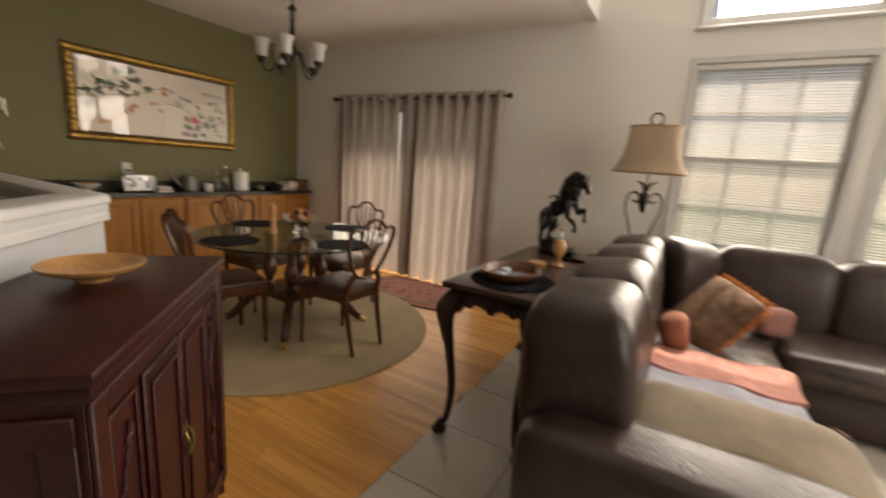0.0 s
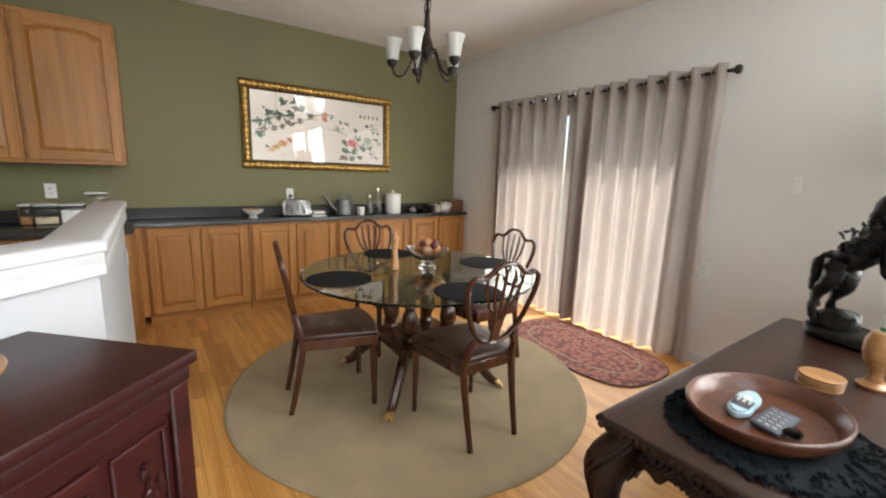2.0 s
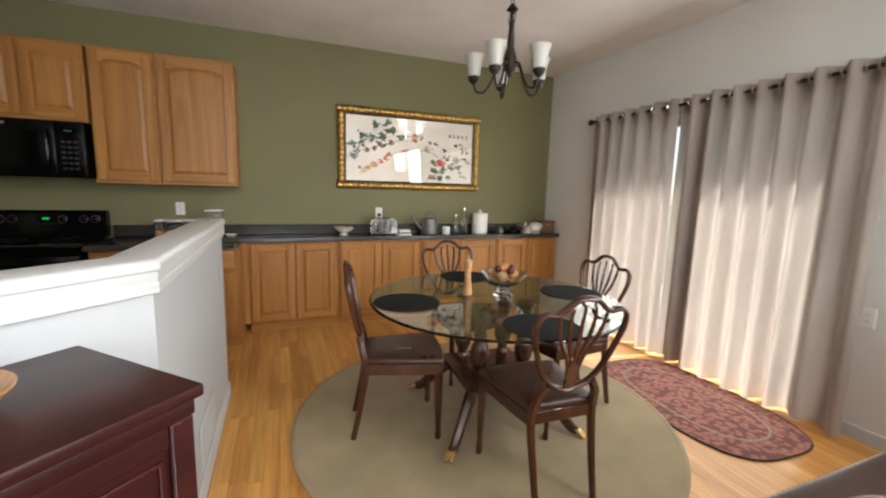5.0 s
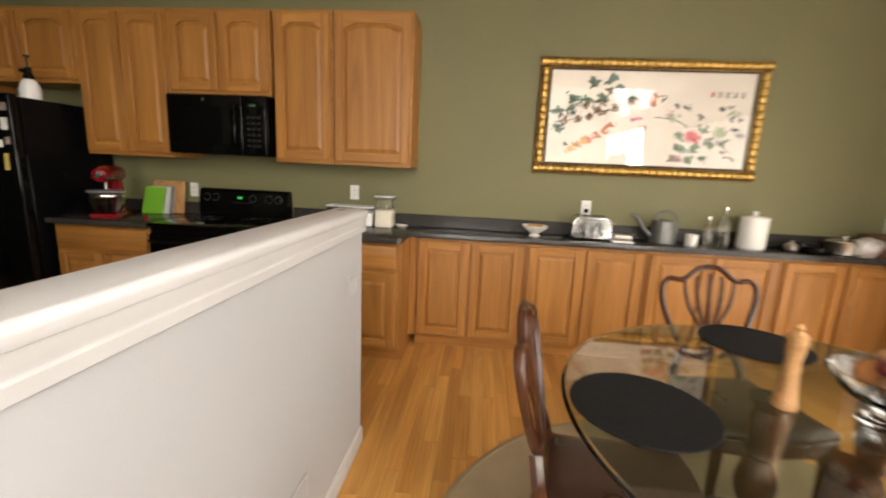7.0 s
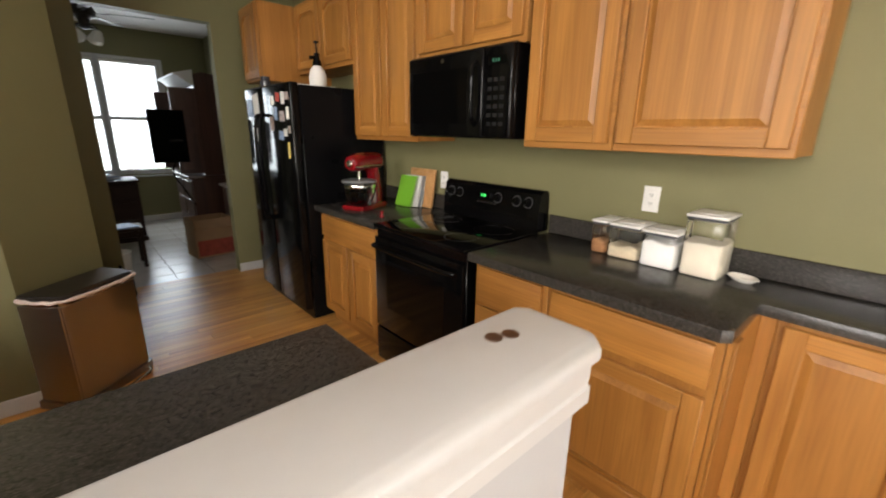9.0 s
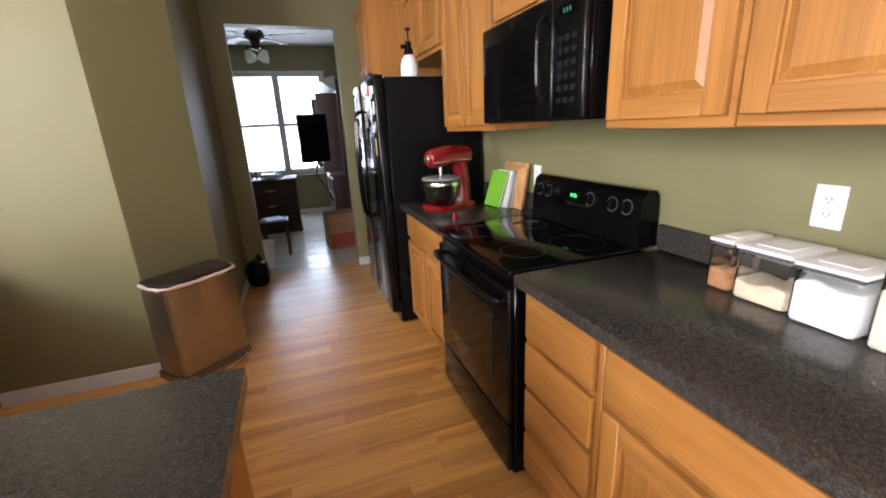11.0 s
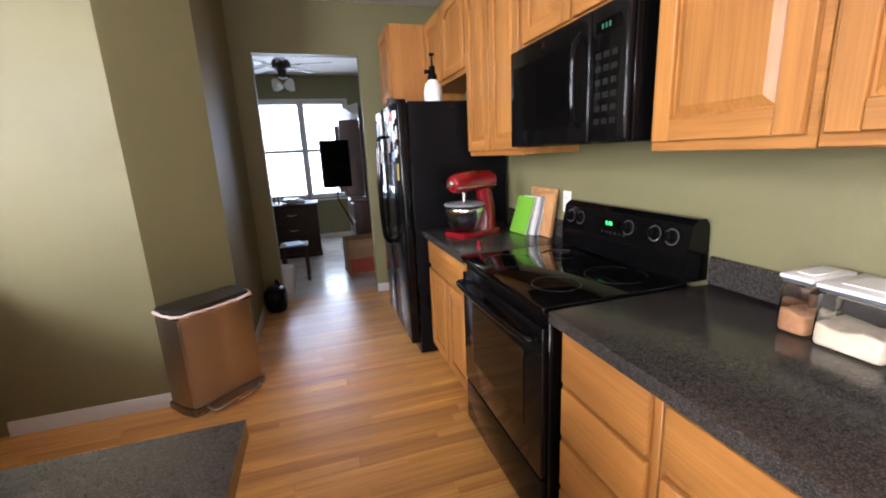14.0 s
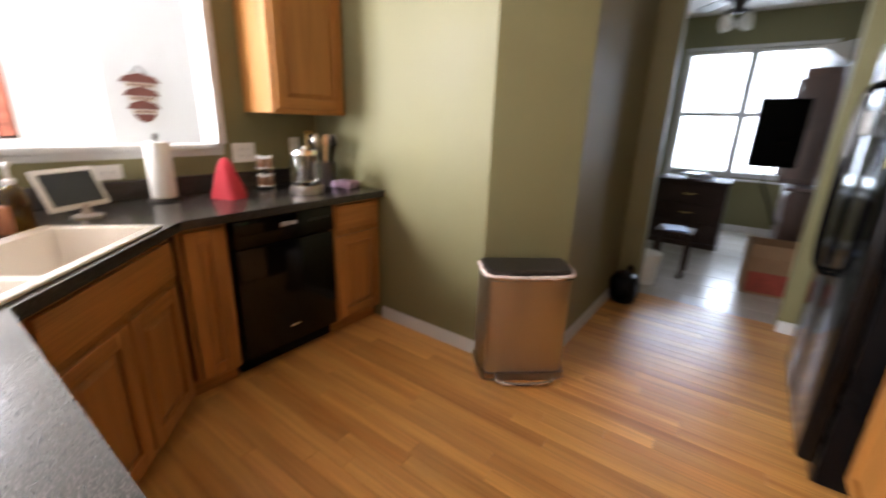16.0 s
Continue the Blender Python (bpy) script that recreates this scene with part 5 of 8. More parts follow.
part("rim", tube([(0.177 * math.cos(2 * math.pi * k / 64), 0.177 * 1.25 * math.sin(2 * math.pi * k / 64), 0.0565) for k in range(64)], 0.0042, 8, closed=True), TRAYW, tray_ob, "rounded rim")
PALEB = mat("pale_blue_plastic", (0.40, 0.55, 0.62), 0.35, var=0.05, bump=0.0)
PRINT = mat("dark_print", (0.03, 0.035, 0.05), 0.5, bump=0.0)
gad = thing("handheld_remote", pose(-0.022, 2.44, TT + 0.018, 2, 3, 2) @ Matrix.Scale(1.15, 4), "pale blue waisted handheld remote with dark printed buttons", "remote control")
wst = []
for k in range(28):
    a = 2 * math.pi * k / 28
    wst.append((0.027 * math.cos(a) * (1 - 0.28 * math.cos(a) ** 2 * (1 - abs(math.sin(a)))), 0.060 * math.sin(a)))
shell = standing(wst, 0, 0.018)
bmesh.ops.bevel(shell, geom=[e for e in shell.edges if abs(e.verts[0].co.z - e.verts[1].co.z) < 1e-5], offset=0.005, segments=2, affect="EDGES")
part("shell", shell, PALEB, gad)
part("print", box(-0.017, 0.017, -0.036, 0.004, 0.0181, 0.0186, 0.0), PRINT, gad, "dark printed field")
part("display", box(-0.011, 0.011, -0.030, -0.016, 0.0187, 0.0192), mat("grey_display", (0.12, 0.11, 0.12), 0.2, bump=0.0), gad)
for k in range(6):
    part("button", lathe([(0.003, 0), (0.003, 0.0012), (0.001, 0.0015)], 10), PLASTICW, gad, m=pose(-0.010 + 0.010 * (k % 3), -0.010 + 0.010 * (k // 3), 0.0187))
part("dial", lathe([(0.008, 0), (0.008, 0.0015), (0.006, 0.002), (0.002, 0.0022)], 16), PLASTICW, gad, m=pose(0, 0.013, 0.0181))
rm2 = thing("flat_remote", pose(0.045, 2.425, TT + 0.018, 0, 4, -4) @ Matrix.Scale(1.1, 4), "flat slate grey remote with rows of small keys", "remote control")
part("body", box(-0.026, 0.026, -0.055, 0.055, 0, 0.010, 0.003, seg=2), mat("slate_case", (0.07, 0.08, 0.10), 0.5, bump=0.1), rm2)
for k in range(15):
    part("key", box(-0.018 + 0.013 * (k % 3), -0.010 + 0.013 * (k % 3), -0.044 + 0.018 * (k // 3), -0.038 + 0.018 * (k // 3), 0.0101, 0.0112), mat("pale_key", (0.30, 0.31, 0.33), 0.5, bump=0.0) if k == 0 else bpy.data.materials["pale_key"], rm2)
solid("trinket", rumple(puff(0.018, 0.014, 0.009, 0.8, 0.8, 8, 12), 0.006, 60), BLACK, pose(0.085, 2.39, TT + 0.028), "small black trinket in the tray", "trinket")
cst = thing("coaster_set", pose(0.04, 2.80, TT), "round stack of pale wooden coasters", "coasters")
for i in range(4):
    part("coaster", lathe([(0.050, 0), (0.052, 0.002), (0.052, 0.009), (0.050, 0.011)], 28), BLOND, cst, m=pose(0.001 * i, 0.001 * i, 0.0085 * i) @ Matrix.Diagonal((1, 1, 0.73, 1)))
gb = thing("wooden_vase", pose(0.130, 2.925, TT), "small turned pale wooden vase with a bottle in it", "vase")
part("body", lathe([(0.036, 0), (0.038, 0.008), (0.022, 0.018), (0.016, 0.036), (0.018, 0.052), (0.032, 0.075), (0.038, 0.105), (0.037, 0.135), (0.027, 0.160), (0.023, 0.162), (0.0, 0.160)], 24), BLOND, gb)
bt = solid("sauce_bottle", lathe([(0.012, 0.0), (0.013, 0.05), (0.013, 0.075), (0.008, 0.085), (0.007, 0.10)], 14), mat("label_white", (0.70, 0.70, 0.66), 0.4, bump=0.0), pose(0.130, 2.925, TT + 0.161) @ Matrix.Diagonal((0.9, 0.9, 0.55, 1)), "small sauce bottle with a red cap", "bottle")
part("cap", lathe([(0.0085, 0.1005), (0.0085, 0.125), (0.006, 0.127)], 12), RED, bt, "red cap")
part("band", lathe([(0.0135, 0.012), (0.0135, 0.030)], 14), mat("label_green", (0.05, 0.22, 0.09), 0.4, bump=0.0), bt, "green label band")
solid("paper_knife", box(-0.225, 0.225, -0.012, 0.012, 0, 0.014, 0.005, seg=2), BLACK, pose(0.06, 3.28, TT, 0, 0, -33), "long black case laid across the table", "case")
solid("remote_control", box(-0.085, 0.085, -0.020, 0.020, 0, 0.018, 0.006, seg=2), BLACK, pose(0.17, 3.16, TT, 0, 0, -8), "long black remote control", "remote control")


# rearing horse: one form
hs = bmesh.new()
merge(hs, rumple(puff(0.175, 0.095, 0.022, 0.5, 0.8, 8, 24), 0.010, 22), pose(0.0, 0, 0.024))
merge(hs, rumple(puff(0.075, 0.06, 0.05, 0.8, 0.8, 10, 16), 0.014, 22), pose(-0.06, 0, 0.06))


def limb(pts, rad):
    tube(spread(pts, 5), [rad[min(i // 5, len(rad) - 1)] + (rad[min(i // 5 + 1, len(rad) - 1)] - rad[min(i // 5, len(rad) - 1)]) * (i % 5) / 5 for i in range(5 * (len(pts) - 1) + 1)], 10, hs)


limb([(-0.095, 0.0, 0.27), (-0.045, 0, 0.31), (0.02, 0, 0.365), (0.085, 0, 0.415), (0.125, 0, 0.44)], [0.040, 0.062, 0.052, 0.056, 0.036])
limb([(0.095, 0, 0.43), (0.13, 0, 0.48), (0.165, 0, 0.49)], [0.052, 0.040, 0.032])
limb([(0.145, 0, 0.505), (0.185, 0, 0.475), (0.205, 0, 0.425)], [0.030, 0.032, 0.017])
for s in (-1, 1):
    limb([(-0.085, s * 0.03, 0.285), (-0.085 + 0.02 * s, s * 0.036, 0.205), (-0.125 + 0.02 * s, s * 0.036, 0.13), (-0.105 + 0.02 * s, s * 0.036, 0.05)], [0.046, 0.034, 0.018, 0.018])
limb([(0.085, 0.032, 0.385), (0.125, 0.038, 0.30), (0.175, 0.038, 0.315), (0.19, 0.036, 0.255), (0.180, 0.036, 0.235)], [0.034, 0.022, 0.016, 0.014, 0.016])
limb([(0.07, -0.032, 0.375), (0.075, -0.038, 0.275), (0.13, -0.038, 0.235), (0.150, -0.036, 0.19), (0.13, -0.036, 0.175)], [0.034, 0.022, 0.016, 0.014, 0.016])
limb([(-0.115, 0, 0.30), (-0.16, 0, 0.27), (-0.165, 0, 0.19), (-0.145, 0, 0.10)], [0.018, 0.026, 0.024, 0.010])
limb([(0.16, 0, 0.535), (0.10, 0, 0.520), (0.055, 0, 0.470), (0.02, 0, 0.430)], [0.016, 0.026, 0.030, 0.016])
limb([(0.175, 0.012, 0.515), (0.182, 0.014, 0.550)], [0.010, 0.003])
limb([(0.0, 0.0, 0.40), (0.02, 0.0, 0.47), (0.075, 0.0, 0.525), (0.12, 0.0, 0.555)], [0.040, 0.045, 0.038, 0.022])
for k in range(110):
    a = random.Random(k).uniform(-0.1, 0.13)
    merge(hs, rumple(puff(0.019, 0.008, 0.006, 0.9, 0.9, 6, 8), 0.009, 60), pose(a, random.Random(k + 50).uniform(-0.062, 0.062), 0.375 + a * 0.60 + random.Random(k + 90).uniform(-0.06, 0.065), 0, k * 31, 0))
hs = rumple(rumple(rumple(hs, 0.008, 26), 0.007, 55), 0.0045, 120)
hs.transform(Matrix.Diagonal((0.82, 1.0, 1.02, 1)))
solid("horse_statue", hs, STATUE, pose(0.015, 3.33, TT, 0, 0, -8), "dark bronze statue of a rearing horse on a rocky base", "statue", sharp=42)

# corner table and lamp
ct = thing("corner_table", pose(0.30, 4.22, 0), "small round dark corner table behind the sofa", "table")
part("tabletop", lathe([(0.27, 0.66), (0.28, 0.67), (0.28, 0.685), (0.27, 0.695)], 40), DARK, ct)
part("pedestal", lathe([(0.05, 0.05), (0.06, 0.10), (0.03, 0.16), (0.045, 0.30), (0.03, 0.5), (0.06, 0.659)], 16), DARK, ct)
part("base", lathe([(0.20, 0.0), (0.20, 0.03), (0.06, 0.05)], 32), DARK, ct)
tl = thing("table_lamp", pose(0.46, 4.10, 0.696), "iron scroll table lamp with a beige bell shade", "lamp")
SHADE = cloth_through("lamp_shade", (0.38, 0.29, 0.20), 0.25)
part("base", rumple(lathe([(0.11, 0), (0.12, 0.012), (0.07, 0.035), (0.05, 0.06), (0.02, 0.09)], 24), 0.006, 30), BRONZE, tl)
for s in (-1, 1):
    part("scroll", tube(spread([(s * 0.02, 0, 0.06), (s * 0.05, 0, 0.20), (s * 0.095, 0, 0.36), (s * 0.13, 0, 0.47), (s * 0.12, 0, 0.57), (s * 0.07, 0, 0.60), (s * 0.035, 0, 0.56), (s * 0.055, 0, 0.52), (s * 0.085, 0, 0.54)], 5), 0.009, 8), BRONZE, tl, "curled iron bar")
    part("foot_leaf", tube(spread([(s * 0.04, 0, 0.03), (s * 0.10, -0.01, 0.13), (s * 0.15, -0.02, 0.10), (s * 0.16, -0.02, 0.02)], 5), 0.014, 8, squash=0.4), BRONZE, tl, "iron leaf")
part("pineapple", rumple(lathe([(0.008, 0.44), (0.026, 0.47), (0.040, 0.52), (0.036, 0.58), (0.014, 0.62)], 14), 0.005, 70), BRONZE, tl, "iron pineapple ornament")
for k in range(8):
    a = k * math.pi / 4
    part("leaf", tube(spread([(0.010 * math.cos(a), 0.010 * math.sin(a), 0.61), (0.035 * math.cos(a), 0.035 * math.sin(a), 0.665), (0.075 * math.cos(a), 0.075 * math.sin(a), 0.685)], 4), [0.010 - 0.0009 * i for i in range(9)], 6, squash=0.35), BRONZE, tl, "iron crown leaf")
part("stem", tube([(0, 0, 0.60), (0, 0, 1.10)], 0.006, 8), BRONZE, tl)
sh = bmesh.new()
rows = []
for z, r in ((0.755, 0.265), (0.80, 0.238), (0.88, 0.205), (0.98, 0.186), (1.10, 0.178)):
    rows.append([sh.verts.new((r * math.copysign(abs(math.cos(a)) ** 0.6, math.cos(a)), r * 0.8 * math.copysign(abs(math.sin(a)) ** 0.6, math.sin(a)), z)) for a in [2 * math.pi * k / 40 for k in range(40)]])
for a, b in zip(rows, rows[1:]):
    for k in range(40):
        sh.faces.new((a[k], a[(k + 1) % 40], b[(k + 1) % 40], b[k]))
part("shade", sh, SHADE, tl, "beige fabric bell shade", sharp=60)
for z, r in ((0.756, 0.266), (1.099, 0.179)):
    ring = [(r * math.copysign(abs(math.cos(a)) ** 0.6, math.cos(a)), r * 0.8 * math.copysign(abs(math.sin(a)) ** 0.6, math.sin(a)), z) for a in [2 * math.pi * k / 40 for k in range(40)]]
    part("shade_trim", tube(ring, 0.007, 6, closed=True), mat("shade_trim", (0.30, 0.20, 0.11), 0.7, bump=0.1), tl)
ring = [(0.045 * math.cos(2 * math.pi * k / 20), 0, 1.16 + 0.045 * math.sin(2 * math.pi * k / 20)) for k in range(20)]
part("finial", tube(ring, 0.008, 6, closed=True), BRONZE, tl, "iron ring finial")

# leather sectional
sf = thing("sectional_sofa", I, "brown leather sectional sofa with tall padded backs", "sofa")
part("base", box(0.40, 1.28, 1.62, 4.30, 0.05, 0.30, 0.02, seg=2), LEATHER, sf)
part("base", box(1.281, 3.25, 3.45, 4.30, 0.05, 0.30, 0.02, seg=2), LEATHER, sf)
part("back_frame", box(0.360, 0.52, 1.70, 4.42, 0.06, 0.62, 0.05, seg=3), LEATHER, sf)
part("back_frame", box(0.521, 3.25, 4.26, 4.42, 0.06, 0.80, 0.04, seg=3), LEATHER, sf)
ys = [1.72, 2.28, 2.84, 3.40, 3.96]
for a, b in zip(ys, ys[1:]):
    part("back_cushion", rumple(puff(0.190, (b - a) / 2 + 0.010, 0.37, 0.50, 0.28, 16, 36), 0.016, 9), LEATHER, sf, "plump leather back cushion", m=pose(0.515, (a + b) / 2, 0.63, 0, -6, 0), sharp=80)
part("back_cushion", rumple(puff(0.30, 0.20, 0.29, 0.42, 0.35, 12, 28), 0.012, 7), LEATHER, sf, "corner back cushion", m=pose(0.74, 4.08, 0.68, 0, 0, -45), sharp=80)
xs = [1.02, 1.70, 2.40, 3.10]
for a, b in zip(xs, xs[1:]):
    part("back_cushion", rumple(puff((b - a) / 2 + 0.012, 0.15, 0.30, 0.42, 0.30, 12, 28), 0.012, 7), LEATHER, sf, "plump leather back cushion", m=pose((a + b) / 2, 4.12, 0.68, -7, 0, 0), sharp=80)
for a, b in zip([1.86, 2.42, 2.98], [2.42, 2.98, 3.54]):
    part("seat_cushion", rumple(puff(0.36, (b - a) / 2 + 0.006, 0.10, 0.35, 0.25, 10, 32), 0.010, 6), LEATHER, sf, "thick leather seat cushion", m=pose(0.98, (a + b) / 2, 0.385), sharp=80)
part("seat_cushion", rumple(puff(0.40, 0.33, 0.10, 0.35, 0.25, 10, 32), 0.010, 6), LEATHER, sf, "thick leather seat cushion", m=pose(0.98, 3.86, 0.385), sharp=80)
for a, b in zip([1.36, 2.06, 2.72], [2.06, 2.72, 3.28]):
    part("seat_cushion", rumple(puff((b - a) / 2 + 0.006, 0.36, 0.10, 0.35, 0.25, 10, 32), 0.010, 6), LEATHER, sf, "thick leather seat cushion", m=pose((a + b) / 2, 3.74, 0.385), sharp=80)
part("armrest", rumple(puff(0.48, 0.155, 0.19, 0.4, 0.3, 12, 32), 0.010, 7), LEATHER, sf, "padded leather armrest", m=pose(0.86, 1.70, 0.45), sharp=80)
part("arm_panel", box(0.42, 1.30, 1.56, 1.80, 0.05, 0.36, 0.04, seg=3), LEATHER, sf)

# cushions and throws
PATT = mat("brown_damask", (0.16, 0.085, 0.045), 0.85, var=0.55, scale=22, fine=240, bump=0.5)
FRINGE = mat("orange_fringe", (0.55, 0.20, 0.06), 0.9, var=0.35, scale=40, fine=200, bump=0.6)
cu = thing("throw_pillow", pose(0.98, 3.32, 0.62, 52, 8, -62), "brown damask throw pillow with an orange fringe", "pillow")
part("cover", rumple(puff(0.23, 0.23, 0.075, 0.75, 0.30, 12, 32), 0.010, 9), PATT, cu, sharp=80)
fb = bmesh.new()
for i in range(150):
    u = i / 150 * 4
    k, f = int(u), (u - int(u)) * 2 - 1
    c = [(f, -1), (1, f), (-f, 1), (-1, -f)][k]
    d = [(0, -1), (1, 0), (0, 1), (-1, 0)][k]
    p0 = Vector((c[0] * 0.215, c[1] * 0.215, 0))
    tube([p0, p0 + Vector((d[0], d[1], 0)) * 0.022 + Vector((0, 0, 0.008 * math.sin(i * 2.3))), p0 + Vector((d[0], d[1], 0)) * 0.042 + Vector((0.006 * math.sin(i), 0.006 * math.cos(i), -0.006))], 0.006, 4, fb)
part("fringe", fb, FRINGE, cu, "orange fringe")
np_ = thing("throw_pillow", pose(1.02, 1.96, 0.555, 14, 3, 8), "large beige and brown cushion against the armrest", "pillow")
part("cover", rumple(puff(0.34, 0.22, 0.075, 0.75, 0.35, 12, 32), 0.014, 7), mat("beige_velvet", (0.21, 0.16, 0.10), 0.85, var=0.25, scale=8, fine=240, bump=0.4, sheen=0.3), np_, sharp=80)
for sx in (-1, 1):
    part("tassel", rumple(lathe([(0.012, 0), (0.020, -0.02), (0.026, -0.07)], 10), 0.004, 60), mat("brown_fringe", (0.10, 0.05, 0.03), 0.9, var=0.4, bump=0.5), np_, "brown corner tassel", m=pose(sx * 0.33, 0.20, 0, 60 * sx, 0, 0))


def throw(x0, x1, y0, y1, z, material, label, seed):
    bm = bmesh.new()
    n = 26
    lo, hi = [], []
    for i in range(n + 1):
        for arr, dz in ((lo, 0.0), (hi, 0.018)):
            row = []
            for j in range(n + 1):
                x, y = x0 + (x1 - x0) * i / n, y0 + (y1 - y0) * j / n
                h = 0.016 * noise.noise(Vector((x * 6 + seed, y * 7, 0.3))) + 0.010 * math.sin(x * 18 + y * 7 + seed)
                row.append(bm.verts.new((x + 0.02 * noise.noise(Vector((y * 5, seed, 0))), y + 0.02 * noise.noise(Vector((x * 5, seed, 3))), z + dz + max(h, -0.008))))
            arr.append(row)
    for i in range(n):
        for j in range(n):
            bm.faces.new((hi[i][j], hi[i + 1][j], hi[i + 1][j + 1], hi[i][j + 1]))
            bm.faces.new((lo[i][j], lo[i][j + 1], lo[i + 1][j + 1], lo[i + 1][j]))
    for i in range(n):
        for a, b in ((0, 0), (n, n)):
            bm.faces.new((lo[i][a], lo[i + 1][a], hi[i + 1][a], hi[i][a]))
            bm.faces.new((lo[a][i], lo[a][i + 1], hi[a][i + 1], hi[a][i]))
    return solid("throw_blanket", bm, material, I, label, "blanket", sharp=80)


throw(0.72, 1.32, 2.62, 2.95, 0.49, mat("rose_blanket", (0.50, 0.23, 0.19), 0.9, var=0.2, scale=14, fine=260, bump=0.6), "rumpled rose-coloured throw on the leather seat", 2)
throw(0.70, 1.30, 2.06, 2.60, 0.486, mat("grey_blanket", (0.34, 0.34, 0.40), 0.9, var=0.15, scale=10, fine=260, bump=0.5), "thin blue-grey blanket spread over the seat", 9)
# two added forms: pinkish-orange light on the sofa leather, put into their colour
solid("lit_leather_lump", rumple(puff(0.075, 0.12, 0.105, 0.75, 0.75, 14, 24), 0.016, 9), mat("orange_lit_leather", (0.24, 0.085, 0.045), 0.85, var=0.2, fine=240, bump=0.4), pose(0.80, 3.02, 0.575, 0, -12, 0), "small orange form standing for lit leather at the sofa back", "cushion", sharp=80)
solid("lit_leather_lump", rumple(puff(0.10, 0.07, 0.09, 0.6, 0.6, 12, 24), 0.008, 9), mat("pink_lit_leather", (0.28, 0.13, 0.105), 0.85, var=0.2, fine=240, bump=0.4), pose(1.33, 3.62, 0.585, 0, 0, 20), "small pink form standing for lit leather on the sofa", "cushion", sharp=80)

# light switch on the north wall
sw = thing("light_switch", pose(-0.565, N - 0.001, 1.39), "white wall switch plate", "switch")
part("plate", box(-0.024, 0.024, -0.006, 0, -0.050, 0.050, 0.002), PLASTICW, sw)
part("toggle", box(-0.006, 0.006, -0.014, -0.0062, -0.010, 0.012, 0.002), PLASTICW, sw)


# framed picture on the olive wall: x along the wall, front along -y
PM = pose(W, 2.888, 1.811, 0, 0, 90)
pf = thing("framed_picture", PM, "silk picture of birds and flowers in a gilt bamboo frame", "picture")
PW, PH, FW = 0.808, 0.424, 0.080
part("backing", box(-PW + 0.01, PW - 0.01, -0.012, -0.001, -PH + 0.01, PH - 0.01), mat("silk", (0.70, 0.62, 0.52), 0.8, var=0.06, scale=3, fine=400, bump=0.1), pf, "cream silk ground")
part("inner_slip", merge(merge(merge(box(-PW + FW, PW - FW, -0.022, -0.0125, -PH + FW, -PH + FW + 0.010), box(-PW + FW, PW - FW, -0.022, -0.0125, PH - FW - 0.010, PH - FW)), box(-PW + FW, -PW + FW + 0.010, -0.0218, -0.0125, -PH + FW, PH - FW)), box(PW - FW - 0.010, PW - FW, -0.0218, -0.0125, -PH + FW, PH - FW)), DARK, pf, "dark inner slip")
seg = 0.052


def bamboo(length, m, n):
    """A row of gilt beads between two slim dark fillets."""
    bm = bmesh.new()
    k = length / n
    prof = [(0.018, 0), (0.0235, 0.0035), (0.026, 0.010), (0.027, k / 2), (0.026, k - 0.010), (0.0235, k - 0.0035), (0.018, k)]
    for i in range(n):
        merge(bm, lathe(prof, 12), pose(-length / 2 + k * i, -0.022, 0, 0, 90, 0))
    side = part("frame_side", bm, GOLD, pf, "gilt bamboo moulding", m=m)
    for z in (-0.034, 0.034):
        part("fillet", tube([(-length / 2, -0.020, z), (length / 2, -0.020, z)], 0.006, 8), AGED, side, "slim dull gold fillet")
    return side


bamboo(2 * PW, pose(0, 0, PH - FW / 2), 30)
bamboo(2 * PW, pose(0, 0, -PH + FW / 2), 30)
bamboo(2 * PH - 2 * FW, pose(-PW + FW / 2, 0, 0, 0, 90, 0), 13)
bamboo(2 * PH - 2 * FW, pose(PW - FW / 2, 0, 0, 0, 90, 0), 13)
for z in (PH - FW / 2, -PH + FW / 2):
    part("frame_back", box(-PW, PW, -0.016, -0.001, z - FW / 2, z + FW / 2, 0.002), DARK, pf)
for x in (-PW + FW / 2, PW - FW / 2):
    part("frame_back", box(x - FW / 2, x + FW / 2, -0.0158, -0.001, -PH + FW, PH - FW, 0.002), DARK, pf)


def petals(rng, spots, size, thick=0.0012, y=-0.0125, n=7):
    bm = bmesh.new()
    for x, z, k in spots:
        for _ in range(2 * k):
            a, s = rng.uniform(0, 6.28), size * rng.uniform(0.6, 1.4)
            px, pz = x + rng.gauss(0, size * 1.3), z + rng.gauss(0, size * 1.0)
            if abs(px) > PW - FW - 0.02 or abs(pz) > PH - FW - 0.02:
                continue
            o = prism([(s * math.cos(2 * math.pi * i / n), 0.5 * s * math.sin(2 * math.pi * i / n)) for i in range(n)], 0, -thick)
            merge(bm, o, pose(px, y - rng.uniform(0, 0.0035), pz, 0, math.degrees(a), 0))
    return bm


rp = random.Random(21)
INK = mat("ink_black", (0.025, 0.025, 0.022), 0.8, bump=0.0)
SOFTG = mat("leaf_teal", (0.09, 0.15, 0.10), 0.8, var=0.5, scale=25, bump=0.0)
MIDG = mat("leaf_green", (0.10, 0.16, 0.07), 0.8, var=0.5, scale=25, bump=0.0)
part("leaves", petals(rp, [(-0.54, 0.14, 9), (-0.41, 0.25, 12), (-0.29, 0.28, 10), (-0.235, 0.21, 8), (-0.65, 0.04, 9), (-0.64, -0.09, 9), (-0.565, 0.05, 7), (-0.45, 0.12, 8), (-0.12, 0.14, 8), (-0.34, 0.14, 8)], 0.017), SOFTG, pf, "embroidered pine needles")
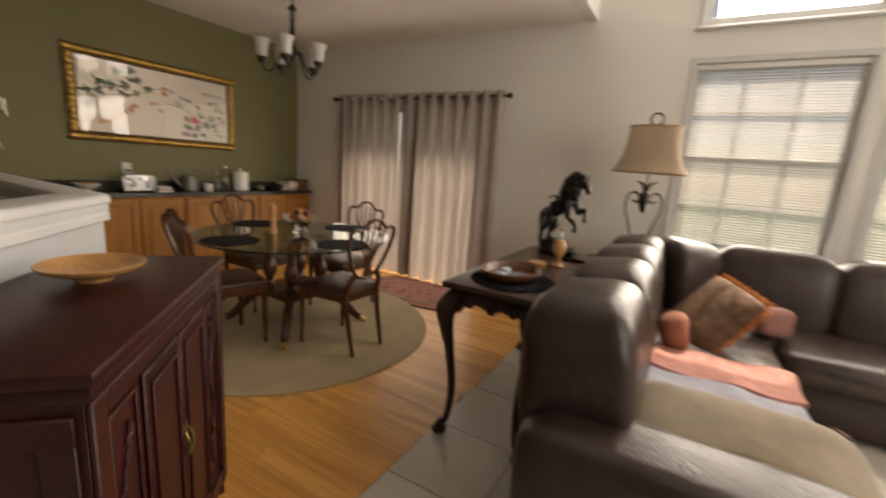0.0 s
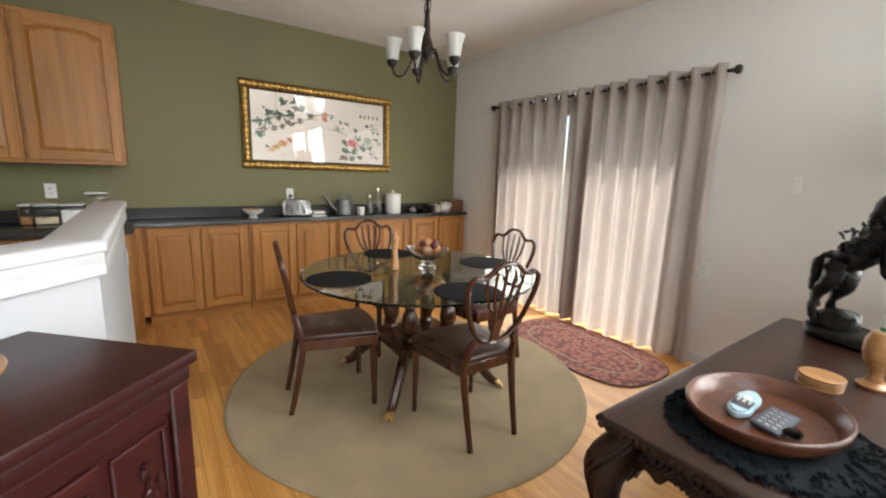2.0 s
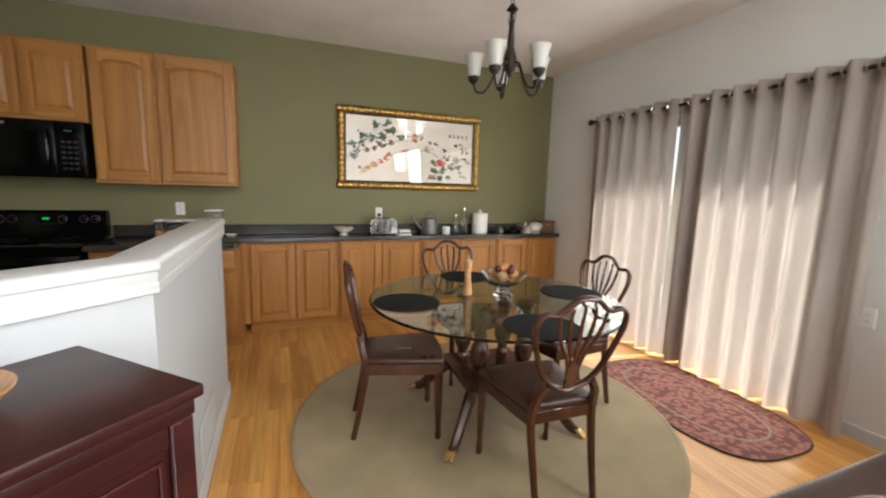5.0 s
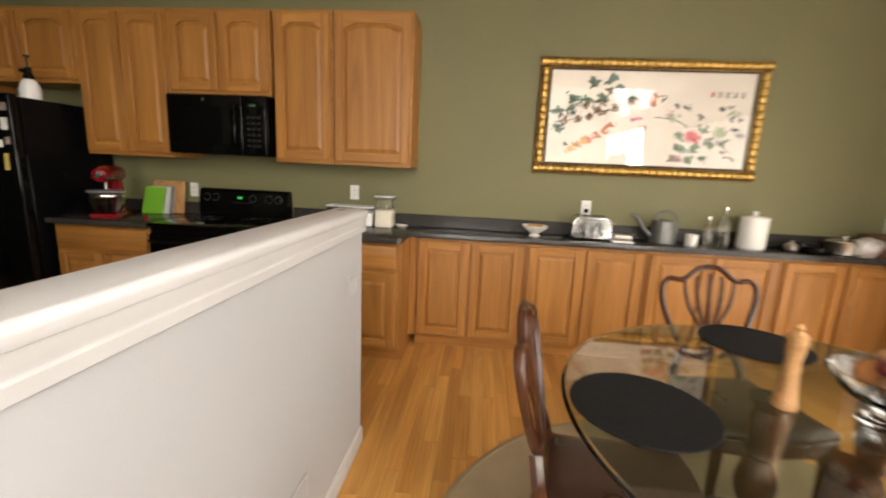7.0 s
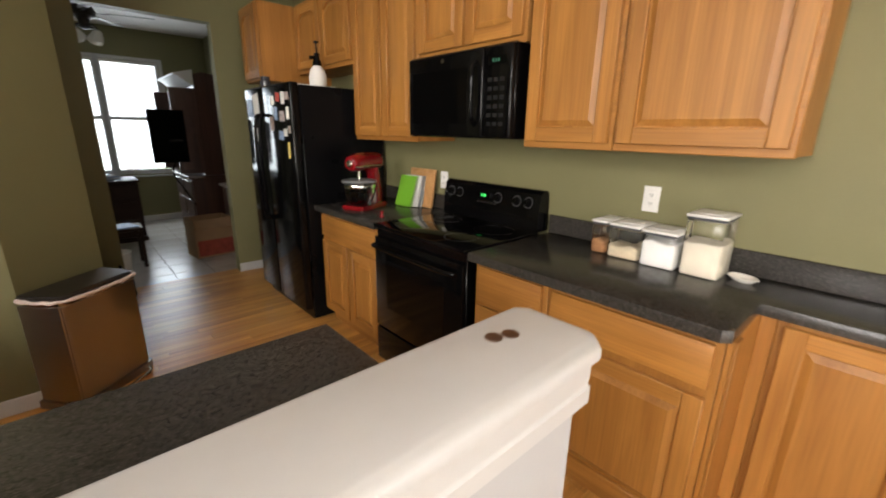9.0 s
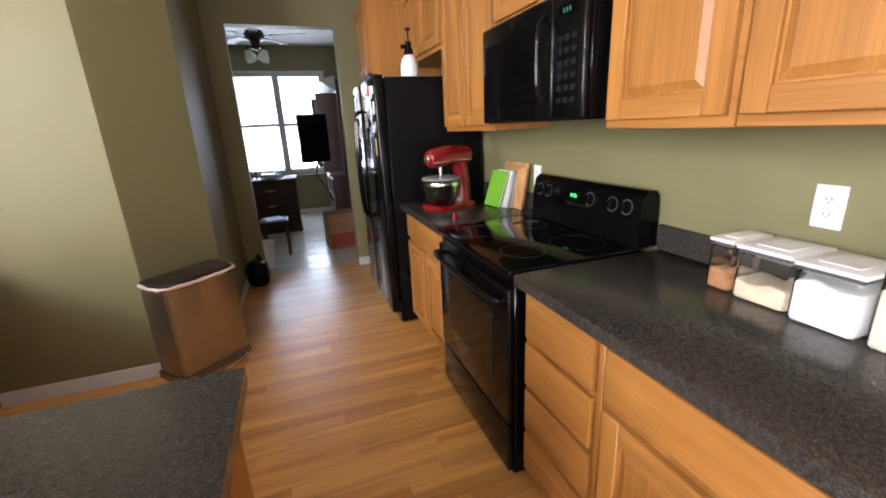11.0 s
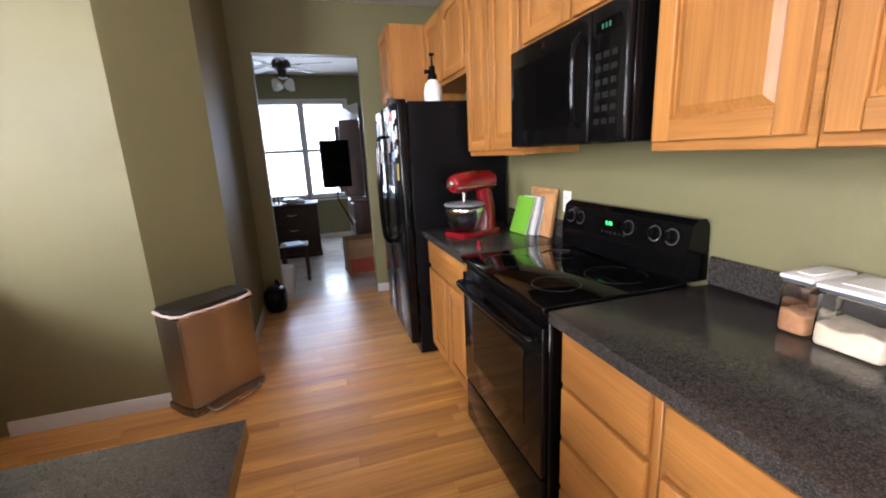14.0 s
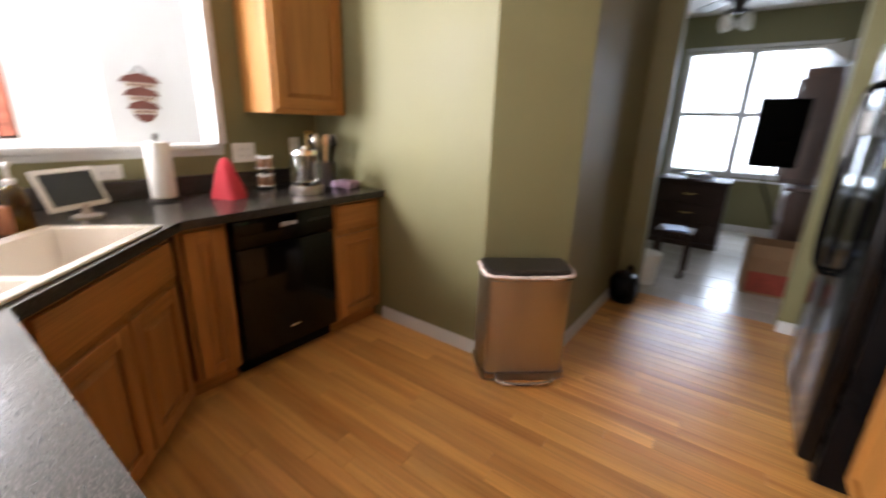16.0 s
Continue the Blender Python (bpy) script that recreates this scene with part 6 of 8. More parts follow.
part("leaves", petals(rp, [(0.26, -0.20, 12), (0.36, -0.20, 12), (0.46, -0.17, 8), (0.22, -0.27, 8), (0.55, -0.16, 5), (0.32, -0.28, 10), (0.42, -0.27, 6), (0.25, -0.11, 6), (0.40, -0.06, 5)], 0.014), MIDG, pf, "embroidered peony leaves")
part("bark", petals(rp, [(-0.60, -0.02, 7), (-0.50, -0.01, 9), (-0.42, 0.01, 9), (-0.36, 0.05, 9), (-0.32, 0.12, 8), (-0.28, 0.19, 7), (-0.45, 0.09, 6), (-0.24, 0.08, 6)], 0.013), mat("bark_brown", (0.20, 0.12, 0.08), 0.8, var=0.5, scale=40, bump=0.0), pf, "embroidered pine boughs")
part("flowers", petals(rp, [(0.32, -0.11, 26), (0.36, -0.13, 10)], 0.015), mat("petal_red", (0.62, 0.11, 0.11), 0.8, var=0.3, scale=40, bump=0.0), pf, "red peonies")
part("flowers", petals(rp, [(0.25, -0.28, 16), (-0.08, 0.0, 9), (0.16, 0.05, 4), (-0.02, -0.06, 4)], 0.012), mat("petal_pink", (0.62, 0.25, 0.32), 0.8, var=0.3, scale=40, bump=0.0), pf, "pink peonies")
part("flowers", petals(rp, [(0.52, -0.08, 22), (0.17, 0.02, 8), (0.60, 0.06, 6)], 0.014), mat("petal_sage", (0.38, 0.42, 0.25), 0.8, var=0.3, scale=40, bump=0.0), pf, "pale green flower")
part("birds", petals(rp, [(-0.54, -0.22, 10), (-0.49, -0.20, 12), (-0.44, -0.17, 8)], 0.013), mat("bird_ochre", (0.62, 0.36, 0.14), 0.8, var=0.4, scale=40, bump=0.0), pf, "ochre long-tailed bird")
part("birds", petals(rp, [(-0.40, -0.16, 10), (-0.35, -0.13, 10), (-0.30, -0.09, 9), (-0.26, -0.05, 7), (0.02, 0.12, 12), (0.03, 0.17, 6), (-0.11, 0.11, 4)], 0.012), mat("bird_orange", (0.55, 0.19, 0.09), 0.8, var=0.4, scale=40, bump=0.0), pf, "orange birds")
part("birds", petals(rp, [(0.27, 0.09, 5), (0.37, 0.03, 5), (0.51, 0.09, 4), (0.57, 0.10, 4), (0.59, 0.02, 3), (0.46, -0.13, 5), (0.56, -0.22, 3), (0.62, -0.26, 3), (0.63, -0.06, 4), (0.66, 0.02, 3), (0.10, 0.15, 3), (-0.57, -0.20, 3), (-0.30, 0.05, 4), (-0.52, 0.08, 4), (0.20, 0.10, 3), (0.67, -0.10, 3)], 0.010), INK, pf, "dark small birds")
tw = bmesh.new()
for line in ([(-0.68, -0.013, -0.04), (-0.52, -0.0135, -0.01), (-0.38, -0.013, 0.04), (-0.27, -0.0135, 0.22)], [(-0.40, -0.013, 0.03), (-0.22, -0.0135, 0.08), (-0.06, -0.013, 0.15), (0.12, -0.0135, 0.17)], [(0.22, -0.013, -0.30), (0.34, -0.0135, -0.20), (0.50, -0.013, -0.16), (0.62, -0.0135, -0.22)], [(0.05, -0.013, 0.02), (0.20, -0.0135, 0.0), (0.30, -0.013, -0.05)], [(0.50, -0.013, -0.14), (0.60, -0.0135, -0.05), (0.66, -0.013, -0.12)]):
    tube(spread(line, 5), 0.0024, 5, tw)
part("twigs", tw, INK, pf, "embroidered twigs")
for i in range(4):
    b = bmesh.new()
    x = 0.485 + i * 0.052
    for j in range(4):
        box(x - 0.014, x + 0.014, -0.0138, -0.0126, 0.170 + j * 0.010, 0.1735 + j * 0.010, bm=b)
    box(x - 0.002, x + 0.002, -0.0139, -0.0127, 0.163, 0.207, bm=b)
    part("character", b, INK, pf, "brush written mark")
part("seal", box(0.425, 0.445, -0.0138, -0.0126, 0.170, 0.205), mat("seal_red", (0.45, 0.05, 0.04), 0.8, bump=0.0), pf, "small red seal")
pg = part("glazing", box(-PW + FW, PW - FW, -0.0225, -0.0205, -PH + FW, PH - FW), CLEAR, pf, "clear picture glass")
pg.visible_shadow = False

# recessed ceiling light
rl = thing("recessed_light", pose(-3.60, 0.62, H - 0.001), "white recessed ceiling light, switched off", "light")
part("trim_ring", lathe([(0.095, 0), (0.095, -0.004), (0.085, -0.009), (0.070, -0.006), (0.070, 0)], 36), TRIM, rl)
part("lens", lathe([(0.069, 0.0), (0.069, -0.003), (0.02, -0.004)], 32), FROST_LENS, rl)

# chandelier
CH = thing("chandelier", pose(-2.20, 2.90, 0), "dark iron five-arm chandelier with white glass bell shades", "chandelier")
FROST = mat("frosted_glass", (0.80, 0.79, 0.74), 0.35, var=0.04, bump=0.0)
FROST.node_tree.nodes["Principled BSDF"].inputs["Transmission Weight"].default_value = 0.35
part("canopy", lathe([(0.065, 2.799), (0.065, 2.785), (0.045, 2.765), (0.012, 2.755)], 24), BRONZE, CH)
z = 2.755
k = 0
while z > 2.585:
    ring = [(0.011 * math.cos(a), 0, 0.021 * math.sin(a)) for a in [2 * math.pi * i / 12 for i in range(12)]]
    part("chain_link", tube(ring, 0.003, 5, closed=True), BRONZE, CH, m=pose(0, 0, z - 0.018, 0, 0, 90 * (k % 2)))
    z -= 0.033
    k += 1
part("stem", lathe([(0.006, 2.565), (0.014, 2.555), (0.034, 2.532), (0.036, 2.524), (0.012, 2.515), (0.010, 2.48), (0.015, 2.44), (0.023, 2.33), (0.019, 2.31), (0.030, 2.28), (0.043, 2.24), (0.045, 2.20), (0.033, 2.165), (0.014, 2.15), (0.012, 2.135), (0.003, 2.12)], 20), BRONZE, CH, "turned iron stem")
for sx in (-1, 1):
    part("scroll", tube(spread([(sx * 0.014, 0, 2.515), (sx * 0.036, 0, 2.49), (sx * 0.032, 0, 2.45), (sx * 0.014, 0, 2.43)], 5), 0.0035, 6), BRONZE, CH, "small iron scroll")
for i in range(5):
    a = 2 * math.pi * i / 5 + 0.35
    d = Vector((math.cos(a), math.sin(a), 0))
    arm = part("arm", tube(spread([d * 0.035 + Vector((0, 0, 2.205)), d * 0.075 + Vector((0, 0, 2.195)), d * 0.115 + Vector((0, 0, 2.10)), d * 0.160 + Vector((0, 0, 2.040)), d * 0.208 + Vector((0, 0, 2.045)), d * 0.228 + Vector((0, 0, 2.095))], 6), 0.0075, 8), BRONZE, CH, "curved iron arm")
    part("cup", lathe([(0.010, 2.088), (0.026, 2.100), (0.036, 2.118), (0.038, 2.134), (0.034, 2.136)], 18, at=d * 0.228), BRONZE, arm, "iron candle cup")
    part("shade", lathe([(0.028, 2.132), (0.040, 2.142), (0.044, 2.18), (0.050, 2.225), (0.066, 2.268), (0.063, 2.269), (0.047, 2.226), (0.041, 2.18), (0.037, 2.146), (0.0, 2.139)], 24, at=d * 0.228), FROST, arm, "white glass bell shade")

# patterned mat at the patio door
PERS, t, b = nodes_of("persian_wool")
co = t.nodes.new("ShaderNodeTexCoord")
vo = t.nodes.new("ShaderNodeTexVoronoi")
vo.inputs["Scale"].default_value = 27
t.links.new(co.outputs["Object"], vo.inputs["Vector"])
r1 = ramp(t, vo.outputs["Distance"], [(0.10, (0.46, 0.38, 0.29, 1)), (0.25, (0.38, 0.11, 0.08, 1)), (0.42, (0.46, 0.20, 0.15, 1)), (0.62, (0.20, 0.08, 0.07, 1))])
nn = noise_node(t, 240, 2)
r2 = ramp(t, nn.outputs[0], [(0.3, (0.65, 0.65, 0.65, 1)), (0.7, (1, 1, 1, 1))])
t.links.new(mixed(t, r1.outputs[0], r2.outputs[0], 1.0), b.inputs["Base Color"])
b.inputs["Roughness"].default_value = 0.95
bumped(t, b, nn.outputs[0], 0.6)
oval = [(0.66 * math.copysign(abs(math.cos(a)) ** 0.62, math.cos(a)), 0.40 * math.copysign(abs(math.sin(a)) ** 0.62, math.sin(a))) for a in [2 * math.pi * k / 56 for k in range(56)]]
dm = solid("door_mat", standing(oval, 0, 0.009), PERS, pose(-1.66, 4.14, 0.0005, 0, 0, -3), "oval red persian-patterned door mat with a dark border", "rug")
part("border", tube([(x, y, 0.005) for x, y in oval], 0.006, 6, closed=True), mat("rug_border", (0.03, 0.03, 0.035), 0.95, bump=0.4), dm, "dark woven border")
med = [(0.50 * math.copysign(abs(math.cos(a)) ** 0.8, math.cos(a)), 0.26 * math.copysign(abs(math.sin(a)) ** 0.8, math.sin(a))) for a in [2 * math.pi * k / 48 for k in range(48)]]
part("medallion_edge", tube([(x, y, 0.0085) for x, y in med], 0.008, 5, squash=0.3, closed=True), mat("rug_cream", (0.34, 0.27, 0.19), 0.95, bump=0.4), dm, "cream inner border")

# on the dining table
TZ = 0.7645
PLACE = mat("woven_black", (0.007, 0.007, 0.008), 0.8, var=0.4, scale=40, fine=120, bump=1.0)
PLACE.node_tree.nodes["Principled BSDF"].inputs["Specular IOR Level"].default_value = 0.25
mt = solid("placemat", lathe([(0.186, 0), (0.190, 0.002), (0.188, 0.005), (0.16, 0.006)], 40), PLACE, pose(-1.975, 2.178, TZ), "round black woven placemat on the glass table", "placemat", "placemats on the glass table")
for x, y in ((-2.53, 2.80), (-1.915, 3.27), (-1.388, 2.68)):
    copy_thing(mt, pose(x, y, TZ))
fbm = pose(-1.995, 2.81, TZ)
fbowl = thing("fruit_bowl", fbm, "cut glass footed bowl of fruit", "bowl")
CUT = glass("cut_glass", (0.96, 0.97, 0.97), 0.02, 1.5)
part("bowl", lathe([(0.062, 0.0), (0.064, 0.008), (0.040, 0.020), (0.034, 0.040), (0.060, 0.055), (0.105, 0.080), (0.138, 0.125), (0.142, 0.140), (0.136, 0.140), (0.130, 0.124), (0.098, 0.086), (0.05, 0.064), (0.0, 0.060)], 48, wave=lambda a, z: 1 + 0.03 * math.cos(a * 12) * (z > 0.05)), CUT, fbowl)
rf = random.Random(4)
FR = [mat("peach_skin", (0.55, 0.24, 0.08), 0.55, var=0.35, scale=12, bump=0.1), mat("plum_skin", (0.12, 0.02, 0.02), 0.35, var=0.4, scale=10, bump=0.05), mat("onion_skin", (0.42, 0.24, 0.12), 0.5, var=0.3, scale=14, bump=0.1)]
for i, (x, y, z, r, k) in enumerate(((-0.05, -0.02, 0.120, 0.040, 0), (0.045, -0.035, 0.120, 0.038, 2), (0.02, 0.05, 0.122, 0.040, 0), (-0.045, 0.055, 0.118, 0.036, 2), (0.0, 0.0, 0.165, 0.036, 0), (0.055, 0.02, 0.158, 0.026, 1), (-0.055, 0.015, 0.160, 0.030, 2), (0.01, 0.055, 0.168, 0.022, 1), (0.02, -0.05, 0.168, 0.024, 1))):
    solid("fruit", lathe([(0.003, -r * 0.92), (r * 0.55, -r * 0.84), (r * 0.9, -r * 0.42), (r, 0.02 * r), (r * 0.88, r * 0.5), (r * 0.5, r * 0.86), (r * 0.12, r * 0.88), (0.003, r * 0.80)], 16), FR[k], fbm @ pose(x, y, z, rf.uniform(-40, 40), rf.uniform(-40, 40), 0), "ripe round fruit in the glass bowl", "fruit", "fruit in the bowl", sharp=80)
pm = thing("pepper_mill", pose(-2.05, 2.59, TZ), "tall turned wooden pepper mill", "pepper mill")
part("body", lathe([(0.030, 0), (0.031, 0.010), (0.026, 0.04), (0.020, 0.10), (0.019, 0.14), (0.024, 0.175), (0.024, 0.185)], 20), BLOND, pm)
part("head", lathe([(0.022, 0.1855), (0.025, 0.195), (0.022, 0.215), (0.010, 0.225), (0.012, 0.235), (0.004, 0.245)], 20), BLOND, pm)

# along the dining counter
CT = 0.9155
bw = solid("footed_bowl", lathe([(0.040, 0), (0.042, 0.006), (0.026, 0.018), (0.050, 0.035), (0.085, 0.060), (0.100, 0.080), (0.096, 0.081), (0.080, 0.064), (0.04, 0.046), (0.0, 0.044)], 32, wave=lambda a, z: 1 + 0.05 * math.cos(a * 6) * (z > 0.05)), CERAMIC, pose(-4.05, 2.12, CT), "small white footed bowl with a scalloped rim", "bowl")
solid("snack_heap", rumple(puff(0.062, 0.062, 0.020, 0.8, 0.9, 10, 20), 0.012, 40), mat("snack", (0.50, 0.30, 0.12), 0.8, var=0.4, scale=40, bump=0.3), pose(-4.05, 2.12, CT + 0.070), "heap of snacks in the footed bowl", "food", sharp=70)
to = thing("toaster", pose(-4.045, 2.52, CT, 0, 0, 90), "chrome two-slot toaster with a faceted shiny side", "toaster")
tb = prism([(-0.145, 0.014), (0.145, 0.014), (0.150, 0.06), (0.142, 0.150), (0.115, 0.178), (-0.115, 0.178), (-0.142, 0.150), (-0.150, 0.06)], 0.085, -0.085, 0.006)
bmesh.ops.bevel(tb, geom=tb.edges[:], offset=0.010, segments=2, affect="EDGES")
part("body", tb, CHROME, to)
part("base", box(-0.14, 0.14, -0.08, 0.08, 0.0, 0.0135, 0.004), BLACK, to)
for y in (-0.032, 0.032):
    part("slot", box(-0.10, 0.10, y - 0.012, y + 0.012, 0.1775, 0.1795), BLACK, to)
for x in (-0.066, 0.066):
    part("lever", box(x - 0.018, x + 0.018, -0.102, -0.086, 0.10, 0.112, 0.003), BLACK, to)
    part("dial", lathe([(0.016, 0), (0.015, 0.012), (0.010, 0.014)], 18), BLACK, to, m=pose(x, -0.086, 0.055, 90, 0, 0))
part("front_panel", box(-0.12, 0.12, -0.0885, -0.0865, 0.03, 0.145, 0.0008), mat("dented_chrome", (0.78, 0.77, 0.75), 0.08, 1.0, var=0.05, fine=22, bump=1.0), to, "mirror-bright panel")
for k in (-1, 0, 1):
    part("rib", box(k * 0.052 - 0.004, k * 0.052 + 0.004, -0.0905, -0.0886, 0.035, 0.14, 0.001), BLACK, to, "black rib")
bx = solid("butter_dish", box(-0.075, 0.075, -0.045, 0.045, 0, 0.014, 0.005, seg=2), CERAMIC, pose(-3.98, 2.74, CT, 0, 0, 88), "silver lidded butter dish", "dish")
part("lid", box(-0.065, 0.065, -0.036, 0.036, 0.0145, 0.062, 0.012, seg=3), STEEL, bx, "silver lid")
wc = thing("watering_can", pose(-4.08, 3.06, CT, 0, 0, 90), "grey metal watering can", "watering can")
TIN = mat("grey_tin", (0.20, 0.20, 0.19), 0.45, 0.6, var=0.2, scale=12, bump=0.1)
part("body", lathe([(0.085, 0), (0.090, 0.006), (0.086, 0.08), (0.078, 0.165), (0.070, 0.170)], 32), TIN, wc)
part("spout", tube(spread([(-0.075, 0, 0.04), (-0.14, 0, 0.10), (-0.20, 0, 0.185), (-0.235, 0, 0.20)], 5), [0.020 - 0.0006 * i for i in range(16)], 10), TIN, wc)
part("handle", tube(spread([(-0.06, 0, 0.165), (-0.03, 0, 0.225), (0.05, 0, 0.235), (0.10, 0, 0.17), (0.088, 0, 0.07)], 5), 0.008, 8), TIN, wc)
solid("mug", lathe([(0.036, 0), (0.040, 0.006), (0.042, 0.085), (0.039, 0.085), (0.036, 0.010), (0, 0.008)], 24), CERAMIC, pose(-4.0, 3.23, CT), "small plain white cup", "cup")
for i, (y, hgt) in enumerate(((3.36, 0.215), (3.455, 0.29))):
    bo = thing("glass_bottle", pose(-4.05 + 0.02 * i, y, CT), "clear glass bottle with a stopper", "bottle", "glass bottles")
    part("body", lathe([(0.034, 0), (0.040, 0.006), (0.040, hgt * 0.5), (0.034, hgt * 0.62), (0.014, hgt * 0.75), (0.013, hgt * 0.9), (0.010, hgt * 0.9), (0.011, hgt * 0.75), (0.031, hgt * 0.6), (0.037, hgt * 0.5), (0.037, 0.012), (0, 0.010)], 24), CLEAR, bo)
    part("stopper", lathe([(0.009, hgt * 0.88), (0.010, hgt * 0.92), (0.015, hgt * 0.94), (0.014, hgt), (0.004, hgt * 1.01)], 14), CHROME, bo, "metal stopper")
    part("liquid", lathe([(0.035, 0.013), (0.0355, hgt * 0.3)], 20), glass("bottle_oil", (0.75, 0.72, 0.55), 0.0, 1.4), bo)
cn = thing("canister", pose(-4.05, 3.665, CT), "tall white ceramic lidded canister", "canister")
part("jar", lathe([(0.082, 0), (0.088, 0.006), (0.090, 0.02), (0.090, 0.205), (0.086, 0.212)], 36), CERAMIC, cn)
part("lid", lathe([(0.094, 0.2125), (0.094, 0.224), (0.085, 0.232), (0.030, 0.238), (0.014, 0.242), (0.018, 0.262), (0.010, 0.272), (0.002, 0.274)], 36), CERAMIC, cn, "white lid with a knob")
solid("sugar_pot", lathe([(0.030, 0), (0.045, 0.012), (0.048, 0.035), (0.036, 0.055), (0.010, 0.062), (0.012, 0.075), (0.003, 0.080)], 24), STEEL, pose(-4.03, 3.93, CT), "small round metal pot", "pot")
sp = thing("saucepan", pose(-4.03, 4.27, CT, 0, 0, 70), "steel saucepan with its lid", "saucepan")
part("pan", lathe([(0.085, 0), (0.096, 0.008), (0.098, 0.085), (0.100, 0.088), (0.094, 0.088), (0.090, 0.012), (0, 0.010)], 32), STEEL, sp)
part("lid", lathe([(0.101, 0.089), (0.097, 0.096), (0.05, 0.108), (0.012, 0.112), (0.014, 0.125), (0.018, 0.132), (0.004, 0.138)], 32), CHROME, sp)
part("handle", tube(spread([(0.095, 0, 0.07), (0.15, 0, 0.082), (0.22, 0, 0.09)], 5), 0.009, 8), BLACK, sp)
solid("dark_pan", lathe([(0.10, 0), (0.115, 0.008), (0.125, 0.045), (0.120, 0.045), (0.11, 0.012), (0, 0.010)], 32), BLACK, pose(-4.05, 4.08, CT), "shallow black frying pan", "pan")
solid("plastic_bag", rumple(puff(0.07, 0.09, 0.06, 0.8, 0.8, 12, 22), 0.030, 20), mat("pale_film", (0.55, 0.53, 0.50), 0.35, var=0.3, scale=20, bump=0.3), pose(-3.97, 4.36, CT + 0.062), "crumpled pale plastic bag", "bag", sharp=60)
bk = thing("storage_box", pose(-4.04, 4.54, CT, 0, 0, 88), "small brown wooden box with a clasp", "box")
part("body", box(-0.105, 0.105, -0.085, 0.085, 0, 0.105, 0.004), mat("brown_box", (0.16, 0.07, 0.03), 0.5, var=0.25, scale=12, bump=0.1), bk)
part("lid", box(-0.108, 0.108, -0.088, 0.088, 0.106, 0.150, 0.008, seg=2), bpy.data.materials["brown_box"], bk)
part("clasp", box(-0.010, 0.010, -0.0925, -0.0885, 0.09, 0.125, 0.002), BRASS, bk, "brass clasp")


# outlets
def outlet(m, label="white double wall outlet", gang=1):
    o = thing("wall_outlet", m, label, "outlet", "wall outlets")
    w = 0.036 * gang
    part("plate", box(-w, w, -0.006, 0, -0.058, 0.058, 0.002), PLASTICW, o)
    for g in range(gang):
        x = (g - (gang - 1) / 2) * 0.046
        for z in (-0.020, 0.020):
            s = part("socket", box(x - 0.015, x + 0.015, -0.0085, -0.0062, z - 0.013, z + 0.013, 0.002), PLASTICW, o)
            for k in (-0.006, 0.006):
                part("slot", box(x + k - 0.0013, x + k + 0.0013, -0.0092, -0.0086, z - 0.003, z + 0.006), INK, s)
            part("slot", box(x - 0.002, x + 0.002, -0.0092, -0.0086, z - 0.009, z - 0.005), INK, s)
    return o


for y, z in ((2.52, 1.135), (0.665, 1.165), (-0.735, 1.12)):
    outlet(pose(W + 0.0005, y, z, 0, 0, 90))
outlet(pose(PX - 0.0005, -0.86, 1.13, 0, 0, -90), "white double-gang wall outlet", 2)
outlet(pose(PX - 0.0005, -1.22, 1.16, 0, 0, -90))
outlet(pose(-0.5115, -0.16, 1.058, 0, 90, -90))
outlet(pose(-1.043 + 0.02, N - 0.0005, 0.74), "white wall outlet beside the curtain")
wp = thing("rocker_switch", pose(-2.60, 1.1658, 0.86, 0, 0, 180), "white double rocker switch on the half wall", "switch")
part("plate", box(-0.058, 0.058, -0.006, 0, -0.058, 0.058, 0.003), WHITE, wp)
for sx in (-1, 1):
    part("rocker", box(sx * 0.024 - 0.016, sx * 0.024 + 0.016, -0.0095, -0.0062, -0.033, 0.033, 0.002), TRIM, wp, m=pose(0, 0, 0, 1.5, 0, 0))
pl = solid("power_plug", box(-0.016, 0.016, -0.034, -0.010, -0.016, 0.016, 0.004), BLACK, pose(W, 2.52, 1.115, 0, 0, 90), "black plug in the wall outlet", "plug")
vent = thing("floor_vent", pose(-1.90, 1.166, 0.24, 0, 0, 180), "white wall vent grille on the half wall", "vent")
part("frame", box(-0.20, 0.20, -0.008, 0, -0.10, 0.10, 0.003), TRIM, vent)
for i in range(9):
    part("louvre", box(-0.18, 0.18, -0.012, -0.0085, -0.082 + i * 0.019, -0.072 + i * 0.019, 0.001), TRIM, vent)


# food containers by the range
LIDW = PLASTICW
SEAL = mat("grey_seal", (0.07, 0.075, 0.085), 0.6, bump=0.0)


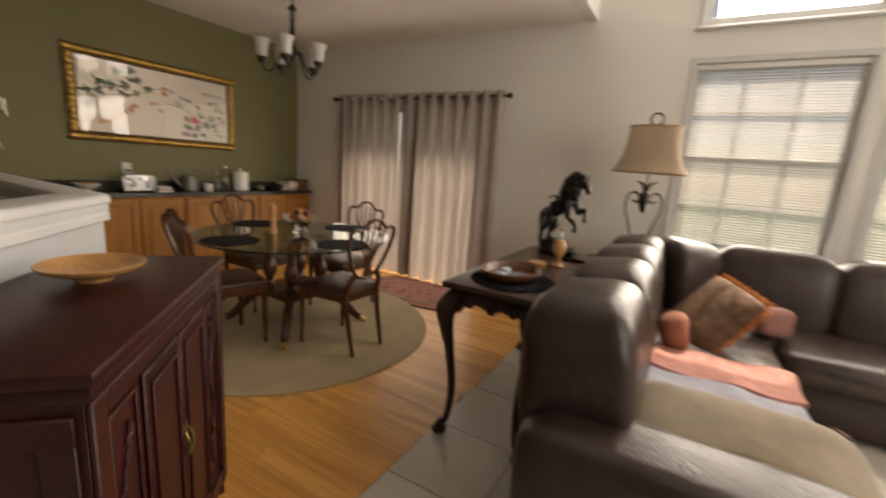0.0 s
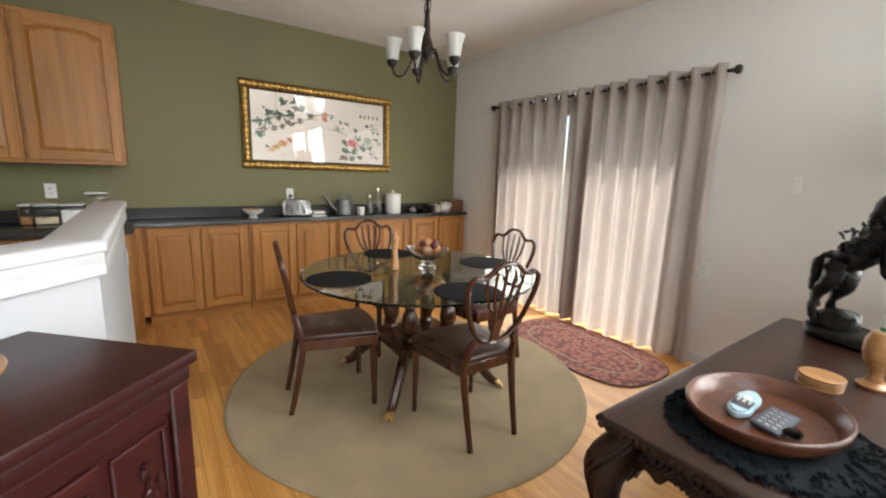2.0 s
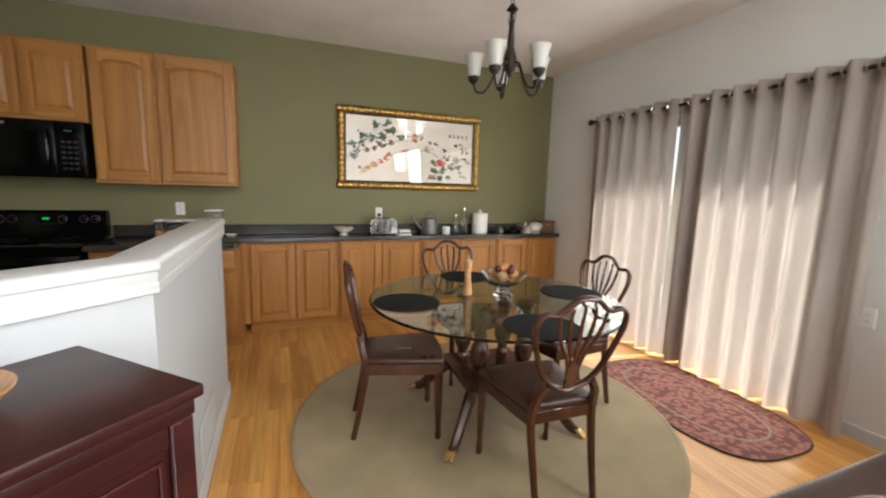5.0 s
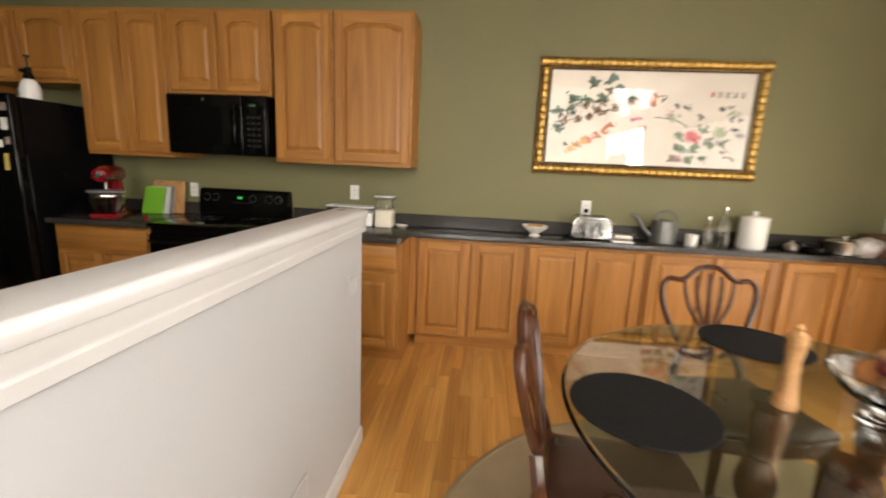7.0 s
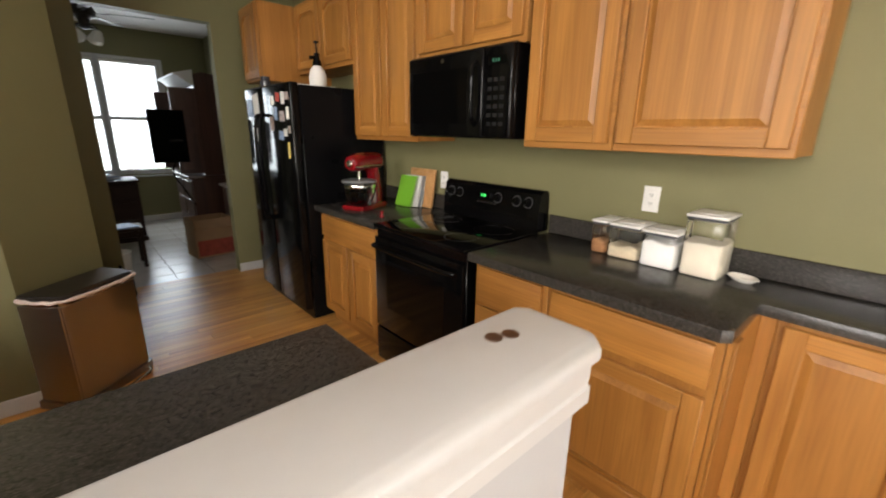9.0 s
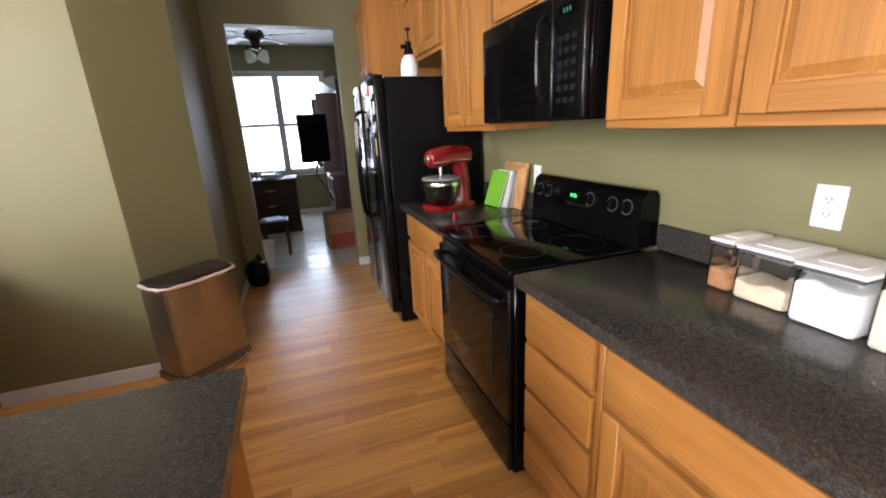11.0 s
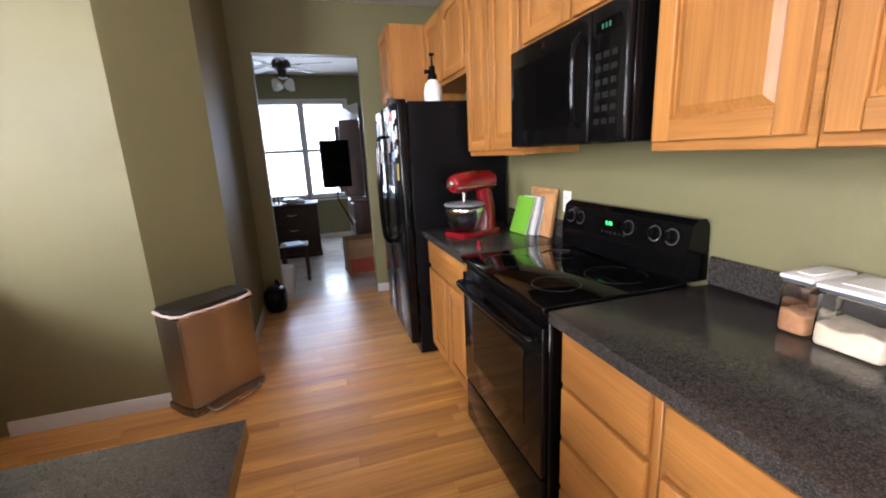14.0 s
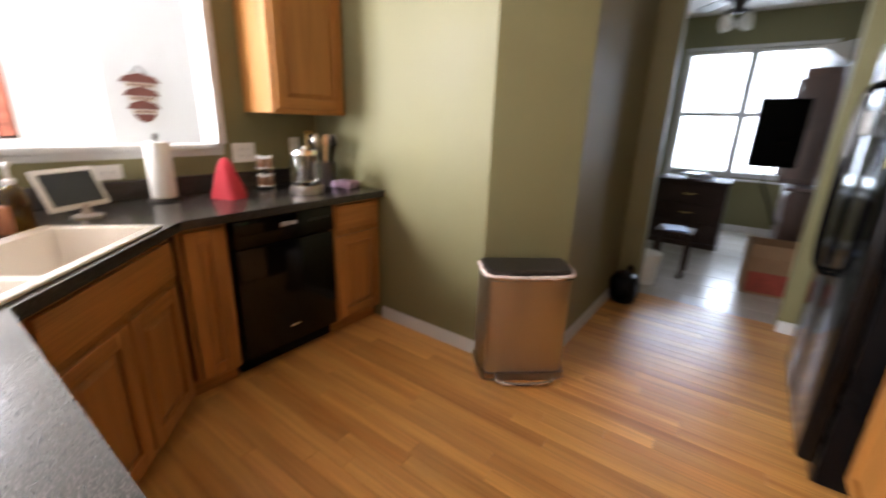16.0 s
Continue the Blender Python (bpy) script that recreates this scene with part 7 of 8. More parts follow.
def container(x, y, w, d, h, fill, fill_h, label, tilt=0):
    c = thing("food_container", pose(x, y, CT, 0, 0, 90 + tilt), label, "container", "food containers by the range")
    shell = box(-w / 2, w / 2, -d / 2, d / 2, 0, h - 0.022, 0.010, seg=2)
    part("tub", shell, CLEAR, c, "clear plastic tub").visible_shadow = False
    f = box(-w / 2 + 0.004, w / 2 - 0.004, -d / 2 + 0.004, d / 2 - 0.004, 0.004, fill_h, 0.008, seg=2)
    bmesh.ops.subdivide_edges(f, edges=f.edges[:], cuts=3, use_grid_fill=True)
    for v in f.verts:
        if v.co.z > fill_h - 0.006:
            v.co.z += 0.014 * noise.noise(Vector((v.co.x * 22 + y * 9, v.co.y * 22, 1.0)))
    part("contents", f, fill, c, "dry goods seen through the tub")
    part("seal", box(-w / 2 + 0.002, w / 2 - 0.002, -d / 2 + 0.002, d / 2 - 0.002, h - 0.0215, h - 0.012, 0.002), SEAL, c, "dark rubber seal")
    part("lid", box(-w / 2 - 0.003, w / 2 + 0.003, -d / 2 - 0.003, d / 2 + 0.003, h - 0.0115, h, 0.004, seg=2), LIDW, c, "white pop-up lid")
    part("button", box(-w * 0.30, w * 0.30, -d * 0.30, d * 0.30, h + 0.0002, h + 0.003, 0.001), LIDW, c)
    return c


FLOUR = mat("flour", (0.74, 0.68, 0.56), 0.95, var=0.06, scale=20, bump=0.3)
SUGAR = mat("sugar", (0.80, 0.79, 0.76), 0.9, var=0.04, scale=30, bump=0.2)
BROWN = mat("brown_sugar", (0.34, 0.17, 0.075), 0.95, var=0.2, scale=30, bump=0.4)
RICE = mat("rice", (0.66, 0.56, 0.40), 0.9, var=0.15, scale=50, fine=300, bump=0.5)
container(-4.105, 0.530, 0.07, 0.155, 0.155, BROWN, 0.06, "small clear container of brown sugar with a white lid")
container(-4.10, 0.650, 0.135, 0.165, 0.155, RICE, 0.055, "clear container a third full of grain")
container(-4.085, 0.800, 0.135, 0.165, 0.155, SUGAR, 0.105, "clear container nearly full of white sugar")
container(-4.085, 0.955, 0.135, 0.165, 0.245, FLOUR, 0.135, "tall clear container half full of flour")
solid("spoon_rest", lathe([(0.030, 0), (0.036, 0.004), (0.055, 0.018), (0.052, 0.020), (0.034, 0.008), (0, 0.006)], 28, squash=0.7, wave=lambda a, z: 1 + 0.05 * math.cos(a * 5)), CERAMIC, pose(-4.10, 1.085, CT, 0, 0, 70), "small white scalloped dish", "dish")

# stand mixer: head along x, its bowl towards -x; turned so that it faces the room
mx = thing("stand_mixer", pose(-3.82, -1.13, CT, 0, 0, 24), "red enamel stand mixer with a glass bowl", "mixer")
bs = standing([(-0.17 + 0.0, -0.085), (-0.10, -0.105), (0.14, -0.095), (0.165, -0.06), (0.165, 0.06), (0.14, 0.095), (-0.10, 0.105), (-0.17, 0.085)], 0, 0.030)
bmesh.ops.bevel(bs, geom=bs.edges[:], offset=0.010, segments=2, affect="EDGES")
bs.transform(Matrix.Rotation(math.pi, 4, "Z"))
part("base", bs, RED, mx)
part("column", tube(spread([(-0.115, 0, 0.02), (-0.118, 0, 0.12), (-0.105, 0, 0.22), (-0.085, 0, 0.285)], 5), [0.062 - 0.0008 * i for i in range(16)], 16, squash=0.85), RED, mx, "red pedestal")
part("head", tube(spread([(-0.165, 0, 0.315), (-0.14, 0, 0.318), (-0.02, 0, 0.322), (0.11, 0, 0.318), (0.165, 0, 0.312), (0.175, 0, 0.311)], 6), [0.030, 0.042, 0.050, 0.055, 0.058, 0.060] + [0.062] * 6 + [0.062] * 6 + [0.060, 0.058, 0.056, 0.054, 0.052, 0.050] + [0.046, 0.042, 0.038, 0.034, 0.028, 0.022, 0.012], 20, squash=1.0), RED, mx, "red bullet-shaped motor head")
part("band", box(-0.15, 0.165, -0.0625, 0.0625, 0.288, 0.298, 0.004), CHROME, mx, "silver trim band")
part("hub", lathe([(0.022, 0), (0.024, 0.010), (0.016, 0.018)], 18), CHROME, mx, "silver hub cap", m=pose(0.17, 0, 0.315, 0, 90, 0))
part("knob", lathe([(0.010, 0), (0.012, 0.016), (0.006, 0.022)], 12), BLACK, mx, m=pose(0.05, -0.060, 0.315, 90, 0, 0))
part("bowl", lathe([(0.055, 0.032), (0.070, 0.036), (0.100, 0.075), (0.112, 0.130), (0.113, 0.185), (0.109, 0.185), (0.107, 0.130), (0.095, 0.078), (0.062, 0.042), (0, 0.040)], 32, at=(0.075, 0, 0)), CLEAR, mx, "glass mixing bowl")
part("bowl_band", lathe([(0.1145, 0.150), (0.1155, 0.153), (0.1155, 0.168), (0.1145, 0.171)], 32, at=(0.075, 0, 0)), CHROME, mx, "silver band round the bowl")
part("bowl_lid", lathe([(0.118, 0.186), (0.119, 0.192), (0.112, 0.200), (0.02, 0.204)], 32, at=(0.075, 0, 0)), mat("grey_lid", (0.20, 0.21, 0.22), 0.4, bump=0.0), mx, "grey bowl cover")
part("shaft", lathe([(0.012, 0.200), (0.012, 0.262)], 12, at=(0.075, 0, 0)), CHROME, mx, "beater shaft")

# cook books and boards leaning on the wall
cb = thing("cutting_board", pose(-4.175, -0.945, CT, 0, -8, 0), "blond wooden cutting board leaning on the wall", "board")
part("board", box(0, 0.018, -0.14, 0.14, 0, 0.27, 0.006, seg=2), BLOND, cb)
cb2 = thing("cutting_board", pose(-4.145, -0.885, CT, 0, -9, 3), "smaller wooden cutting board", "board")
part("board", box(0, 0.018, -0.10, 0.10, 0, 0.25, 0.006, seg=2), BLOND, cb2)
GREEN = mat("green_cover", (0.16, 0.42, 0.03), 0.4, var=0.08, bump=0.05)
for i, (x, m_, lab, tilt) in enumerate(((-4.06, GREEN, "bright green ring-bound cookbook", -18), (-4.095, mat("white_cover", (0.62, 0.62, 0.60), 0.5, bump=0.05), "white cookbook with hard covers", -15), (-4.115, mat("grey_cover", (0.18, 0.19, 0.20), 0.5, bump=0.05), "grey cookbook with hard covers", -13))):
    bkk = thing("cookbook", pose(x, -1.0 + 0.025 * i, CT, 0, tilt, 4), lab, "book", "cookbooks")
    part("pages", box(0.0025, 0.012, -0.082, 0.082, 0.003, 0.222), mat("paper_edge", (0.72, 0.70, 0.64), 0.9, bump=0.1) if i == 0 else bpy.data.materials["paper_edge"], bkk)
    part("cover", merge(box(0, 0.0022, -0.085, 0.085, 0, 0.225), box(0.0122, 0.0145, -0.085, 0.085, 0, 0.225)), m_, bkk)
solid("kitchen_timer", lathe([(0.014, 0), (0.015, 0.012), (0.010, 0.018), (0.012, 0.035), (0.006, 0.042)], 14), RED, pose(-3.70, -0.75, CT), "small red and white figure-shaped shaker", "shaker")

# on the refrigerator
FT = 1.7355
sb = thing("spray_bottle", pose(-3.74, -1.60, FT), "white pump sprayer with a black nozzle", "bottle")
part("tank", lathe([(0.055, 0), (0.060, 0.008), (0.062, 0.08), (0.050, 0.125), (0.030, 0.15)], 24), PLASTICW, sb)
part("nozzle", merge(lathe([(0.032, 0.1505), (0.032, 0.175), (0.020, 0.20), (0.020, 0.235)], 18), box(-0.015, 0.055, -0.012, 0.012, 0.19, 0.215, 0.004)), BLACK, sb, "black pump nozzle")
part("plunger", lathe([(0.006, 0.235), (0.006, 0.30), (0.018, 0.302), (0.018, 0.315)], 12), BLACK, sb, "black plunger")
solid("glass_jar", lathe([(0.035, 0), (0.040, 0.006), (0.040, 0.075), (0.032, 0.085), (0.036, 0.087), (0.036, 0.105), (0.0, 0.107)], 20), mat("dark_jar", (0.05, 0.05, 0.055), 0.2, bump=0.0), pose(-3.56, -2.15, FT), "dark lidded jar on the refrigerator", "jar")
solid("paper_tray", rumple(box(-0.17, 0.17, -0.22, 0.22, 0, 0.022, 0.004), 0.002, 20), PLASTICW, pose(-3.72, -1.83, FT), "flat white tray on the refrigerator", "tray")

# pedal bin
pb = thing("pedal_bin", pose(-2.215, -1.445, 0, 0, 0, 221), "brushed steel pedal bin with a liner showing", "bin")
bo = standing([(-0.235, -0.02), (-0.215, -0.105), (-0.19, -0.120), (0.19, -0.120), (0.215, -0.105), (0.235, -0.02), (0.235, 0.115), (-0.235, 0.115)], 0.045, 0.585)
bmesh.ops.bevel(bo, geom=bo.edges[:], offset=0.006, segments=2, affect="EDGES")
part("body", bo, STEEL, pb)
for z0, z1, g in ((0.0, 0.044, 0.010), (0.5865, 0.605, 0.004)):
    part("rim", standing([(-0.235 - g, -0.02), (-0.215 - g, -0.105 - g), (-0.19, -0.120 - g), (0.19, -0.120 - g), (0.215 + g, -0.105 - g), (0.235 + g, -0.02), (0.235 + g, 0.115 + g), (-0.235 - g, 0.115 + g)], z0, z1), mat("bin_base_steel", (0.30, 0.27, 0.25), 0.3, 0.9, bump=0.05) if z0 == 0 else CHROME, pb)
lid = standing([(-0.232, -0.02), (-0.212, -0.102), (-0.19, -0.116), (0.19, -0.116), (0.212, -0.102), (0.232, -0.02), (0.232, 0.112), (-0.232, 0.112)], 0.612, 0.634)
bmesh.ops.bevel(lid, geom=lid.edges[:], offset=0.006, segments=2, affect="EDGES")
part("lid", lid, mat("dark_steel_lid", (0.09, 0.08, 0.075), 0.35, 0.8, bump=0.05), pb, "dark steel lid")
part("liner", rumple(tube(spread([(-0.236, 0.10, 0.610), (-0.238, -0.02, 0.606), (-0.20, -0.124, 0.610), (0.0, -0.128, 0.602), (0.20, -0.124, 0.609), (0.238, -0.02, 0.612), (0.236, 0.10, 0.608)], 8), 0.010, 6), 0.006, 25), mat("liner_film", (0.70, 0.58, 0.54), 0.6, var=0.1, bump=0.3), pb, "pale bin liner folded over the rim")
part("pedal", tube(spread([(-0.15, -0.12, 0.03), (-0.14, -0.175, 0.022), (0.0, -0.195, 0.020), (0.14, -0.175, 0.022), (0.15, -0.12, 0.03)], 5), 0.012, 8, squash=0.7), CHROME, pb, "steel bar pedal")

# coins on the half wall
COIN = mat("copper_coin", (0.20, 0.12, 0.08), 0.4, 0.8, var=0.2, scale=60, bump=0.1)
for x, y in ((-2.641, 1.096), (-2.6655, 1.104)):
    solid("coin", lathe([(0.0115, 0), (0.012, 0.0004), (0.012, 0.0014), (0.0112, 0.0018), (0.010, 0.0014)], 24), COIN, pose(x, y, 1.1853), "worn coin on the white cap", "coin", "coins on the half wall")

# sink side
tw_ = thing("paper_towel_holder", pose(-0.66, -0.34, CT), "paper towel roll on a dark wire stand", "paper towel")
part("base", lathe([(0.075, 0), (0.078, 0.004), (0.074, 0.012), (0.02, 0.014)], 28), BRONZE, tw_)
part("roll", lathe([(0.020, 0.016), (0.056, 0.016), (0.058, 0.020), (0.058, 0.290), (0.056, 0.294), (0.020, 0.294)], 32), mat("tissue", (0.78, 0.76, 0.72), 0.95, var=0.04, fine=120, bump=0.4), tw_, "white paper roll")
part("post", lathe([(0.006, 0.012), (0.006, 0.310), (0.014, 0.316), (0.010, 0.335), (0.002, 0.338)], 12), BRONZE, tw_)
solid("red_cover", rumple(lathe([(0.098, 0.013), (0.094, 0.04), (0.078, 0.09), (0.060, 0.14), (0.044, 0.185), (0.030, 0.212), (0.016, 0.224), (0.002, 0.228)], 36, squash=0.75, wave=lambda a, z: 1 + 0.07 * math.cos(a * 5 + z * 12)), 0.007, 20), mat("red_felt", (0.50, 0.03, 0.045), 0.85, var=0.12, fine=200, bump=0.4), pose(-0.80, -0.60, CT - 0.013, 0, 0, 20), "red cloth cone cover with a white hem", "cover", sharp=70)
kt = thing("electric_kettle", pose(-0.95, -1.00, CT, 0, 0, -70) @ Matrix.Scale(1.22, 4), "glass and steel electric kettle", "kettle")
part("base", lathe([(0.078, 0), (0.080, 0.010), (0.076, 0.035), (0.070, 0.040)], 28), STEEL, kt)
part("jug", lathe([(0.072, 0.041), (0.078, 0.06), (0.074, 0.13), (0.062, 0.185), (0.058, 0.185), (0.070, 0.13), (0.073, 0.06), (0, 0.045)], 28), CLEAR, kt, "clear glass jug")
part("lid", lathe([(0.064, 0.186), (0.060, 0.205), (0.02, 0.212), (0.012, 0.225)], 24), CHROME, kt)
part("handle", tube(spread([(0.060, 0, 0.195), (0.115, 0, 0.190), (0.125, 0, 0.12), (0.110, 0, 0.04), (0.078, 0, 0.03)], 5), 0.011, 8), BLACK, kt)
ck = thing("utensil_crock", pose(-0.80, -1.25, CT) @ Matrix.Scale(1.12, 4), "dark crock full of kitchen utensils", "utensils")
part("crock", lathe([(0.055, 0), (0.060, 0.006), (0.062, 0.14), (0.056, 0.14), (0.054, 0.012), (0, 0.010)], 24), mat("dark_crock", (0.05, 0.04, 0.035), 0.4), ck)
for i in range(7):
    a = i * 0.9
    part("utensil", merge(tube([(0.02 * math.cos(a), 0.02 * math.sin(a), 0.012), (0.06 * math.cos(a), 0.06 * math.sin(a), 0.24)], 0.006, 6), puff(0.020, 0.008, 0.035, 0.8, 0.8, 8, 10), pose(0.065 * math.cos(a), 0.065 * math.sin(a), 0.265, 10, 12 * math.cos(a), i * 40)), [BLOND, BLACK, STEEL][i % 3], ck, "wooden, black or steel utensil")
js = thing("spice_rack", pose(-0.64, -0.92, CT), "small two-tier wire rack with jars", "rack")
for z in (0.02, 0.13):
    ring = [(0.07 * math.cos(2 * math.pi * k / 20), 0.06 * math.sin(2 * math.pi * k / 20), z) for k in range(20)]
    part("tier", merge(lathe([(0.068, z - 0.006), (0.068, z - 0.002)], 20, squash=0.86), tube(ring, 0.004, 5, closed=True)), CHROME, js)
for sx in (-1, 1):
    part("post", tube([(sx * 0.068, 0, 0), (sx * 0.068, 0, 0.21)], 0.004, 6), CHROME, js)
for z in (0.0185, 0.1285):
    for a in (0.3, 2.4, 4.5):
        j = solid("spice_jar", lathe([(0.018, 0), (0.020, 0.003), (0.020, 0.05), (0.016, 0.056)], 14), mat("spice", (0.22, 0.10, 0.04), 0.5, var=0.4, bump=0.0), pose(-0.64 + 0.036 * math.cos(a), -0.92 + 0.032 * math.sin(a), CT + z), "small spice jar with a pale lid", "jar", "spice jars")
        part("lid", lathe([(0.019, 0.0565), (0.019, 0.068), (0.017, 0.070)], 14), PLASTICW, j)
sd_ = thing("soap_dispenser", pose(-0.64, -1.24, CT) @ Matrix.Diagonal((1.2, 1.2, 1.55, 1)), "dark bottle with a brass pump", "dispenser")
part("bottle", lathe([(0.030, 0), (0.032, 0.005), (0.030, 0.13), (0.014, 0.15)], 18), mat("dark_bottle", (0.03, 0.02, 0.015), 0.15, bump=0.0), sd_)
part("pump", merge(lathe([(0.016, 0.1505), (0.016, 0.165), (0.006, 0.168), (0.006, 0.215)], 12), box(-0.045, 0.010, -0.007, 0.007, 0.212, 0.226, 0.003)), BRASS, sd_, "brass pump")
solid("napkin_pack", rumple(box(-0.07, 0.07, -0.06, 0.06, 0, 0.045, 0.008, seg=2), 0.004, 20), mat("lilac_print", (0.45, 0.30, 0.42), 0.5, var=0.5, scale=35, bump=0.05), pose(-0.95, -1.30, CT, 0, 0, 12), "patterned lilac napkin packet", "packet")
tb_ = thing("tablet_stand", pose(-0.86, 0.03, CT, 0, 0, -62), "white tablet on a small round stand", "tablet")
part("foot", lathe([(0.055, 0), (0.055, 0.010), (0.020, 0.016), (0.010, 0.055)], 24), STEEL, tb_)
sc_ = part("body", box(-0.13, 0.13, -0.005, 0.005, 0, 0.175, 0.006, seg=2), PLASTICW, tb_, "white tablet shell", m=pose(0, 0.015, 0.040, -22, 0, 0))
part("screen", box(-0.108, 0.108, -0.0068, -0.0055, 0.020, 0.155), mat("dark_screen", (0.035, 0.04, 0.06), 0.12, bump=0.0), sc_, "dark switched-off screen")
ds = thing("dish_soap", pose(-0.915, 0.243, CT) @ Matrix.Scale(1.15, 4), "amber dish soap bottle with a white pump", "bottle")
part("bottle", lathe([(0.034, 0), (0.038, 0.006), (0.036, 0.09), (0.024, 0.13), (0.014, 0.145)], 20), glass("amber_soap", (0.85, 0.45, 0.06), 0.05, 1.4), ds)
part("pump", merge(lathe([(0.016, 0.1455), (0.016, 0.16), (0.006, 0.163), (0.006, 0.205)], 12), box(-0.040, 0.010, -0.007, 0.007, 0.20, 0.214, 0.003)), PLASTICW, ds)
solid("soap_refill", box(-0.03, 0.03, -0.02, 0.02, 0, 0.10, 0.008, seg=2), mat("orange_pack", (0.50, 0.20, 0.10), 0.5, bump=0.05), pose(-0.977, 0.297, CT, 0, 0, 30), "small orange packet by the sink", "packet")
# jamb casing of the serving opening
setting("casing", box(-0.545, -0.36, -0.7485, -0.70, 1.186, H), TRIM, "white painted jamb of the serving opening", "trim")

# flowers on the half wall
vs = thing("flower_vase", pose(-0.80, 0.70, 1.1855), "clear glass vase of white and pink flowers", "vase")
part("vase", lathe([(0.035, 0), (0.040, 0.004), (0.055, 0.05), (0.050, 0.12), (0.036, 0.17), (0.042, 0.20), (0.039, 0.20), (0.033, 0.17), (0.047, 0.12), (0.051, 0.05), (0.0, 0.010)], 28), CLEAR, vs)
rv = random.Random(13)
stems, leaves, white, pink = bmesh.new(), bmesh.new(), bmesh.new(), bmesh.new()
for i in range(20):
    a, r, h = rv.uniform(0, 6.28), rv.uniform(0.03, 0.13), rv.uniform(0.26, 0.44)
    tip = Vector((r * math.cos(a), r * math.sin(a), h))
    tube(spread([(0.01 * math.cos(a), 0.01 * math.sin(a), 0.02), (0.03 * math.cos(a), 0.03 * math.sin(a), 0.20), tip], 4), 0.0025, 5, stems)
    for _ in range(2):
        q = tip * rv.uniform(0.65, 0.95) + Vector((rv.gauss(0, 0.02), rv.gauss(0, 0.02), 0))
        lf = prism([(-0.008, 0), (0, -0.03), (0.008, 0), (0, 0.03)], 0, 0.0012)
        merge(leaves, lf, Matrix.Translation(q) @ Euler((rv.uniform(0, 6), rv.uniform(0, 6), rv.uniform(0, 6))).to_matrix().to_4x4())
    target = pink if i % 9 == 0 else white
    for _ in range(11):
        q = tip + Vector((rv.gauss(0, 0.022), rv.gauss(0, 0.022), rv.gauss(-0.02, 0.040)))
        for p5 in range(5):
            pe = prism([(-0.007, 0.002), (0, 0.0), (0.007, 0.002), (0.010, 0.018), (0, 0.026), (-0.010, 0.018)], 0, 0.001)
            merge(target, pe, Matrix.Translation(q) @ Euler((0.4 * rv.random(), rv.uniform(0, 1.2), 0)).to_matrix().to_4x4() @ Matrix.Rotation(p5 * 1.257, 4, "Y"))
LEAF = mat("leaf", (0.06, 0.12, 0.035), 0.6, var=0.3, scale=20, bump=0.1)
part("stems", stems, LEAF, vs)
part("leaves", leaves, LEAF, vs, "slim green leaves")
part("blossoms", white, mat("white_petal", (0.75, 0.74, 0.66), 0.7, bump=0.0), vs, "small white blossoms")
part("blossoms", pink, mat("pink_petal", (0.60, 0.30, 0.27), 0.7, bump=0.0), vs, "pale pink blossoms")

# hanging plaque and a narrow picture seen through the serving opening
pq = thing("wall_plaque", pose(1.749, -1.13, 1.50, 0, 0, -90), "dark red and tan tiered hanging wall plaque", "plaque")
PR = mat("plaque_red", (0.11, 0.03, 0.022), 0.6, bump=0.1)
for i, (w, z) in enumerate(((0.17, 0.12), (0.15, 0.0), (0.14, -0.12))):
    part("board", prism([(-w, 0), (w, 0), (w * 0.75, 0.05), (0, 0.085), (-w * 0.75, 0.05)], -0.02, 0, 0.0), PR, pq, "red wooden board", m=pose(0, 0, z))
    part("panel", box(-w * 0.7, w * 0.7, -0.016, -0.002, z - 0.042, z - 0.004, 0.002), mat("plaque_tan", (0.36, 0.30, 0.24), 0.7, bump=0.1) if i == 0 else bpy.data.materials["plaque_tan"], pq, "tan lettered strip")
    bb_ = bmesh.new()
    for k in range(4):
        box(-w * 0.55 + k * w * 0.3, -w * 0.55 + k * w * 0.3 + w * 0.2, -0.0168, -0.0161, z - 0.030, z - 0.016, bm=bb_)
    part("writing", bb_, PR, pq, "dark lettering bars")
part("drop", prism([(-0.10, 0), (0.10, 0), (0.05, -0.055), (0, -0.075), (-0.05, -0.055)], -0.02, 0), PR, pq, "curved lower board", m=pose(0, 0, -0.168))
part("cord", tube([(-0.06, -0.01, 0.20), (0, -0.01, 0.27), (0.06, -0.01, 0.20)], 0.004, 6), BRONZE, pq)
nar = thing("framed_picture", pose(3.598, -0.40, 1.45, 0, 0, -90), "tall narrow dark framed picture", "picture")
part("frame", box(-0.09, 0.09, -0.02, 0, -0.42, 0.42, 0.004), DARK, nar)
part("print", box(-0.065, 0.065, -0.0225, -0.0205, -0.39, 0.39), mat("red_print", (0.40, 0.12, 0.07), 0.6, var=0.5, scale=9, bump=0.0), nar)


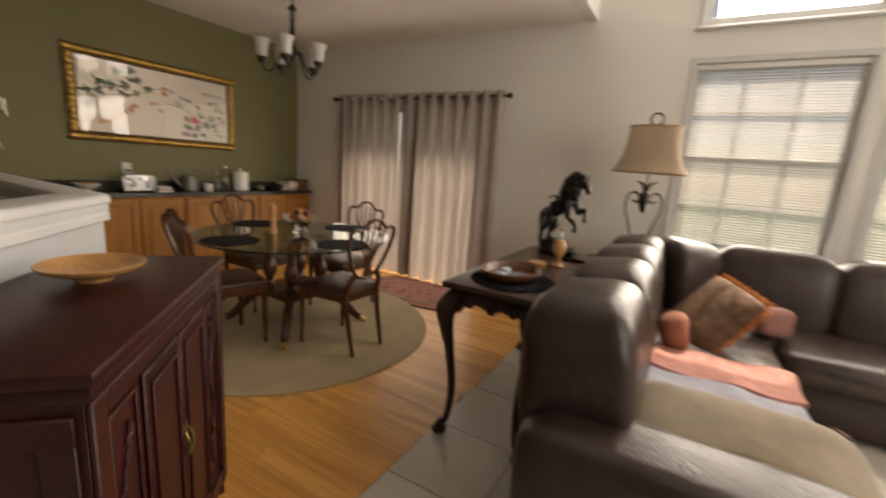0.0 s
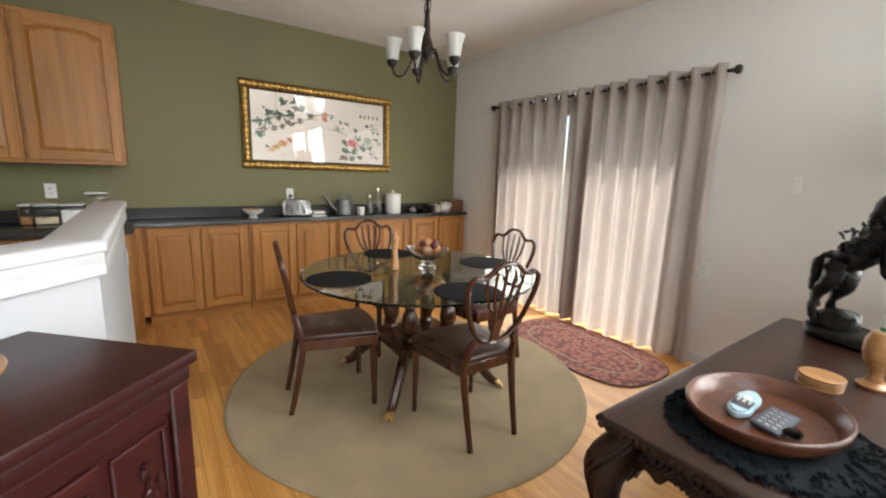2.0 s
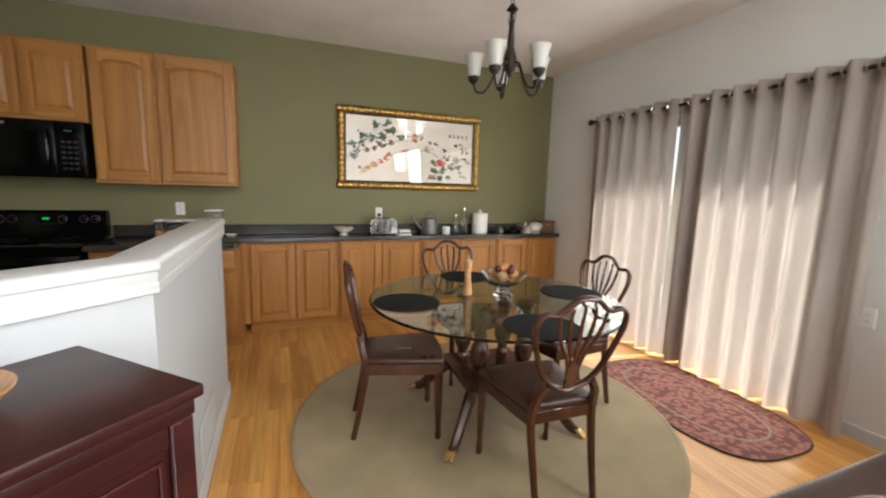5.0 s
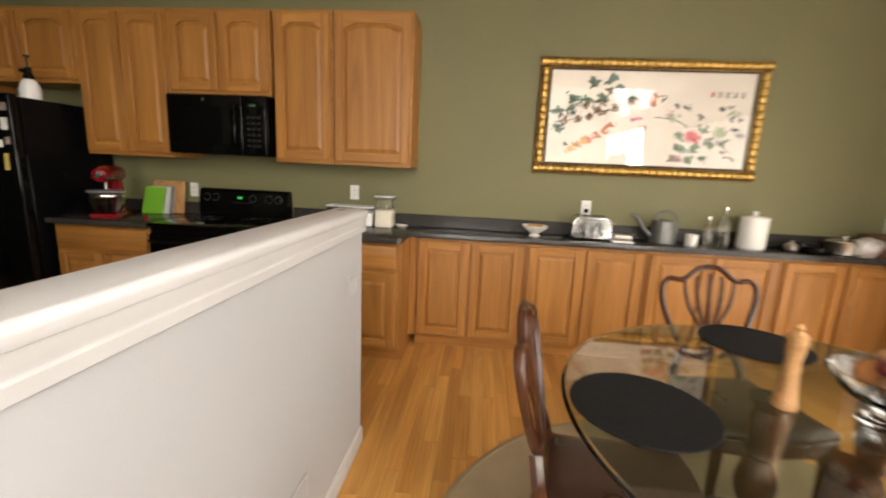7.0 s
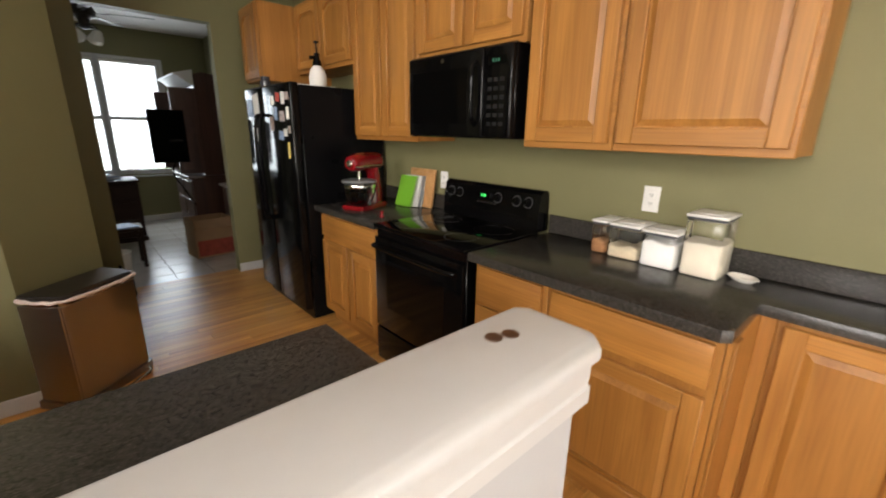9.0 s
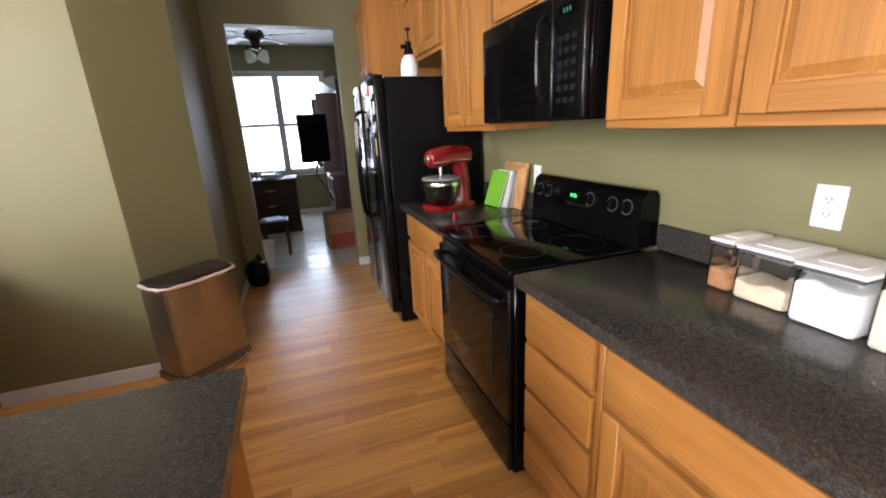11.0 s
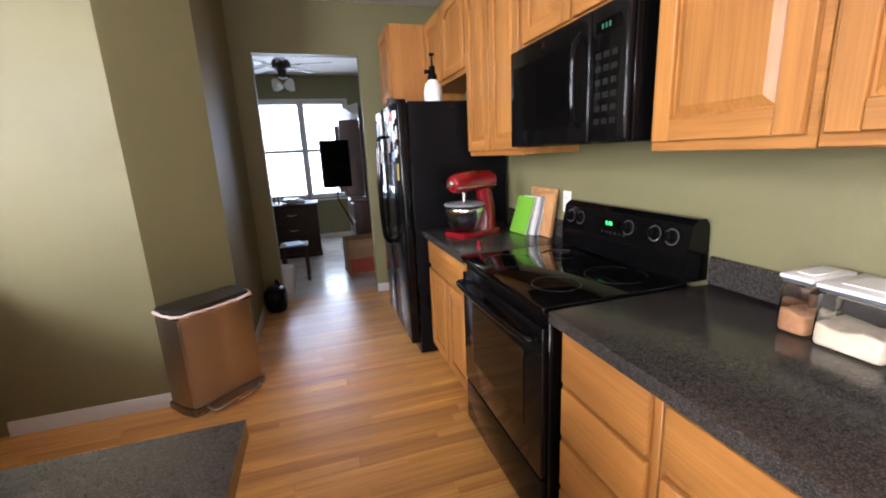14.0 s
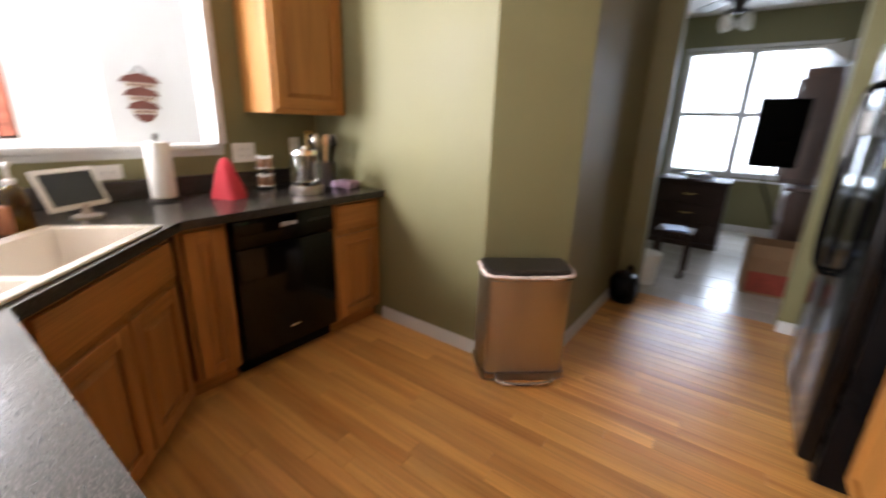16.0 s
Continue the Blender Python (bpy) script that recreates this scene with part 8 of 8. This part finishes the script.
# far room: ceiling fan, desk, hutch, box
fn = thing("ceiling_fan", pose(-2.67, -4.80, 0), "dark ceiling fan with four frosted lamp shades", "fan")
part("downrod", lathe([(0.06, 2.799), (0.06, 2.76), (0.015, 2.75), (0.015, 2.68)], 16), BRONZE, fn)
part("motor", lathe([(0.05, 2.68), (0.10, 2.66), (0.12, 2.62), (0.11, 2.57), (0.06, 2.54), (0.045, 2.49), (0.055, 2.46), (0.02, 2.44)], 24), BRONZE, fn)
for i in range(5):
    a = math.radians(20 + 72 * i)
    bl = standing([(0.20, -0.050), (0.62, -0.068), (0.65, -0.05), (0.65, 0.05), (0.62, 0.068), (0.20, 0.050)], -0.004, 0.004)
    b = part("blade", bl, mat("fan_blade", (0.30, 0.29, 0.27), 0.4, var=0.1) if i == 0 else bpy.data.materials["fan_blade"], fn, m=pose(0, 0, 2.61, 0, 0, math.degrees(a)) @ pose(0, 0, 0, 11, 0, 0))
    part("bracket", box(0.08, 0.24, -0.018, 0.018, -0.010, -0.0045, 0.002), BRONZE, b)
for i in range(4):
    a = math.radians(45 + 90 * i)
    d = Vector((math.cos(a), math.sin(a), 0))
    part("lamp_arm", tube(spread([d * 0.04 + Vector((0, 0, 2.48)), d * 0.10 + Vector((0, 0, 2.47)), d * 0.14 + Vector((0, 0, 2.43))], 4), 0.009, 8), BRONZE, fn)
    part("shade", lathe([(0.022, 0), (0.040, -0.02), (0.055, -0.06), (0.070, -0.10), (0.066, -0.10), (0.050, -0.06), (0.034, -0.02), (0, -0.008)], 20), FROST, fn, "frosted bell shade", m=pose(0.145 * math.cos(a), 0.145 * math.sin(a), 2.425) @ Matrix.Rotation(radians(28), 4, Vector((-d.y, d.x, 0))))

dk = thing("desk_chest", pose(-2.55, -5.35, 0), "dark wooden chest of drawers under the window", "chest")
part("body", box(-0.36, 0.36, -0.25, 0.25, 0.06, 0.76, 0.008), DARK, dk)
part("top", box(-0.38, 0.38, -0.27, 0.27, 0.7605, 0.79, 0.008, seg=2), DARK, dk)
part("plinth", box(-0.37, 0.37, -0.255, 0.265, 0, 0.0595, 0.004), DARK, dk)
for i in range(3):
    dr = part("drawer", box(-0.32, 0.32, 0.2505, 0.268, 0.09 + i * 0.22, 0.29 + i * 0.22, 0.005), DARK, dk)
    part("pull", tube(spread([(-0.06, 0.27, 0.20 + i * 0.22), (0, 0.292, 0.19 + i * 0.22), (0.06, 0.27, 0.20 + i * 0.22)], 4), 0.006, 6), BRASS, dr)
for i in range(5):
    solid("paper_stack", rumple(box(-0.14, 0.14, -0.10, 0.10, 0, 0.008 + 0.002 * i, 0.001), 0.002, 30), papers[0 if i % 2 else 4], pose(-2.62 + 0.02 * i, -5.32 + 0.015 * i, 0.7905 + 0.014 * i, 0, 0, 20 * i), "loose sheets and mail on the chest", "papers", "papers on the chest")
jr = thing("pencil_rack", pose(-2.38, -5.30, 0.7905), "dark wire desk rack", "rack")
for x in (-0.06, 0.0, 0.06):
    part("bar", tube(spread([(x, -0.05, 0), (x, -0.045, 0.11), (x, 0.045, 0.11), (x, 0.05, 0)], 4), 0.005, 6), BRONZE, jr)

# armoire with open doors and a screen on an arm, a desk unit with shelves beside it
HUTCHW = wood("red_brown_furniture", (0.045, 0.019, 0.014), (0.105, 0.046, 0.034), 2, rough=0.3, coat=0.2, scale=6, per=0.05)
ht = thing("armoire", pose(0, 0, 0), "tall red-brown armoire with a rounded top and open doors", "armoire")
part("body", prism([(-4.05, 0.865), (-3.56, 0.865), (-3.56, 2.05), (-3.66, 2.085), (-3.80, 2.065), (-3.90, 2.01), (-3.97, 1.92), (-4.05, 1.70)], -5.42, -4.50), HUTCHW, ht)
# the body is solid; this dark sheet paints in the shade between the doors
part("opening", box(-3.5595, -3.556, -5.36, -4.56, 0.92, 1.90), DARK, ht, "dark sheet standing for the shaded inside of the cabinet")
part("base", box(-4.05, -3.40, -5.44, -4.48, 0.04, 0.8295, 0.008), HUTCHW, ht)
part("ledge", box(-4.05, -3.36, -5.46, -4.46, 0.83, 0.8645, 0.008, seg=2), HUTCHW, ht)
# pale trim colour imitates the window's reflection on a polished wooden crown
part("cornice", prism([(-3.5555, 1.93), (-3.52, 1.94), (-3.46, 1.97), (-3.40, 2.02), (-3.36, 2.03), (-3.36, 2.05), (-3.5555, 2.10)], -5.48, -4.46), TRIM, ht, "moulded cornice, coloured pale to stand for window light on it")
for y in (-5.45, -4.455):
    dr = part("door", box(-3.552, -3.285, y - 0.011, y + 0.011, 0.90, 1.89, 0.004), HUTCHW, ht, "open panelled door")
    part("panel", box(-3.51, -3.33, y + 0.0112, y + 0.018, 1.44, 1.83, 0.005), HUTCHW, dr)
    part("panel", box(-3.51, -3.33, y + 0.0112, y + 0.018, 0.95, 1.38, 0.005), HUTCHW, dr)
for i in range(3):
    for y in (-5.20, -4.72):
        part("drawer", box(-3.3995, -3.385, y - 0.21, y + 0.21, 0.08 + i * 0.245, 0.30 + i * 0.245, 0.005), HUTCHW, ht)
tv = thing("wall_screen", pose(-3.20, -4.33, 1.34, 0, 0, 190), "black flat screen on a swing arm", "screen")
part("screen", box(-0.185, 0.185, -0.02, 0.02, -0.295, 0.295, 0.006), BLACK, tv)
part("panel", box(-0.172, 0.172, 0.0205, 0.0225, -0.27, 0.28), BLACKGLASS, tv)
part("arm", tube([(0, -0.02, -0.05), (0.10, -0.08, -0.05), (0.16, 0.20, -0.05), (0.372, 0.29, -0.05)], 0.018, 8), BLACK, tv)
part("cable", tube(spread([(0.02, -0.03, -0.28), (-0.03, -0.06, -0.42), (0.03, -0.16, -0.60), (0.10, -0.20, -0.78)], 6), 0.010, 6), BLACK, tv, "hanging black cable")
du = thing("desk_unit", pose(0, 0, 0), "red-brown desk with a pale top and open shelves above", "desk")
part("desk_top", box(-4.18, -3.68, -4.44, -3.28, 0.735, 0.765, 0.006, seg=2), TRIM, du, "pale desk top")
part("pedestal", box(-4.16, -3.72, -4.42, -3.30, 0.04, 0.7345, 0.006), HUTCHW, du)
for y in (-4.14, -3.58):
    for i in range(3):
        part("drawer", box(-3.7195, -3.704, y - 0.25, y + 0.25, 0.07 + i * 0.222, 0.27 + i * 0.222, 0.005), HUTCHW, du)
for y in (-4.41, -3.31):
    part("side", box(-4.16, -3.90, y - 0.012, y + 0.012, 0.7655, 2.03, 0.004), HUTCHW, du)
for z in (1.15, 1.48, 1.78, 2.018):
    part("shelf", box(-4.16, -3.905, -4.397, -3.323, z - 0.012, z + 0.012, 0.003), HUTCHW, du)
part("back", box(-4.175, -4.161, -4.42, -3.30, 0.7655, 2.03), DARK, du)
# crown coloured like the armoire's, window light put into the pale paint
part("cornice", prism([(-4.17, 2.0305), (-3.89, 2.0305), (-3.84, 2.07), (-3.83, 2.09), (-4.17, 2.11)], -4.46, -3.26), TRIM, du, "moulded cornice, coloured pale to stand for window light on it")
rbk = random.Random(6)
for z in (1.1625, 1.4925):
    y = -4.33
    while y < -3.45:
        w, h = rbk.uniform(0.03, 0.06), rbk.uniform(0.16, 0.24)
        solid("book", box(-0.08, 0.08, 0, w - 0.002, 0, h, 0.002), papers[rbk.randrange(5)], pose(-4.02, y, z), "upright book on the desk shelf", "book", "books on the desk shelf")
        y += w + (0.10 if rbk.random() < 0.25 else 0.0)
solid("pen_cup", lathe([(0.035, 0), (0.038, 0.004), (0.040, 0.10), (0.036, 0.10), (0.034, 0.008), (0, 0.007)], 20), mat("teal_cup", (0.06, 0.20, 0.24), 0.4, bump=0.0), pose(-3.80, -3.62, 0.7655), "teal cup on the pale desk", "cup")
for i in range(3):
    solid("paper_stack", rumple(box(-0.10, 0.10, -0.14, 0.14, 0, 0.012, 0.001), 0.002, 30), papers[0], pose(-3.82, -3.98 + 0.02 * i, 0.7655 + 0.014 * i, 0, 0, 12 * i), "white papers on the desk", "papers", "papers on the desk")
cbx = thing("cardboard_box", pose(-3.40, -3.95, 0, 0, 0, 6), "open cardboard box with red printing", "box")
CARD = mat("cardboard", (0.33, 0.20, 0.11), 0.85, var=0.12, scale=6, fine=90, bump=0.2)
for b_ in (box(-0.21, 0.21, -0.16, -0.155, 0, 0.44), box(-0.21, 0.21, 0.155, 0.16, 0, 0.44), box(-0.21, -0.205, -0.155, 0.155, 0, 0.44), box(0.205, 0.21, -0.155, 0.155, 0, 0.44)):
    part("side", b_, CARD, cbx)
part("bottom", box(-0.205, 0.205, -0.155, 0.155, 0, 0.005), CARD, cbx)
part("print", box(-0.19, 0.19, 0.1602, 0.1612, 0.02, 0.20), mat("box_print", (0.34, 0.06, 0.04), 0.8, var=0.25, scale=14, bump=0.1), cbx, "faded red printing")
part("flap", box(-0.21, 0.21, 0, 0.12, -0.002, 0.002), CARD, cbx, m=pose(0, 0.16, 0.44, -50, 0, 0))
solid("wastebasket", lathe([(0.085, 0), (0.090, 0.005), (0.115, 0.28), (0.120, 0.285), (0.112, 0.285), (0.085, 0.012), (0, 0.010)], 24), PLASTICW, pose(-2.48, -3.45, 0), "small white plastic wastebasket", "bin")
rb = thing("robot_vacuum_dock", pose(-2.44, -2.88, 0), "dark bag or small appliance on the hall floor", "appliance")
part("body", rumple(puff(0.10, 0.13, 0.12, 0.6, 0.7, 12, 22), 0.014, 12), BLACKTEX, rb, m=pose(0, 0, 0.115), sharp=70)
part("handle", tube(spread([(-0.04, -0.06, 0.21), (-0.02, 0, 0.30), (0.0, 0.06, 0.21)], 5), 0.010, 8), BLACK, rb)
stl = thing("step_stool", pose(-2.60, -3.95, 0), "dark low stool with a blue folder on it", "stool")
part("seat", box(-0.16, 0.16, -0.16, 0.16, 0.40, 0.43, 0.008, seg=2), DARK, stl)
for sx in (-1, 1):
    for sy in (-1, 1):
        part("leg", box(sx * 0.13 - 0.018, sx * 0.13 + 0.018, sy * 0.13 - 0.018, sy * 0.13 + 0.018, 0, 0.3995, 0.004), DARK, stl)
solid("folder", box(-0.10, 0.10, -0.13, 0.13, 0, 0.012, 0.003), mat("blue_folder", (0.10, 0.20, 0.45), 0.4, bump=0.0), pose(-2.60, -3.95, 0.4305, 0, 0, 15), "blue folder on the stool", "folder")


for k, (x, y, h, r) in enumerate(((-3.6, -12.0, 4.6, 1.9), (-1.2, -13.5, 5.2, 2.1), (-6.2, -14.0, 5.0, 2.2), (-2.4, -16.5, 5.6, 2.4))):
    garden_tree(x, y, h, r, 30 + k)

# floors, piece by piece
strip_floor("floor", W, -0.25, -3.15, N, 0.076, (0.5, 1.3), PLANK, lambda x, y: (x + 3.0) ** 2 + 0.6 * (y + 0.2) ** 2, "golden oak strip floor with a satin finish",
            lambda x, y: (x > -0.5 and y < 0.4) or (x > HALL + 0.75 and y < CY - 0.4))
tile_floor("floor_living", -0.25, 3.6, -3.2, N, 0.455, lambda x, y: (x - 0.2) ** 2 + (y - 2.2) ** 2, "beige ceramic tile floor with grey grout")
tile_floor("floor_office", -4.22, -0.3, -7.0, -3.15, 0.33, lambda x, y: (x + 3.0) ** 2 + (y + 3.3) ** 2, "pale ceramic tile floor of the far room")
